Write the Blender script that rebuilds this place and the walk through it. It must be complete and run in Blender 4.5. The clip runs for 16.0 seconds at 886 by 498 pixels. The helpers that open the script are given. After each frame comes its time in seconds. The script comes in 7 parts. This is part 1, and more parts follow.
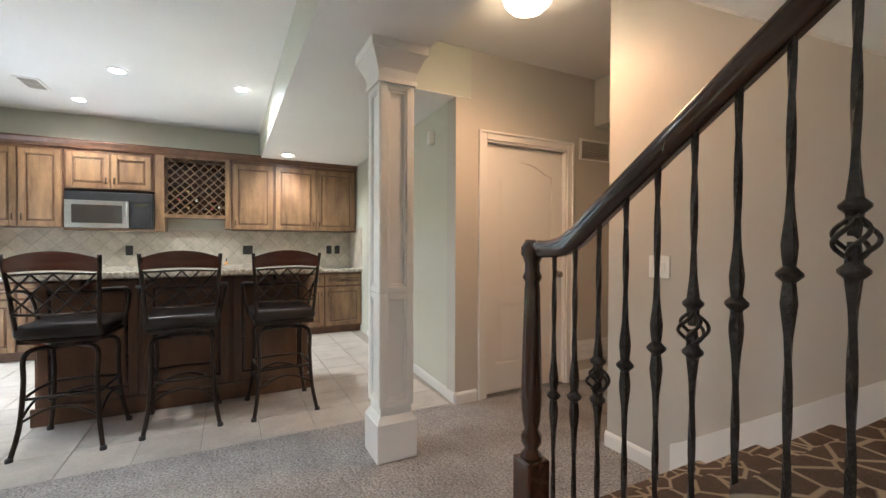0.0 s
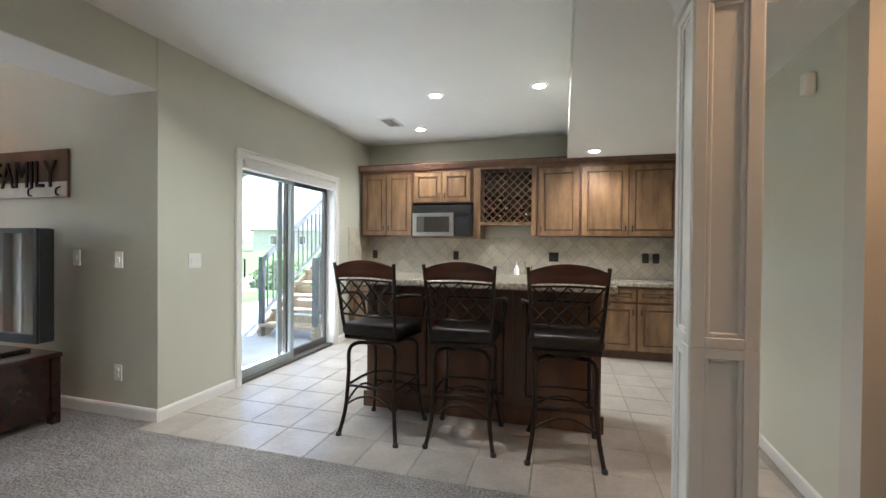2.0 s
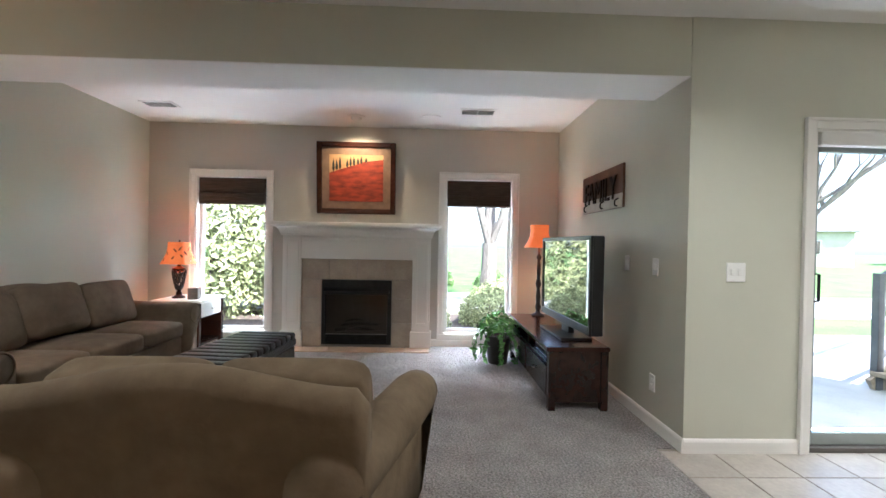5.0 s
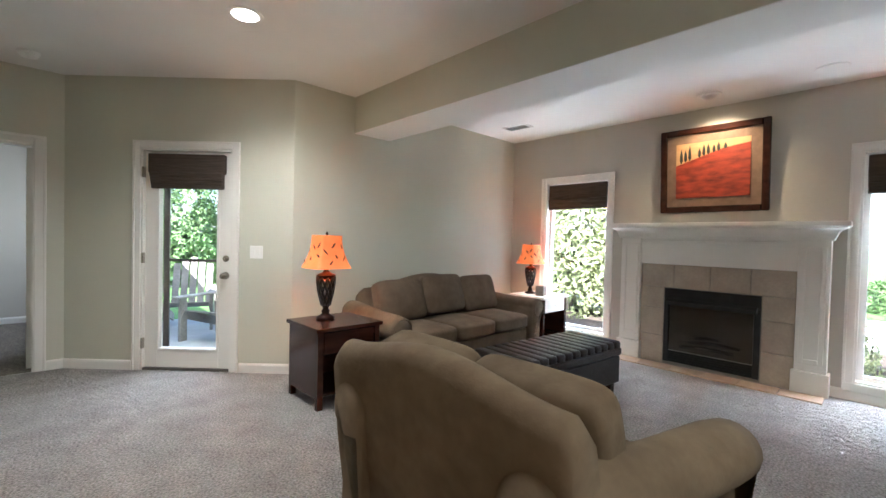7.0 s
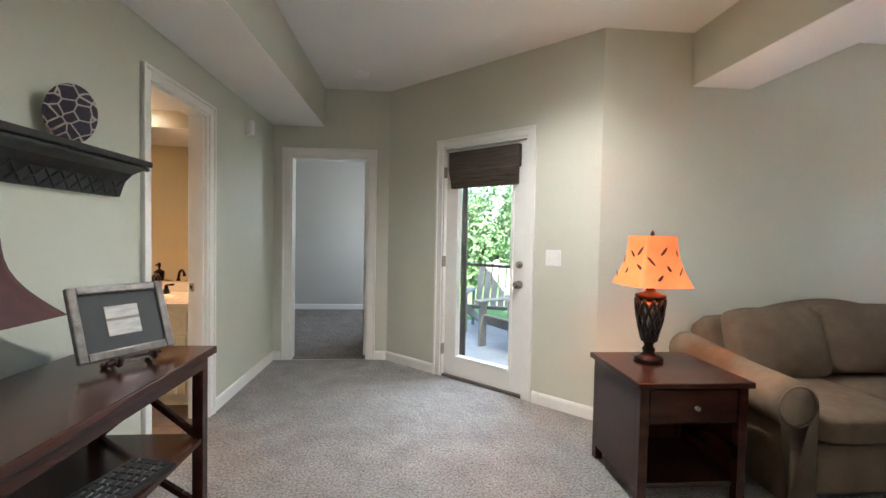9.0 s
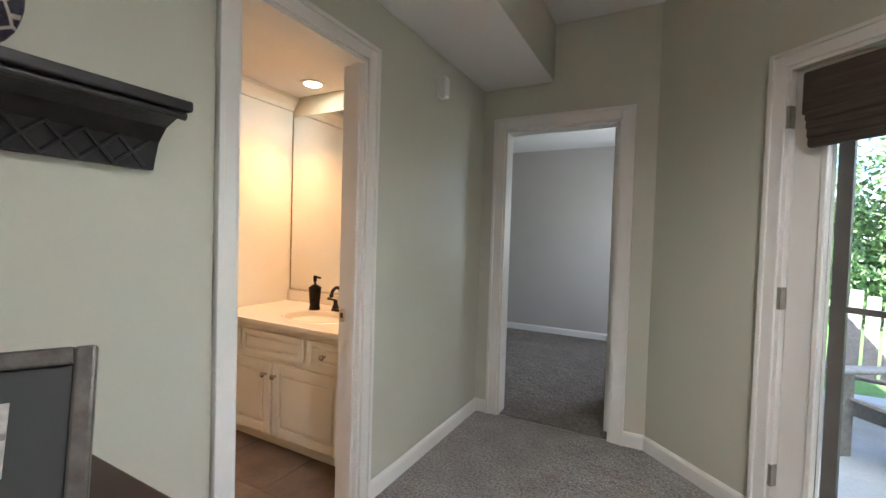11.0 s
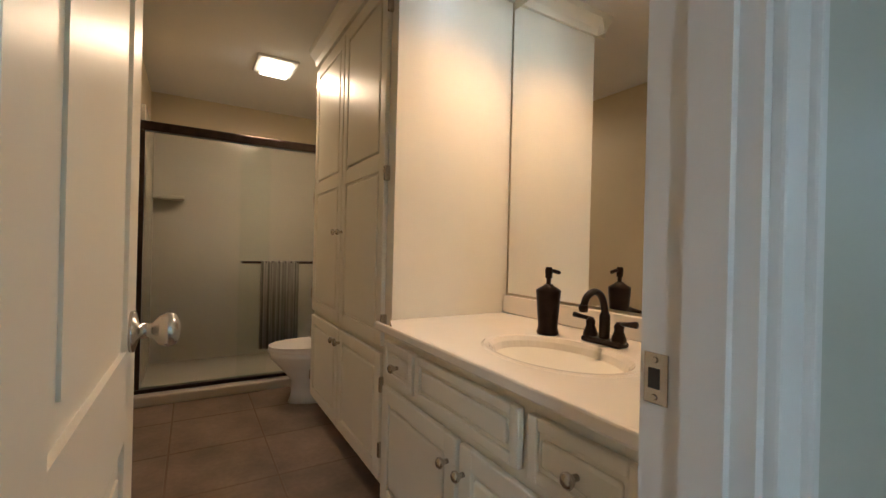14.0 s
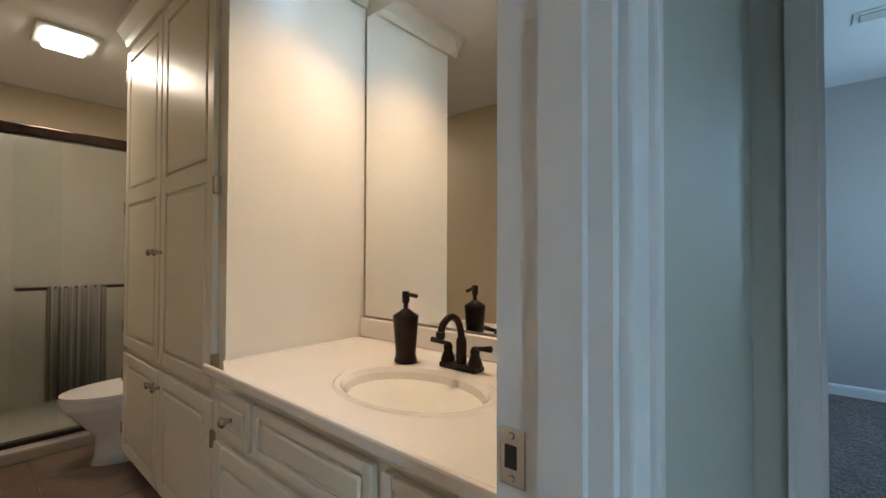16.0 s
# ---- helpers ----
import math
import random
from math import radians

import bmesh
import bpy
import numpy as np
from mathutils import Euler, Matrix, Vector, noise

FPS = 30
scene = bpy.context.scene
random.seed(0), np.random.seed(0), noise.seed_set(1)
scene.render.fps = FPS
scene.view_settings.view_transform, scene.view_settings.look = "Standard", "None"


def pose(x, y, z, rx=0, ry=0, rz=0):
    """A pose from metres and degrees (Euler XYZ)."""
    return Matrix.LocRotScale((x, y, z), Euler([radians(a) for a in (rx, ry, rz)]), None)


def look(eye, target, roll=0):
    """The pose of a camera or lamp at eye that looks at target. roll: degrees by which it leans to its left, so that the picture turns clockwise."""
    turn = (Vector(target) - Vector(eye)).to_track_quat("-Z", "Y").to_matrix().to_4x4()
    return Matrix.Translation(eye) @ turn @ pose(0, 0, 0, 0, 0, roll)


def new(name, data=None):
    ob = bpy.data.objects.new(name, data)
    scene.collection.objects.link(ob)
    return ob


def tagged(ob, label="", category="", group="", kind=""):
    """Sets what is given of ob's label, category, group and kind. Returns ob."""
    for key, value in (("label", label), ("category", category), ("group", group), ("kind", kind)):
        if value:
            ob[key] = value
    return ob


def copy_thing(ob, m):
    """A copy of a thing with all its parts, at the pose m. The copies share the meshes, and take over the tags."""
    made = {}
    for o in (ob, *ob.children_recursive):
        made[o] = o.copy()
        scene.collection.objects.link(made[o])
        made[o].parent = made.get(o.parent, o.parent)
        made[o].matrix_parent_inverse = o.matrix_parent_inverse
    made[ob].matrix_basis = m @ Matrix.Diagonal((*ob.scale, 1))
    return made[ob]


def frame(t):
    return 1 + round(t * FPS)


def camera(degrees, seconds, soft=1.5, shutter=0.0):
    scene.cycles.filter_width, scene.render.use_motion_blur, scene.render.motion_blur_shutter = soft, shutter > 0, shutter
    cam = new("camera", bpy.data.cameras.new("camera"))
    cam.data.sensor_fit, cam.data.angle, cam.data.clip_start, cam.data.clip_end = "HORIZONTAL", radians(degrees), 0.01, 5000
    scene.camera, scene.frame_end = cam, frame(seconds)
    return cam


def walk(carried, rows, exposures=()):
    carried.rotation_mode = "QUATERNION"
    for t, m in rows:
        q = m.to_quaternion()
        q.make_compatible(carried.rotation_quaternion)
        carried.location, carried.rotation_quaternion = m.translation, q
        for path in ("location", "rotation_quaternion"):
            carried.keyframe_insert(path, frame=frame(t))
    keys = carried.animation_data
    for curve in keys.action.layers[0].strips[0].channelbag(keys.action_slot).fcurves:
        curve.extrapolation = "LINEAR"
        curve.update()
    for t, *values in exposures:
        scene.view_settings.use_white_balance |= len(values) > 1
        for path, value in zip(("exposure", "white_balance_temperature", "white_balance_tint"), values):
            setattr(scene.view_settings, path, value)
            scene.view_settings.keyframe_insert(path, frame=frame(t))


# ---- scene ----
cam = camera(93.1, 16.0)
PATH = [
    (0, (-0.104, 0.435, 1.231), (0.803, 2.217, 1.204), 0.2),
    (0.5, (-0.001, 0.57, 1.244), (0.619, 2.472, 1.217), 0.2),
    (1, (0.074, 0.773, 1.247), (0.344, 2.755, 1.221), 0.2),
    (1.5, (0.14, 0.953, 1.256), (0.013, 2.949, 1.236), 0.3),
    (2, (0.225, 1.094, 1.286), (-0.321, 3.018, 1.263), 0.5),
    (2.5, (0.24, 1.247, 1.265), (-0.716, 3.004, 1.255), 0.5),
    (3, (0.185, 1.386, 1.284), (-1.134, 2.889, 1.268), 0.6),
    (3.5, (0.123, 1.481, 1.278), (-1.486, 2.668, 1.261), 0.6),
    (4, (0.102, 1.583, 1.277), (-1.719, 2.409, 1.261), 0.7),
    (4.2, (0.112, 1.619, 1.267), (-1.77, 2.297, 1.252), 0.7),
    (6.3, (-0.159, 2.067, 1.298), (-1.913, 1.108, 1.269), 1.4),
    (6.5, (-0.171, 2.086, 1.278), (-1.835, 0.977, 1.252), 1.3),
    (7, (-0.233, 2.119, 1.285), (-1.612, 0.67, 1.242), 1.4),
    (7.5, (-0.332, 1.999, 1.283), (-1.381, 0.297, 1.231), 1.5),
    (8, (-0.422, 1.759, 1.294), (-1.146, -0.105, 1.235), 1.3),
    (8.5, (-0.524, 1.481, 1.286), (-0.945, -0.474, 1.223), 1.2),
    (9, (-0.603, 1.16, 1.277), (-0.756, -0.833, 1.216), 1.1),
    (9.2, (-0.612, 1.013, 1.278), (-0.665, -0.986, 1.217), 1.1),
    (11.3, (-0.388, -0.484, 1.278), (0.722, -2.147, 1.226), 1.8),
    (11.5, (-0.337, -0.606, 1.268), (0.879, -2.194, 1.221), 1.8),
    (12, (-0.156, -0.867, 1.222), (1.272, -2.267, 1.186), 1.6),
    (12.5, (0.034, -1.064, 1.189), (1.611, -2.293, 1.15), 1.5),
    (13, (0.234, -1.208, 1.134), (1.905, -2.306, 1.103), 1.4),
    (13.5, (0.437, -1.288, 1.082), (2.149, -2.322, 1.067), 1.5),
    (14, (0.576, -1.311, 1.046), (2.292, -2.338, 1.047), 1.4),
    (14.5, (0.664, -1.314, 1.033), (2.347, -2.395, 1.044), 1.2),
    (15, (0.715, -1.332, 1.031), (2.322, -2.521, 1.048), 0.7),
    (15.5, (0.699, -1.357, 1.062), (2.182, -2.699, 1.086), 0.3),
    (16, (0.638, -1.401, 1.109), (1.941, -2.918, 1.142), 0.2),
]
walk(cam, [(t, look(eye, target, roll)) for t, eye, target, roll in PATH],
     [(0, 2.95, 5450, 9), (1, 2.55, 5500, 8), (4, 2.45, 5500, 10), (6.5, 2.6, 5500, 8), (9.2, 2.82, 5550, 8), (11.5, 2.5, 5600, 12), (12.5, 2.35, 5400, 12), (13.2, 2.1, 5000, 8), (14.5, 1.95, 4650, -2), (15.5, 2.0, 4260, -4), (16, 2.0, 4220, -2)])

# ---------------------------------------------------------------- light of the sky
world = bpy.data.worlds.new("sky")
scene.world = world
world.use_nodes = True
wn = world.node_tree.nodes
sky = wn.new("ShaderNodeTexSky")
sky.sky_type, sky.sun_disc = "NISHITA", False
sky.sun_elevation, sky.sun_rotation = radians(52), radians(60)
sky.air_density, sky.dust_density = 1.0, 2.0
world.node_tree.links.new(sky.outputs[0], wn["Background"].inputs[0])
wn["Background"].inputs[1].default_value = 0.15


def lamp(name, kind, at, target, watts, colour, size=0.1, size_y=None, spot=None):
    d = bpy.data.lights.new(name, kind)
    d.energy, d.color = watts, colour
    if kind == "AREA":
        d.shape, d.size = ("RECTANGLE", size) if size_y else ("DISK", size)
        if size_y:
            d.size_y = size_y
    elif kind == "SUN":
        d.angle = radians(size)
    else:
        d.shadow_soft_size = size
    if spot:
        d.spot_size, d.spot_blend = radians(spot), 0.8
    ob = new(name, d)
    ob.matrix_world = look(at, target)
    return ob


SUNDIR = Vector((0.53, 0.31, 0.79))
lamp("sun", "SUN", SUNDIR * 20, (0, 0, 0), 5.0, (1, 0.95, 0.87), 0.5)
COOL, WARM, AMBER = (0.95, 0.98, 1.0), (1.0, 0.82, 0.6), (1.0, 0.55, 0.2)
# daylight at the heads of the openings
lamp("slider_daylight", "AREA", (-2.95, 5.0, 2.35), (-1.6, 5.0, 0.6), 12, COOL, 1.6, 0.5)
lamp("window_daylight", "AREA", (-5.62, -0.66, 2.42), (-4.2, -0.66, 0.7), 36, COOL, 0.9, 0.5)
lamp("window_daylight", "AREA", (-5.62, 2.40, 2.42), (-4.2, 2.40, 0.7), 36, COOL, 0.9, 0.5)
lamp("door_daylight", "AREA", (-1.50, -2.78, 2.42), (-0.4, -1.7, 0.5), 9, COOL, 0.7, 0.5)
# added fill lamps, hidden below the sills, for daylight bounced off the bright ground
lamp("window_foot_fill", "AREA", (-5.56, -0.66, 0.03), (-3.2, -0.66, 2.2), 5, COOL, 0.85, 0.2)
lamp("window_foot_fill", "AREA", (-5.56, 2.40, 0.03), (-3.2, 2.40, 2.2), 5, COOL, 0.85, 0.2)
lamp("slider_foot_fill", "AREA", (-2.79, 5.0, -0.01), (-1.0, 5.0, 1.6), 4, COOL, 1.5, 0.12)
# added fill lamp in the bedroom's unseen west opening
lamp("bedroom_fill", "AREA", (-0.62, -4.9, 1.5), (2.0, -4.9, 1.0), 4, (1.0, 0.97, 0.93), 1.2, 1.2)


# ---------------------------------------------------------------- materials
def mat(name, c1, c2=None, rough=0.6, metal=0.0, scale=8.0, bump=0.0, bscale=60.0, stretch=None, coat=0.0, spec=None, fine=0.0):
    m = bpy.data.materials.new(name)
    m.use_nodes = True
    nt = m.node_tree
    b = nt.nodes["Principled BSDF"]
    b.inputs["Roughness"].default_value, b.inputs["Metallic"].default_value = rough, metal
    b.inputs["Coat Weight"].default_value = coat
    if spec is not None:
        b.inputs["Specular IOR Level"].default_value = spec
    co = nt.nodes.new("ShaderNodeTexCoord")
    mp = nt.nodes.new("ShaderNodeMapping")
    if stretch:
        mp.inputs["Scale"].default_value = stretch
    nt.links.new(co.outputs["Object"], mp.inputs[0])
    n1 = nt.nodes.new("ShaderNodeTexNoise")
    n1.inputs["Scale"].default_value, n1.inputs["Detail"].default_value = scale, 6
    nt.links.new(mp.outputs[0], n1.inputs["Vector"])
    ramp = nt.nodes.new("ShaderNodeValToRGB")
    ramp.color_ramp.elements[0].position, ramp.color_ramp.elements[1].position = 0.3, 0.7
    ramp.color_ramp.elements[0].color = (*c1, 1)
    ramp.color_ramp.elements[1].color = (*(c2 or [v * 1.08 for v in c1]), 1)
    nt.links.new(n1.outputs[0], ramp.inputs[0])
    out = ramp.outputs[0]
    if fine:
        n3 = nt.nodes.new("ShaderNodeTexNoise")
        n3.inputs["Scale"].default_value, n3.inputs["Detail"].default_value = bscale, 3
        nt.links.new(mp.outputs[0], n3.inputs["Vector"])
        hs = nt.nodes.new("ShaderNodeHueSaturation")
        mr = nt.nodes.new("ShaderNodeMapRange")
        mr.inputs[1].default_value, mr.inputs[2].default_value = 0.3, 0.7
        mr.inputs[3].default_value, mr.inputs[4].default_value = 1 - fine, 1 + fine
        nt.links.new(n3.outputs[0], mr.inputs[0])
        nt.links.new(mr.outputs[0], hs.inputs["Value"])
        nt.links.new(out, hs.inputs["Color"])
        out = hs.outputs[0]
    nt.links.new(out, b.inputs["Base Color"])
    if bump:
        n2 = nt.nodes.new("ShaderNodeTexNoise")
        n2.inputs["Scale"].default_value, n2.inputs["Detail"].default_value = bscale, 5
        nt.links.new(mp.outputs[0], n2.inputs["Vector"])
        bp = nt.nodes.new("ShaderNodeBump")
        bp.inputs["Strength"].default_value, bp.inputs["Distance"].default_value = bump, 0.01
        nt.links.new(n2.outputs[0], bp.inputs["Height"])
        nt.links.new(bp.outputs[0], b.inputs["Normal"])
    return m


def varied(m, amount):
    """Each object of this material a little lighter or darker."""
    nt = m.node_tree
    b = nt.nodes["Principled BSDF"]
    src = b.inputs["Base Color"].links[0].from_socket
    oi = nt.nodes.new("ShaderNodeObjectInfo")
    mr = nt.nodes.new("ShaderNodeMapRange")
    mr.inputs[3].default_value, mr.inputs[4].default_value = 1 - amount, 1 + amount
    hs = nt.nodes.new("ShaderNodeHueSaturation")
    nt.links.new(oi.outputs["Random"], mr.inputs[0])
    nt.links.new(mr.outputs[0], hs.inputs["Value"])
    nt.links.new(src, hs.inputs["Color"])
    nt.links.new(hs.outputs[0], b.inputs["Base Color"])
    return m


def leafy(m, amount):
    """Each leaf of a joined crown a little lighter or darker."""
    nt = m.node_tree
    b = nt.nodes["Principled BSDF"]
    src = b.inputs["Base Color"].links[0].from_socket
    ge = nt.nodes.new("ShaderNodeNewGeometry")
    mr = nt.nodes.new("ShaderNodeMapRange")
    mr.inputs[3].default_value, mr.inputs[4].default_value = 1 - amount, 1 + amount
    hs = nt.nodes.new("ShaderNodeHueSaturation")
    nt.links.new(ge.outputs["Random Per Island"], mr.inputs[0])
    nt.links.new(mr.outputs[0], hs.inputs["Value"])
    nt.links.new(src, hs.inputs["Color"])
    nt.links.new(hs.outputs[0], b.inputs["Base Color"])
    return m


def glow(name, colour, strength):
    m = bpy.data.materials.new(name)
    m.use_nodes = True
    b = m.node_tree.nodes["Principled BSDF"]
    b.inputs["Base Color"].default_value = (0.8, 0.8, 0.8, 1)
    b.inputs["Emission Color"].default_value = (*colour, 1)
    b.inputs["Emission Strength"].default_value = strength
    return m


def clear(name, colour=(1, 1, 1), rough=0.0, ior=1.45):
    m = bpy.data.materials.new(name)
    m.use_nodes = True
    b = m.node_tree.nodes["Principled BSDF"]
    b.inputs["Base Color"].default_value = (*colour, 1)
    b.inputs["Transmission Weight"].default_value, b.inputs["Roughness"].default_value, b.inputs["IOR"].default_value = 1, rough, ior
    return m


def carpet(name, dark, light):
    m = mat(name, dark, light, 0.95, scale=5.0, bump=1.0, bscale=80, fine=0.42, spec=0.1)
    nt = m.node_tree
    b = nt.nodes["Principled BSDF"]
    n = nt.nodes.new("ShaderNodeTexNoise")
    n.inputs["Scale"].default_value, n.inputs["Detail"].default_value = 20, 7
    bp = nt.nodes.new("ShaderNodeBump")
    bp.inputs["Strength"].default_value, bp.inputs["Distance"].default_value = 0.9, 0.05
    co = [x for x in nt.nodes if x.bl_idname == "ShaderNodeTexCoord"][0]
    nt.links.new(co.outputs["Object"], n.inputs["Vector"])
    nt.links.new(n.outputs[0], bp.inputs["Height"])
    nt.links.new(b.inputs["Normal"].links[0].from_socket, bp.inputs["Normal"])
    nt.links.new(bp.outputs[0], b.inputs["Normal"])
    return m


def veined(name, ground, vein, scale):
    """Patches parted by light crooked lines."""
    m = mat(name, ground, [v * 1.3 for v in ground], 0.95, scale=30, bump=0.8, bscale=200, fine=0.2, spec=0.1)
    nt = m.node_tree
    b = nt.nodes["Principled BSDF"]
    src = b.inputs["Base Color"].links[0].from_socket
    co = [x for x in nt.nodes if x.bl_idname == "ShaderNodeTexCoord"][0]
    v = nt.nodes.new("ShaderNodeTexVoronoi")
    v.feature = "DISTANCE_TO_EDGE"
    v.inputs["Scale"].default_value = scale
    nt.links.new(co.outputs["Object"], v.inputs["Vector"])
    r = nt.nodes.new("ShaderNodeValToRGB")
    r.color_ramp.elements[0].position, r.color_ramp.elements[1].position = 0.035, 0.07
    nt.links.new(v.outputs["Distance"], r.inputs[0])
    mx = nt.nodes.new("ShaderNodeMix")
    mx.data_type = "RGBA"
    nt.links.new(r.outputs[0], mx.inputs[0])
    mx.inputs[6].default_value = (*vein, 1)
    nt.links.new(src, mx.inputs[7])
    nt.links.new(mx.outputs[2], b.inputs["Base Color"])
    return m


SAGE = mat("sage_paint", (0.52, 0.515, 0.42), (0.555, 0.55, 0.45), 0.42, scale=1.5, bump=0.05, bscale=220)
TAUPE = mat("taupe_paint", (0.50, 0.465, 0.40), (0.53, 0.495, 0.43), 0.5, scale=1.5, bump=0.05, bscale=220)
BEDBLUE = mat("bedroom_paint", (0.44, 0.415, 0.375), (0.47, 0.445, 0.40), 0.6, scale=1.5, bump=0.05, bscale=220)
CREAM = mat("cream_paint", (0.56, 0.48, 0.31), (0.60, 0.515, 0.335), 0.45, scale=1.5, bump=0.05, bscale=220)
CEIL = mat("ceiling_paint", (0.76, 0.75, 0.715), (0.79, 0.78, 0.745), 0.8, scale=2, bump=0.12, bscale=160)
WHITE = mat("white_trim", (0.74, 0.72, 0.67), (0.78, 0.76, 0.71), 0.32, scale=3, bump=0.02, bscale=90)
BATHWHITE = mat("white_enamel_paint", (0.77, 0.745, 0.62), (0.81, 0.785, 0.66), 0.36, scale=3, bump=0.03, bscale=60)
CARPET = carpet("beige_carpet", (0.29, 0.27, 0.252), (0.38, 0.357, 0.335))
BEDCARPET = carpet("grey_carpet", (0.21, 0.185, 0.16), (0.27, 0.24, 0.205))
STAIRCARPET = veined("stair_carpet", (0.085, 0.062, 0.047), (0.36, 0.29, 0.2), 10)
TILE = varied(mat("beige_floor_tile", (0.35, 0.31, 0.265), (0.45, 0.41, 0.355), 0.3, scale=5, bump=0.06, bscale=40, fine=0.06), 0.07)
GROUT = mat("grout", (0.30, 0.27, 0.23), (0.35, 0.32, 0.27), 0.9, scale=20, bump=0.3)
SPLASH = varied(mat("travertine_tile", (0.44, 0.39, 0.30), (0.56, 0.50, 0.40), 0.45, scale=9, bump=0.1, bscale=60, fine=0.1), 0.1)
BATHTILE = varied(mat("brown_floor_tile", (0.12, 0.085, 0.062), (0.24, 0.175, 0.13), 0.38, scale=4, bump=0.08, bscale=40, fine=0.1), 0.08)
FIRETILE = varied(mat("taupe_fireplace_tile", (0.34, 0.28, 0.22), (0.43, 0.36, 0.28), 0.4, scale=6, bump=0.06, bscale=50, fine=0.06), 0.06)
HEARTHTILE = varied(mat("warm_hearth_tile", (0.40, 0.28, 0.19), (0.50, 0.36, 0.25), 0.4, scale=6, bump=0.06, bscale=50, fine=0.06), 0.06)
ALDER = mat("stained_alder", (0.10, 0.054, 0.026), (0.28, 0.168, 0.084), 0.30, scale=3.2, bump=0.08, bscale=30, stretch=(3, 3, 0.6), fine=0.12)
ALDER_DARK = mat("dark_alder", (0.075, 0.034, 0.016), (0.14, 0.065, 0.03), 0.38, scale=3.5, bump=0.08, bscale=30, stretch=(3, 3, 0.6), fine=0.1)
CHERRY = mat("dark_cherry", (0.026, 0.009, 0.006), (0.052, 0.018, 0.011), 0.2, scale=4, bump=0.04, bscale=30, stretch=(1, 0.3, 4), spec=0.35)
ESPRESSO = mat("espresso_wood", (0.018, 0.008, 0.006), (0.035, 0.015, 0.01), 0.25, scale=5, bump=0.04, bscale=30, stretch=(0.4, 3, 3))
RAILWOOD = mat("walnut_rail", (0.022, 0.009, 0.005), (0.05, 0.02, 0.01), 0.16, scale=5, bump=0.04, bscale=40, stretch=(4, 0.6, 0.6), coat=0.4)
CREST = mat("red_brown_rail", (0.04, 0.013, 0.008), (0.075, 0.026, 0.015), 0.25, scale=5, bump=0.04, bscale=40, stretch=(0.6, 4, 4))
IRON = mat("wrought_iron", (0.03, 0.026, 0.023), (0.06, 0.05, 0.042), 0.36, 0.7, scale=40, bump=0.8, bscale=70)
STOOLIRON = mat("bronze_iron", (0.02, 0.013, 0.009), (0.04, 0.026, 0.018), 0.38, 0.6, scale=30, bump=0.1)
LEATHER = mat("black_leather", (0.012, 0.009, 0.008), (0.024, 0.019, 0.016), 0.4, scale=12, bump=0.25, bscale=160, spec=0.3)
GRANITE = mat("granite", (0.16, 0.13, 0.10), (0.52, 0.47, 0.38), 0.15, scale=45, bump=0.02, fine=0.35, bscale=150)
SUEDE = mat("tan_microfibre", (0.12, 0.087, 0.052), (0.175, 0.13, 0.08), 0.9, scale=5, bump=0.35, bscale=18, fine=0.08, spec=0.2)
SUEDE_DARK = mat("brown_microfibre", (0.105, 0.077, 0.05), (0.155, 0.115, 0.076), 0.9, scale=5, bump=0.35, bscale=18, fine=0.08, spec=0.2)
STEEL = mat("stainless", (0.5, 0.49, 0.47), (0.58, 0.57, 0.55), 0.28, 1, scale=4, stretch=(0.3, 8, 8))
NICKEL = mat("satin_nickel", (0.52, 0.49, 0.44), (0.58, 0.55, 0.5), 0.25, 1, scale=8)
BLACK = mat("black_plastic", (0.012, 0.012, 0.012), (0.02, 0.02, 0.02), 0.35, scale=8)
SCREEN = mat("black_screen", (0.006, 0.006, 0.007), (0.008, 0.008, 0.009), 0.03, scale=3, coat=1.0, spec=0.9)
BLACKWOOD = mat("black_distressed_wood", (0.008, 0.008, 0.009), (0.03, 0.028, 0.028), 0.38, scale=14, bump=0.15, bscale=60)
BRONZE = mat("oil_rubbed_bronze", (0.018, 0.012, 0.01), (0.035, 0.024, 0.018), 0.3, 0.8, scale=20)
SHADECLOTH = mat("brown_woven_shade", (0.042, 0.03, 0.021), (0.085, 0.062, 0.045), 0.85, scale=6, bump=0.6, bscale=120, stretch=(1, 1, 12))
BLIND = mat("white_blind", (0.66, 0.64, 0.60), (0.7, 0.68, 0.64), 0.5)
ALU = mat("bronze_aluminium", (0.10, 0.09, 0.08), (0.14, 0.125, 0.11), 0.45, 0.5, scale=6)
GREYALU = mat("pale_aluminium", (0.30, 0.33, 0.31), (0.36, 0.39, 0.37), 0.45, 0.3, scale=6)
PLASTIC = mat("white_plastic", (0.76, 0.75, 0.71), (0.8, 0.79, 0.75), 0.35, scale=5)
PORCELAIN = mat("porcelain", (0.80, 0.78, 0.73), (0.83, 0.81, 0.76), 0.06, scale=3)
MARBLE = mat("cultured_marble", (0.80, 0.76, 0.66), (0.84, 0.80, 0.71), 0.1, scale=3)
FIREBOX = mat("black_firebox", (0.01, 0.01, 0.01), (0.02, 0.02, 0.019), 0.4, 0.3, scale=12, bump=0.1)
LOG = mat("ceramic_log", (0.10, 0.09, 0.08), (0.24, 0.21, 0.18), 0.9, scale=8, bump=0.6, bscale=30)
GLASS = clear("window_glass", ior=1.1)
SHOWERGLASS = clear("shower_glass", (0.93, 0.97, 0.95), 0.02, 1.2)
FIREGLASS = clear("dark_glass", (0.45, 0.42, 0.4), 0.05, 1.4)
MIRROR = mat("mirror_silver", (0.9, 0.9, 0.88), (0.9, 0.9, 0.88), 0.0, 1.0)
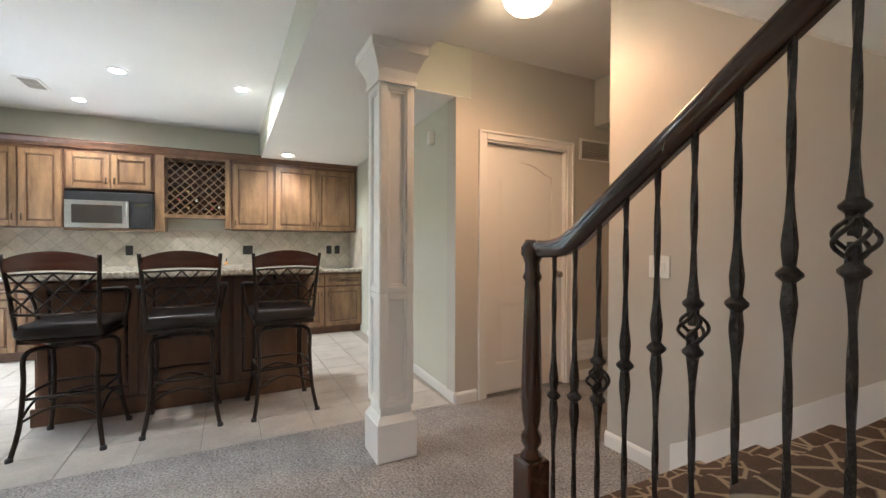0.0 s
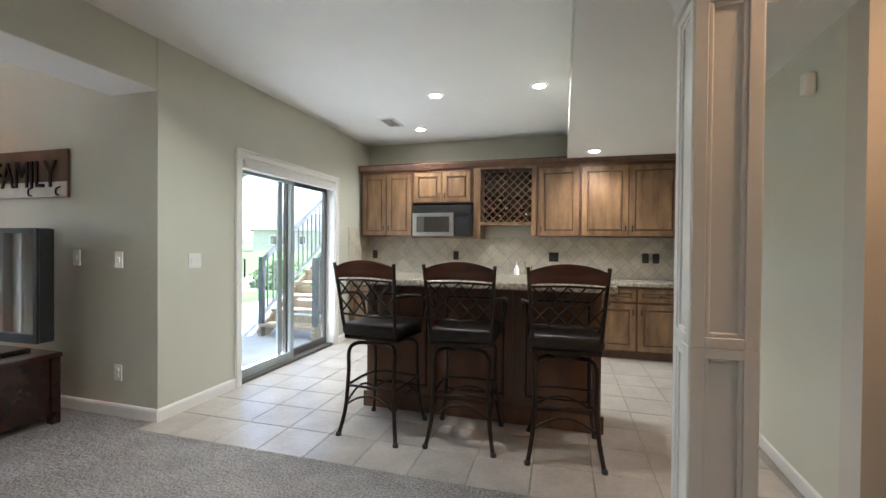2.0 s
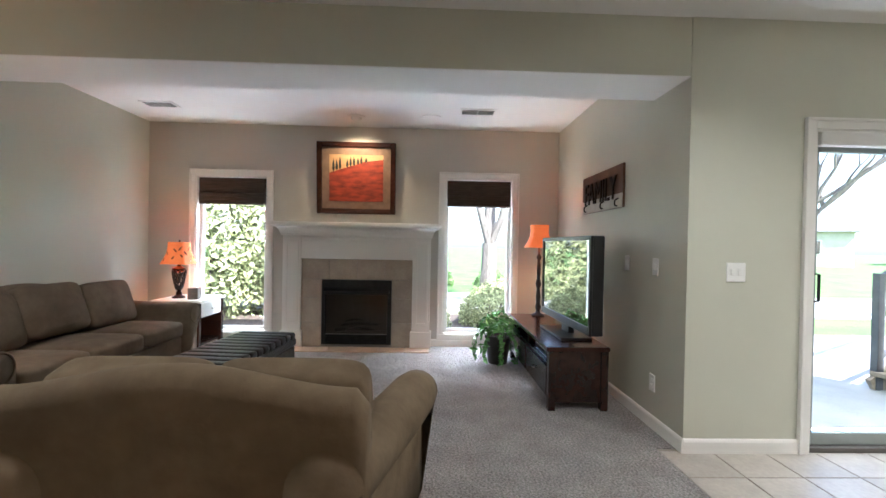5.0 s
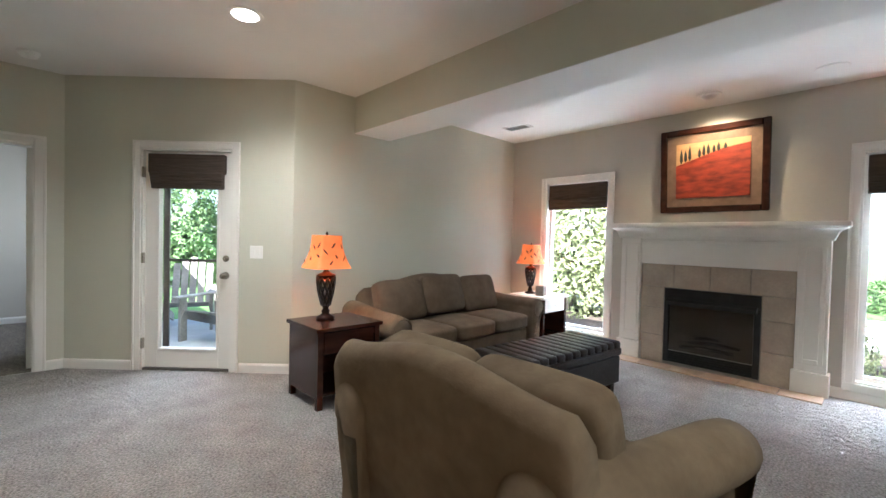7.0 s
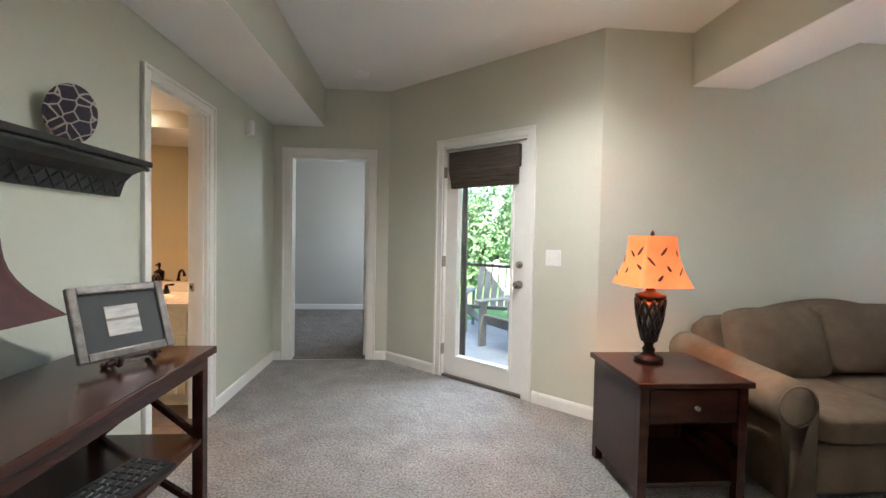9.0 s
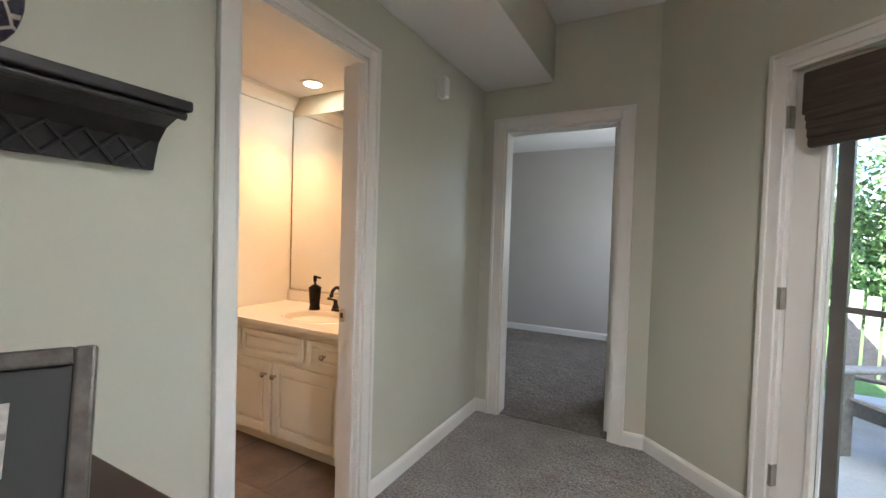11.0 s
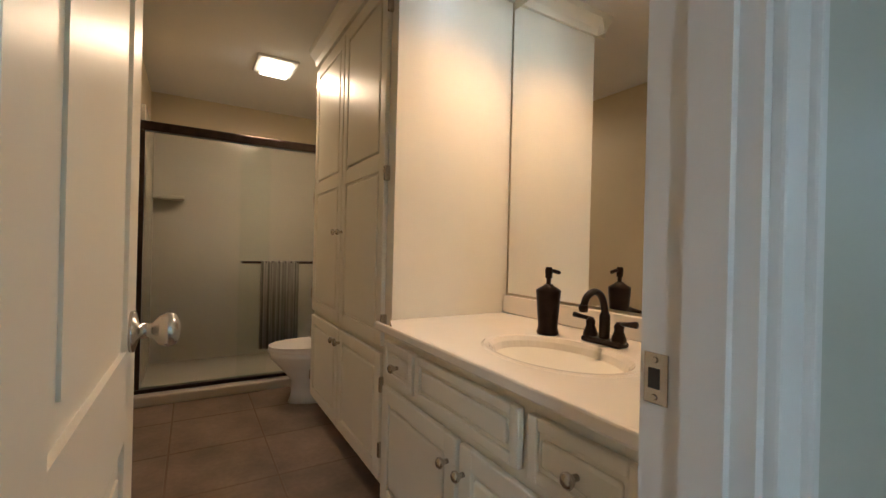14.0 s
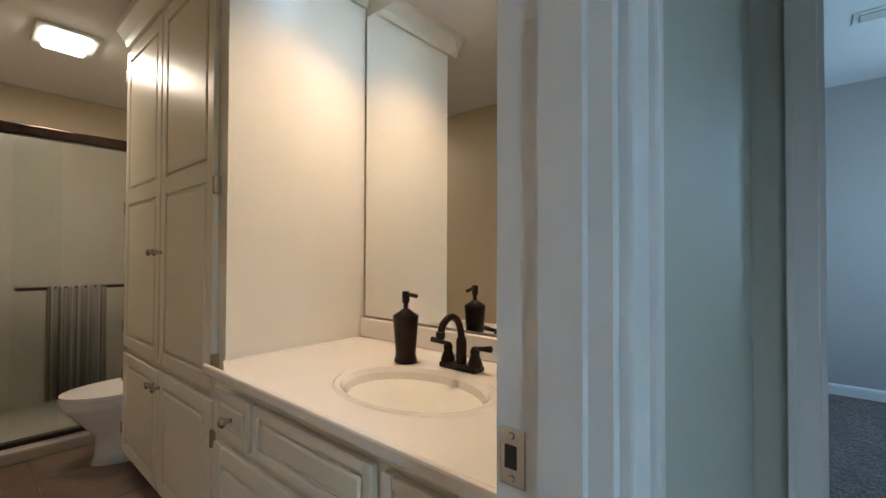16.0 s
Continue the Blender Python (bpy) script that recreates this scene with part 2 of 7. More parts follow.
SCREEN.node_tree.nodes["Principled BSDF"].inputs["Coat IOR"].default_value = 2.4
BULB = glow("lit_lens", (1.0, 0.93, 0.8), 14)
WARMLENS = glow("lit_warm_lens", (1.0, 0.7, 0.4), 3.5)
ASPHALT_MULCH = mat("dark_mulch", (0.05, 0.035, 0.026), (0.11, 0.08, 0.06), 0.95, scale=20, bump=1.0, bscale=40, fine=0.3)
CONCRETE = mat("patio_concrete", (0.36, 0.35, 0.33), (0.45, 0.44, 0.41), 0.85, scale=3, bump=0.2, bscale=60, fine=0.06)
GRASS = mat("lawn", (0.06, 0.13, 0.025), (0.12, 0.21, 0.045), 0.9, scale=0.8, bump=0.8, bscale=30, fine=0.3)
LEAF = leafy(mat("shrub_leaf", (0.09, 0.16, 0.045), (0.17, 0.25, 0.085), 0.6, scale=2), 0.5)
# base colours raised in place of glaring daylight on and through the leaves
LEAF_PALE = leafy(mat("pale_shrub_leaf", (0.22, 0.25, 0.11), (0.36, 0.38, 0.19), 0.6, scale=2), 0.5)
HOUSELEAF = leafy(mat("pothos_leaf", (0.05, 0.18, 0.03), (0.12, 0.33, 0.06), 0.35, scale=6), 0.4)
BARK = mat("grey_bark", (0.10, 0.085, 0.07), (0.2, 0.175, 0.15), 0.9, scale=12, bump=0.8, bscale=30, stretch=(3, 3, 0.5))
DECKWOOD = varied(mat("weathered_tan_wood", (0.30, 0.24, 0.17), (0.42, 0.34, 0.25), 0.8, scale=3, bump=0.3, bscale=40, fine=0.15), 0.1)
CHAIRWOOD = varied(mat("weathered_grey_wood", (0.22, 0.19, 0.165), (0.34, 0.30, 0.265), 0.8, scale=3, bump=0.3, bscale=40, fine=0.15), 0.1)
RAILGREY = mat("grey_metal_rail", (0.10, 0.105, 0.11), (0.14, 0.145, 0.15), 0.5, 0.2)
SIDING = mat("tan_siding", (0.42, 0.37, 0.30), (0.48, 0.43, 0.35), 0.8, scale=2, bump=0.1)
ROOF = mat("grey_shingle", (0.09, 0.09, 0.095), (0.15, 0.15, 0.155), 0.9, scale=6, bump=0.5)
TOWEL = mat("striped_towel", (0.06, 0.065, 0.055), (0.38, 0.37, 0.32), 0.95, scale=14, bump=0.6, bscale=200, stretch=(0.2, 5, 0.02))
PLASTER = mat("shower_surround", (0.46, 0.43, 0.36), (0.50, 0.47, 0.40), 0.2, scale=2)
TERRA = mat("black_pot", (0.025, 0.023, 0.021), (0.05, 0.045, 0.04), 0.5, scale=8, bump=0.1)
SOIL = mat("potting_soil", (0.03, 0.02, 0.015), (0.06, 0.04, 0.03), 0.95, scale=30, bump=0.8)
MAROON = mat("maroon_lampshade", (0.05, 0.014, 0.012), (0.075, 0.022, 0.018), 0.7, scale=20, bump=0.2, bscale=200)


def lampshade_cloth():
    m = mat("orange_lampshade", (0.70, 0.12, 0.025), (0.80, 0.20, 0.05), 0.7, scale=5, bump=0.1, bscale=200)
    b = m.node_tree.nodes["Principled BSDF"]
    src = b.inputs["Base Color"].links[0].from_socket
    m.node_tree.links.new(src, b.inputs["Emission Color"])
    b.inputs["Emission Strength"].default_value = 0.14
    return m


AMBERCLOTH = lampshade_cloth()
MOTIF = mat("dark_leaf_motif", (0.06, 0.015, 0.008), (0.1, 0.03, 0.012), 0.7)


# ---------------------------------------------------------------- mesh helpers
def thing(name, at=(0, 0, 0), rz=0, label="", category="", group="", kind=""):
    ob = new(name)
    ob.empty_display_size = 0.1
    ob.matrix_world = pose(*at, 0, 0, rz)
    return tagged(ob, label, category, group, kind)


def part(name, bm, material, parent=None, label="", smooth=False):
    me = bpy.data.meshes.new(name)
    bmesh.ops.recalc_face_normals(bm, faces=bm.faces)
    bm.to_mesh(me)
    bm.free()
    if smooth:
        for p in me.polygons:
            p.use_smooth = True
    me.materials.append(material)
    ob = new(name, me)
    ob.parent = parent
    if label:
        ob["label"] = label
    return ob


def structure(name, bm, material, label="", category=""):
    return tagged(part(name, bm, material), label, category or name.split("_")[0], "", "structure")


def box(bm, x0, x1, y0, y1, z0, z1, bev=0.0, seg=2):
    r = bmesh.ops.create_cube(bm, size=1.0, matrix=Matrix.Translation(((x0 + x1) / 2, (y0 + y1) / 2, (z0 + z1) / 2)) @ Matrix.Diagonal((abs(x1 - x0), abs(y1 - y0), abs(z1 - z0), 1)))
    if bev:
        es = list({e for v in r["verts"] for e in v.link_edges})
        bmesh.ops.bevel(bm, geom=es, offset=bev, segments=seg, affect="EDGES", profile=0.5)
    return bm


def B(x0, x1, y0, y1, z0, z1, bev=0.0, seg=2):
    return box(bmesh.new(), x0, x1, y0, y1, z0, z1, bev, seg)


def moved(bm, m):
    bmesh.ops.transform(bm, matrix=m, verts=bm.verts)
    return bm


def lathe(profile, n=20, bm=None, at=(0, 0, 0)):
    """A turned body from (radius, height) pairs."""
    bm = bm or bmesh.new()
    rings = []
    for r, z in profile:
        rings.append([bm.verts.new((at[0] + max(r, 0.0006) * math.cos(2 * math.pi * i / n), at[1] + max(r, 0.0006) * math.sin(2 * math.pi * i / n), at[2] + z)) for i in range(n)])
    for a, b in zip(rings, rings[1:]):
        for i in range(n):
            bm.faces.new((a[i], a[(i + 1) % n], b[(i + 1) % n], b[i]))
    bm.faces.new(rings[0][::-1])
    bm.faces.new(rings[-1])
    return bm


def tube(pts, r, n=8, bm=None):
    """A round bar along points; r one radius or one for each point."""
    bm = bm or bmesh.new()
    pts = [Vector(p) for p in pts]
    rr = r if isinstance(r, (list, tuple)) else [r] * len(pts)
    rings, ref = [], None
    for i, p in enumerate(pts):
        d = (pts[min(i + 1, len(pts) - 1)] - pts[max(i - 1, 0)]).normalized()
        if ref is None:
            ref = d.cross(Vector((0, 0, 1)) if abs(d.z) < 0.9 else Vector((1, 0, 0))).normalized()
        u = (ref - d * ref.dot(d)).normalized()
        w = d.cross(u)
        ref = u
        rings.append([bm.verts.new(p + (u * math.cos(2 * math.pi * k / n) + w * math.sin(2 * math.pi * k / n)) * rr[i]) for k in range(n)])
    for a, b in zip(rings, rings[1:]):
        for k in range(n):
            bm.faces.new((a[k], a[(k + 1) % n], b[(k + 1) % n], b[k]))
    bm.faces.new(rings[0][::-1])
    bm.faces.new(rings[-1])
    return bm


def curve_pts(keys, n=8):
    """A smooth line through a few points."""
    k = [Vector(p) for p in keys]
    out = []
    for i in range(len(k) - 1):
        a, b, c, d = k[max(i - 1, 0)], k[i], k[i + 1], k[min(i + 2, len(k) - 1)]
        for j in range(n):
            t = j / n
            out.append(0.5 * ((2 * b) + (c - a) * t + (2 * a - 5 * b + 4 * c - d) * t * t + (3 * b - a - 3 * c + d) * t ** 3))
    return out + [k[-1]]


def slab(poly, z0, z1, bm=None):
    """A flat plate with a polygon outline in x, y."""
    bm = bm or bmesh.new()
    a = [bm.verts.new((x, y, z0)) for x, y in poly]
    b = [bm.verts.new((x, y, z1)) for x, y in poly]
    bm.faces.new(a[::-1])
    bm.faces.new(b)
    n = len(poly)
    for i in range(n):
        bm.faces.new((a[i], a[(i + 1) % n], b[(i + 1) % n], b[i]))
    return bm


def sweep(profile, p0, p1, out, bm=None):
    """A straight moulding: profile of (out, up) pairs from p0 to p1; out: the way it stands off."""
    bm = bm or bmesh.new()
    p0, p1, out = Vector(p0), Vector(p1), Vector(out).normalized()
    a = [bm.verts.new(p0 + out * o + Vector((0, 0, z))) for o, z in profile]
    b = [bm.verts.new(p1 + out * o + Vector((0, 0, z))) for o, z in profile]
    n = len(profile)
    for i in range(n):
        bm.faces.new((a[i], a[(i + 1) % n], b[(i + 1) % n], b[i]))
    bm.faces.new(a[::-1])
    bm.faces.new(b)
    return bm


def bar(p0, p1, w, h, bm=None, bev=0.0):
    """A squared bar from p0 to p1."""
    bm = bm or bmesh.new()
    p0, p1 = Vector(p0), Vector(p1)
    d = p1 - p0
    q = d.to_track_quat("X", "Z").to_matrix().to_4x4()
    b2 = B(0, d.length, -w / 2, w / 2, -h / 2, h / 2, bev)
    moved(b2, Matrix.Translation(p0) @ q)
    me = bpy.data.meshes.new("tmp")
    b2.to_mesh(me)
    b2.free()
    bm.from_mesh(me)
    bpy.data.meshes.remove(me)
    return bm


def wall_mesh(p0, p1, out, thick, z0, z1, holes=()):
    """A wall with its room face on p0-p1, thickness towards out, and holes (s0, s1, z0, z1) along it."""
    bm = bmesh.new()
    p0, p1, out = Vector((*p0, 0)), Vector((*p1, 0)), Vector((*out, 0)).normalized()
    d = (p1 - p0)
    L = d.length
    d.normalize()
    m = Matrix(((d.x, out.x, 0, p0.x), (d.y, out.y, 0, p0.y), (0, 0, 1, 0), (0, 0, 0, 1)))
    cuts = sorted({0.0, L, *[h[0] for h in holes], *[h[1] for h in holes]})
    for a, b in zip(cuts, cuts[1:]):
        hs = sorted((h[2], h[3]) for h in holes if h[0] <= a + 1e-6 and h[1] >= b - 1e-6)
        z = z0
        for h0, h1 in hs + [(z1, z1)]:
            if h0 > z + 1e-4:
                box(bm, a, b, 0, thick, z, h0)
            z = max(z, h1)
    return moved(bm, m)


def frame_of(p0, p1, out):
    d = (Vector((*p1, 0)) - Vector((*p0, 0))).normalized()
    o = Vector((*out, 0)).normalized()
    return Matrix(((d.x, o.x, 0, p0[0]), (d.y, o.y, 0, p0[1]), (0, 0, 1, 0), (0, 0, 0, 1)))


# ---------------------------------------------------------------- the shell
CZ, SZ = 2.725, 2.35
WALLS = {
    "wall_kitchen_west": ((-2.54, 3.55), (-2.54, 6.8), (-1, 0), 0.14, [(0.66, 2.27, 0, 2.05)], SAGE, "sage green painted wall round the sliding patio door"),
    "wall_television": ((-5.24, 3.41), (-2.54, 3.41), (0, 1), 0.14, [], SAGE, "sage green painted wall behind the television"),
    "wall_fireplace": ((-5.24, -1.67), (-5.24, 3.55), (-1, 0), 0.16, [(0.57, 1.45, 0.15, 2.09), (3.64, 4.51, 0.15, 2.12)], TAUPE, "taupe painted chimney wall with two tall windows"),
    "wall_sofa": ((-5.40, -1.67), (-1.91, -1.67), (0, -1), 0.14, [], SAGE, "sage green painted wall behind the sofa"),
    "wall_diagonal": ((-0.37, -3.15), (-1.91, -1.67), (-0.69, -0.72), 0.14, [(0.72, 1.57, 0, 2.07)], SAGE, "sage green painted diagonal wall with a glazed door"),
    "wall_bedroom_door": ((-0.49, -3.15), (0.89, -3.15), (0, -1), 0.12, [(0.32, 1.09, 0, 2.05)], SAGE, "sage green painted wall with an open bedroom doorway"),
    "wall_bath_door": ((0.77, -3.15), (0.77, 0.5), (1, 0), 0.12, [(1.35, 1.995, 0, 2.06)], SAGE, "pale sage wall with the bathroom doorway"),
    "wall_under_stair": ((0.89, 0.5), (1.10, 0.5), (0, -1), 0.12, [], SAGE, "sage wall end beside the stair"),
    "wall_kitchen_back": ((-2.68, 6.8), (1.72, 6.8), (0, 1), 0.14, [], SAGE, "sage green painted wall behind the kitchen cabinets"),
    "wall_kitchen_east": ((1.435, 3.38), (1.57, 6.8), (1, 0), 0.14, [], SAGE, "pale sage wall at the end of the kitchen"),
    "wall_closet": ((1.43, 3.24), (3.72, 3.24), (0, 1), 0.14, [(0.27, 1.11, 0, 2.05)], TAUPE, "taupe painted hall wall with a closed panel door"),
    "wall_stair": ((1.95, 2.25), (1.95, -0.74), (1, 0), 0.14, [], TAUPE, "taupe painted wall beside the carpeted stair"),
    "wall_hall": ((2.09, 2.25), (3.72, 2.25), (0, -1), 0.14, [], TAUPE, "taupe painted hall wall"),
    "wall_hall_end": ((3.60, 2.25), (3.60, 3.24), (1, 0), 0.12, [], TAUPE, "taupe painted hall end wall"),
    "wall_stair_foot": ((0.89, -0.74), (2.09, -0.74), (0, -1), 0.12, [], TAUPE, "taupe painted wall at the head of the stair"),
}
for nm, (p0, p1, out, th, holes, material, lab) in WALLS.items():
    structure(nm, wall_mesh(p0, p1, out, th, -0.05, CZ + 0.1, holes), material, lab, "wall")
# bathroom and bedroom walls
for nm, a, b, out, z1, material, lab, holes in (
        ("wall_bath_vanity", (0.89, -2.56), (4.9, -2.56), (0, -1), 2.37, CREAM, "cream wall behind the vanity", []),
        ("wall_bath_north", (0.89, -1.0), (4.9, -1.0), (0, 1), 2.37, CREAM, "cream wall beside the bathroom door", []),
        ("wall_bath_end", (4.78, -2.56), (4.78, -1.0), (1, 0), 2.37, CREAM, "cream wall behind the shower", []),
        ("wall_bed_back", (-0.6, -6.05), (3.4, -6.05), (0, -1), 2.5, BEDBLUE, "blue-grey bedroom wall", []),
        ("wall_bed_east", (3.3, -6.05), (3.3, -3.27), (1, 0), 2.5, BEDBLUE, "blue-grey bedroom end wall", []),
        # the opening is out of view, added to let light into the bedroom
        ("wall_bed_west", (-0.49, -6.05), (-0.49, -3.27), (-1, 0), 2.5, BEDBLUE, "blue-grey bedroom wall with an added, unseen window opening", [(0.5, 1.8, 0.8, 2.1)])):
    structure(nm, wall_mesh(a, b, out, 0.12, -0.05, z1, holes), material, lab, "wall")
structure("wall_bed_north", B(0.89, 3.42, -3.27, -3.2, 0, 2.5), BEDBLUE, "blue-grey bedroom wall", "wall")
structure("ceiling", B(-5.4, 3.72, -3.3, 6.94, CZ, CZ + 0.1), CEIL, "white painted ceiling")
structure("ceiling_bath", B(0.891, 4.9, -2.68, -0.88, 2.285, 2.335), CEIL, "white bathroom ceiling", "ceiling")
structure("ceiling_bedroom", B(-0.61, 3.42, -6.17, -3.16, 2.5, 2.55), CEIL, "white bedroom ceiling", "ceiling")
structure("ceiling_beam", B(-2.98, -2.545, -1.668, 3.408, 2.36, CZ - 0.001), SAGE, "sage green dropped beam across the ceiling", "beam")
bm = B(0.27, 0.92, 0.5, 3.235, SZ, CZ - 0.001)
box(bm, 0.27, 0.768, -3.148, 0.5, SZ, CZ - 0.001)
box(bm, 0.27, 1.56, 3.235, 6.798, SZ, CZ - 0.001)
structure("ceiling_soffit", bm, SAGE, "sage green dropped soffit along the ceiling", "soffit")
bm = B(-2.979, -2.546, -1.667, 3.407, 2.355, 2.3599)
structure("beam_underside", bm, CEIL, "white painted underside of the beam", "beam")
bm = B(0.271, 0.919, 0.5, 3.234, SZ - 0.005, SZ - 0.0001)
box(bm, 0.271, 0.767, -3.147, 0.5, SZ - 0.005, SZ - 0.0001)
box(bm, 0.271, 1.559, 3.234, 6.797, SZ - 0.005, SZ - 0.0001)
structure("soffit_underside", bm, CEIL, "white painted underside of the soffit", "soffit")
structure("hall_soffit", B(2.87, 3.598, 2.252, 3.238, 2.3, CZ - 0.001), TAUPE, "taupe dropped hall soffit", "soffit")
bm = bmesh.new()
for x in (1.80, 1.948):
    [bm.verts.new((x, y, z)) for y, z in ((1.95, 2.72), (1.80, 2.47), (0.9, 1.77), (0.9, 2.72))]
bm.verts.ensure_lookup_table()
v = bm.verts
bm.faces.new(v[0:4]), bm.faces.new(v[4:8])
for i in range(4):
    bm.faces.new((v[i], v[(i + 1) % 4], v[4 + (i + 1) % 4], v[4 + i]))
structure("stair_bulkhead", bm, CEIL, "white sloping bulkhead above the stair", "bulkhead")
# floors
structure("floor_carpet", slab([(-5.26, -1.7), (-1.9, -1.7), (-0.36, -3.2), (0.80, -3.2), (0.80, 0.5), (3.6, 0.5), (3.6, 3.27), (-5.26, 3.27), ], -0.05, 0.0), CARPET, "beige plush carpet with vacuum marks", "carpet")
structure("floor_carpet_edge", B(-5.26, -2.6, 3.27, 3.42, -0.05, 0.0), CARPET, "beige plush carpet", "carpet")
structure("floor_bedroom", B(-0.5, 3.31, -6.06, -3.17, -0.05, 0.004), BEDCARPET, "grey-brown bedroom carpet", "carpet")
FLOOR_K = structure("floor_kitchen", B(-2.6, 1.62, 3.27, 6.82, -0.06, -0.006), GROUT, "beige ceramic tile kitchen floor", "floor")
FLOOR_B = structure("floor_bathroom", B(0.80, 4.8, -2.58, -0.98, -0.06, 0.0005), mat("brown_grout", (0.17, 0.125, 0.095), (0.2, 0.15, 0.115), 0.9), "brown ceramic tile bathroom floor", "floor")

# ---------------------------------------------------------------- skirting and casings
SKIRT = [(0, 0), (0.014, 0), (0.014, 0.07), (0.010, 0.082), (0.004, 0.09), (0, 0.09)]
DIAG = frame_of((-0.37, -3.15), (-1.91, -1.67), (0.69, 0.72))


def dpt(s, o=0.0, z=0.0):
    return DIAG @ Vector((s, o, z))


bm = bmesh.new()
for a, b, o in (((-2.54, 3.41), (-2.54, 4.14), (1, 0)), ((-2.54, 5.89), (-2.54, 6.17), (1, 0)), ((-5.24, 3.41), (-2.53, 3.41), (0, -1)),
                ((-5.24, -1.67), (-5.24, -1.18), (1, 0)), ((-5.24, 1.83), (-5.24, 3.41), (1, 0)), ((-5.24, -1.67), (-1.91, -1.67), (0, 1)), ((-5.24, -0.14), (-5.24, 0.0), (1, 0)),
                ((0.77, -3.15), (0.77, -1.87), (-1, 0)), ((0.77, -1.09), (0.77, 0.5), (-1, 0)), ((0.77, -3.15), (0.69, -3.15), (0, 1)), ((-0.25, -3.15), (-0.37, -3.15), (0, 1)),
                ((1.435, 3.24), (1.56, 6.17), (-1, 0.04)), ((1.43, 3.24), (1.62, 3.24), (0, -1)), ((2.62, 3.24), (3.6, 3.24), (0, -1)),
                ((1.95, 2.26), (1.95, 1.92), (-1, 0)), ((1.95, 2.25), (3.6, 2.25), (0, 1)), ((-0.49, -6.05), (3.3, -6.05), (0, 1)), ((3.3, -6.05), (3.3, -3.27), (-1, 0)),
                ((0.89, -1.0), (3.8, -1.0), (0, -1))):
    sweep(SKIRT, (*a, 0.0), (*b, 0.0), (*o, 0), bm)
for s0, s1 in ((0.0, 0.64), (1.65, 2.13)):
    a, b = dpt(s0), dpt(s1)
    sweep(SKIRT, a, b, (0.69, 0.72, 0), bm)
structure("baseboard", bm, WHITE, "white painted baseboard", "baseboard")


def casing(name, m, s0, s1, z1, w=0.07, z0=0.0, sill=False, jamb=0.12, material=WHITE, lab="white painted moulded casing"):
    """Trim round an opening; m maps (along, out of the wall, up) to the world."""
    bm = bmesh.new()
    def upright(x0, x1):
        box(bm, x0, x1, 0, 0.016, z0, z1 + w, 0.004)
        outer = x0 if x0 < s0 - 0.001 else x1 - 0.02
        box(bm, outer, outer + 0.02, 0.004, 0.026, z0, z1 + w, 0.004)
    upright(s0 - w, s0)
    upright(s1, s1 + w)
    box(bm, s0, s1, 0, 0.0155, z1, z1 + w, 0.004)
    box(bm, s0 - w + 0.02, s1 + w - 0.02, 0.004, 0.0255, z1 + w - 0.02, z1 + w, 0.004)
    if sill:
        box(bm, s0 - w, s1 + w, 0, 0.0155, z0 - w, z0, 0.004)
        box(bm, s0, s1, -jamb, 0.003, z0, z0 + 0.016)
    for x0, x1 in ((s0 - 0.003, s0 + 0.016), (s1 - 0.016, s1 + 0.003)):
        box(bm, x0, x1, -jamb, 0.003, z0, z1)
    box(bm, s0, s1, -jamb, 0.003, z1 - 0.016, z1 + 0.003)
    return structure(name, moved(bm, m), material, lab, "trim")


M_SLIDE = Matrix(((0, 1, 0, -2.54), (1, 0, 0, 0), (0, 0, 1, 0), (0, 0, 0, 1)))
M_FIRE = Matrix(((0, 1, 0, -5.24), (1, 0, 0, 0), (0, 0, 1, 0), (0, 0, 0, 1)))
M_BED = Matrix(((1, 0, 0, 0), (0, 1, 0, -3.15), (0, 0, 1, 0), (0, 0, 0, 1)))
M_BATH = Matrix(((0, -1, 0, 0.77), (1, 0, 0, 0), (0, 0, 1, 0), (0, 0, 0, 1)))
M_CLOS = Matrix(((1, 0, 0, 0), (0, -1, 0, 3.24), (0, 0, 1, 0), (0, 0, 0, 1)))
M_BATHIN = Matrix(((0, 1, 0, 0.89), (1, 0, 0, 0), (0, 0, 1, 0), (0, 0, 0, 1)))
casing("trim_slider", M_SLIDE, 4.21, 5.82, 2.05)
casing("trim_window_1", M_FIRE, -1.10, -0.22, 2.09, z0=0.15, sill=True)
casing("trim_window_2", M_FIRE, 1.97, 2.84, 2.12, z0=0.15, sill=True)
casing("trim_bedroom_door", M_BED, -0.17, 0.60, 2.05, w=0.08)
casing("trim_bath_door", M_BATH, -1.80, -1.155, 2.06)
casing("trim_closet", M_CLOS, 1.70, 2.54, 2.05)
casing("trim_patio_door", DIAG, 0.72, 1.57, 2.07)

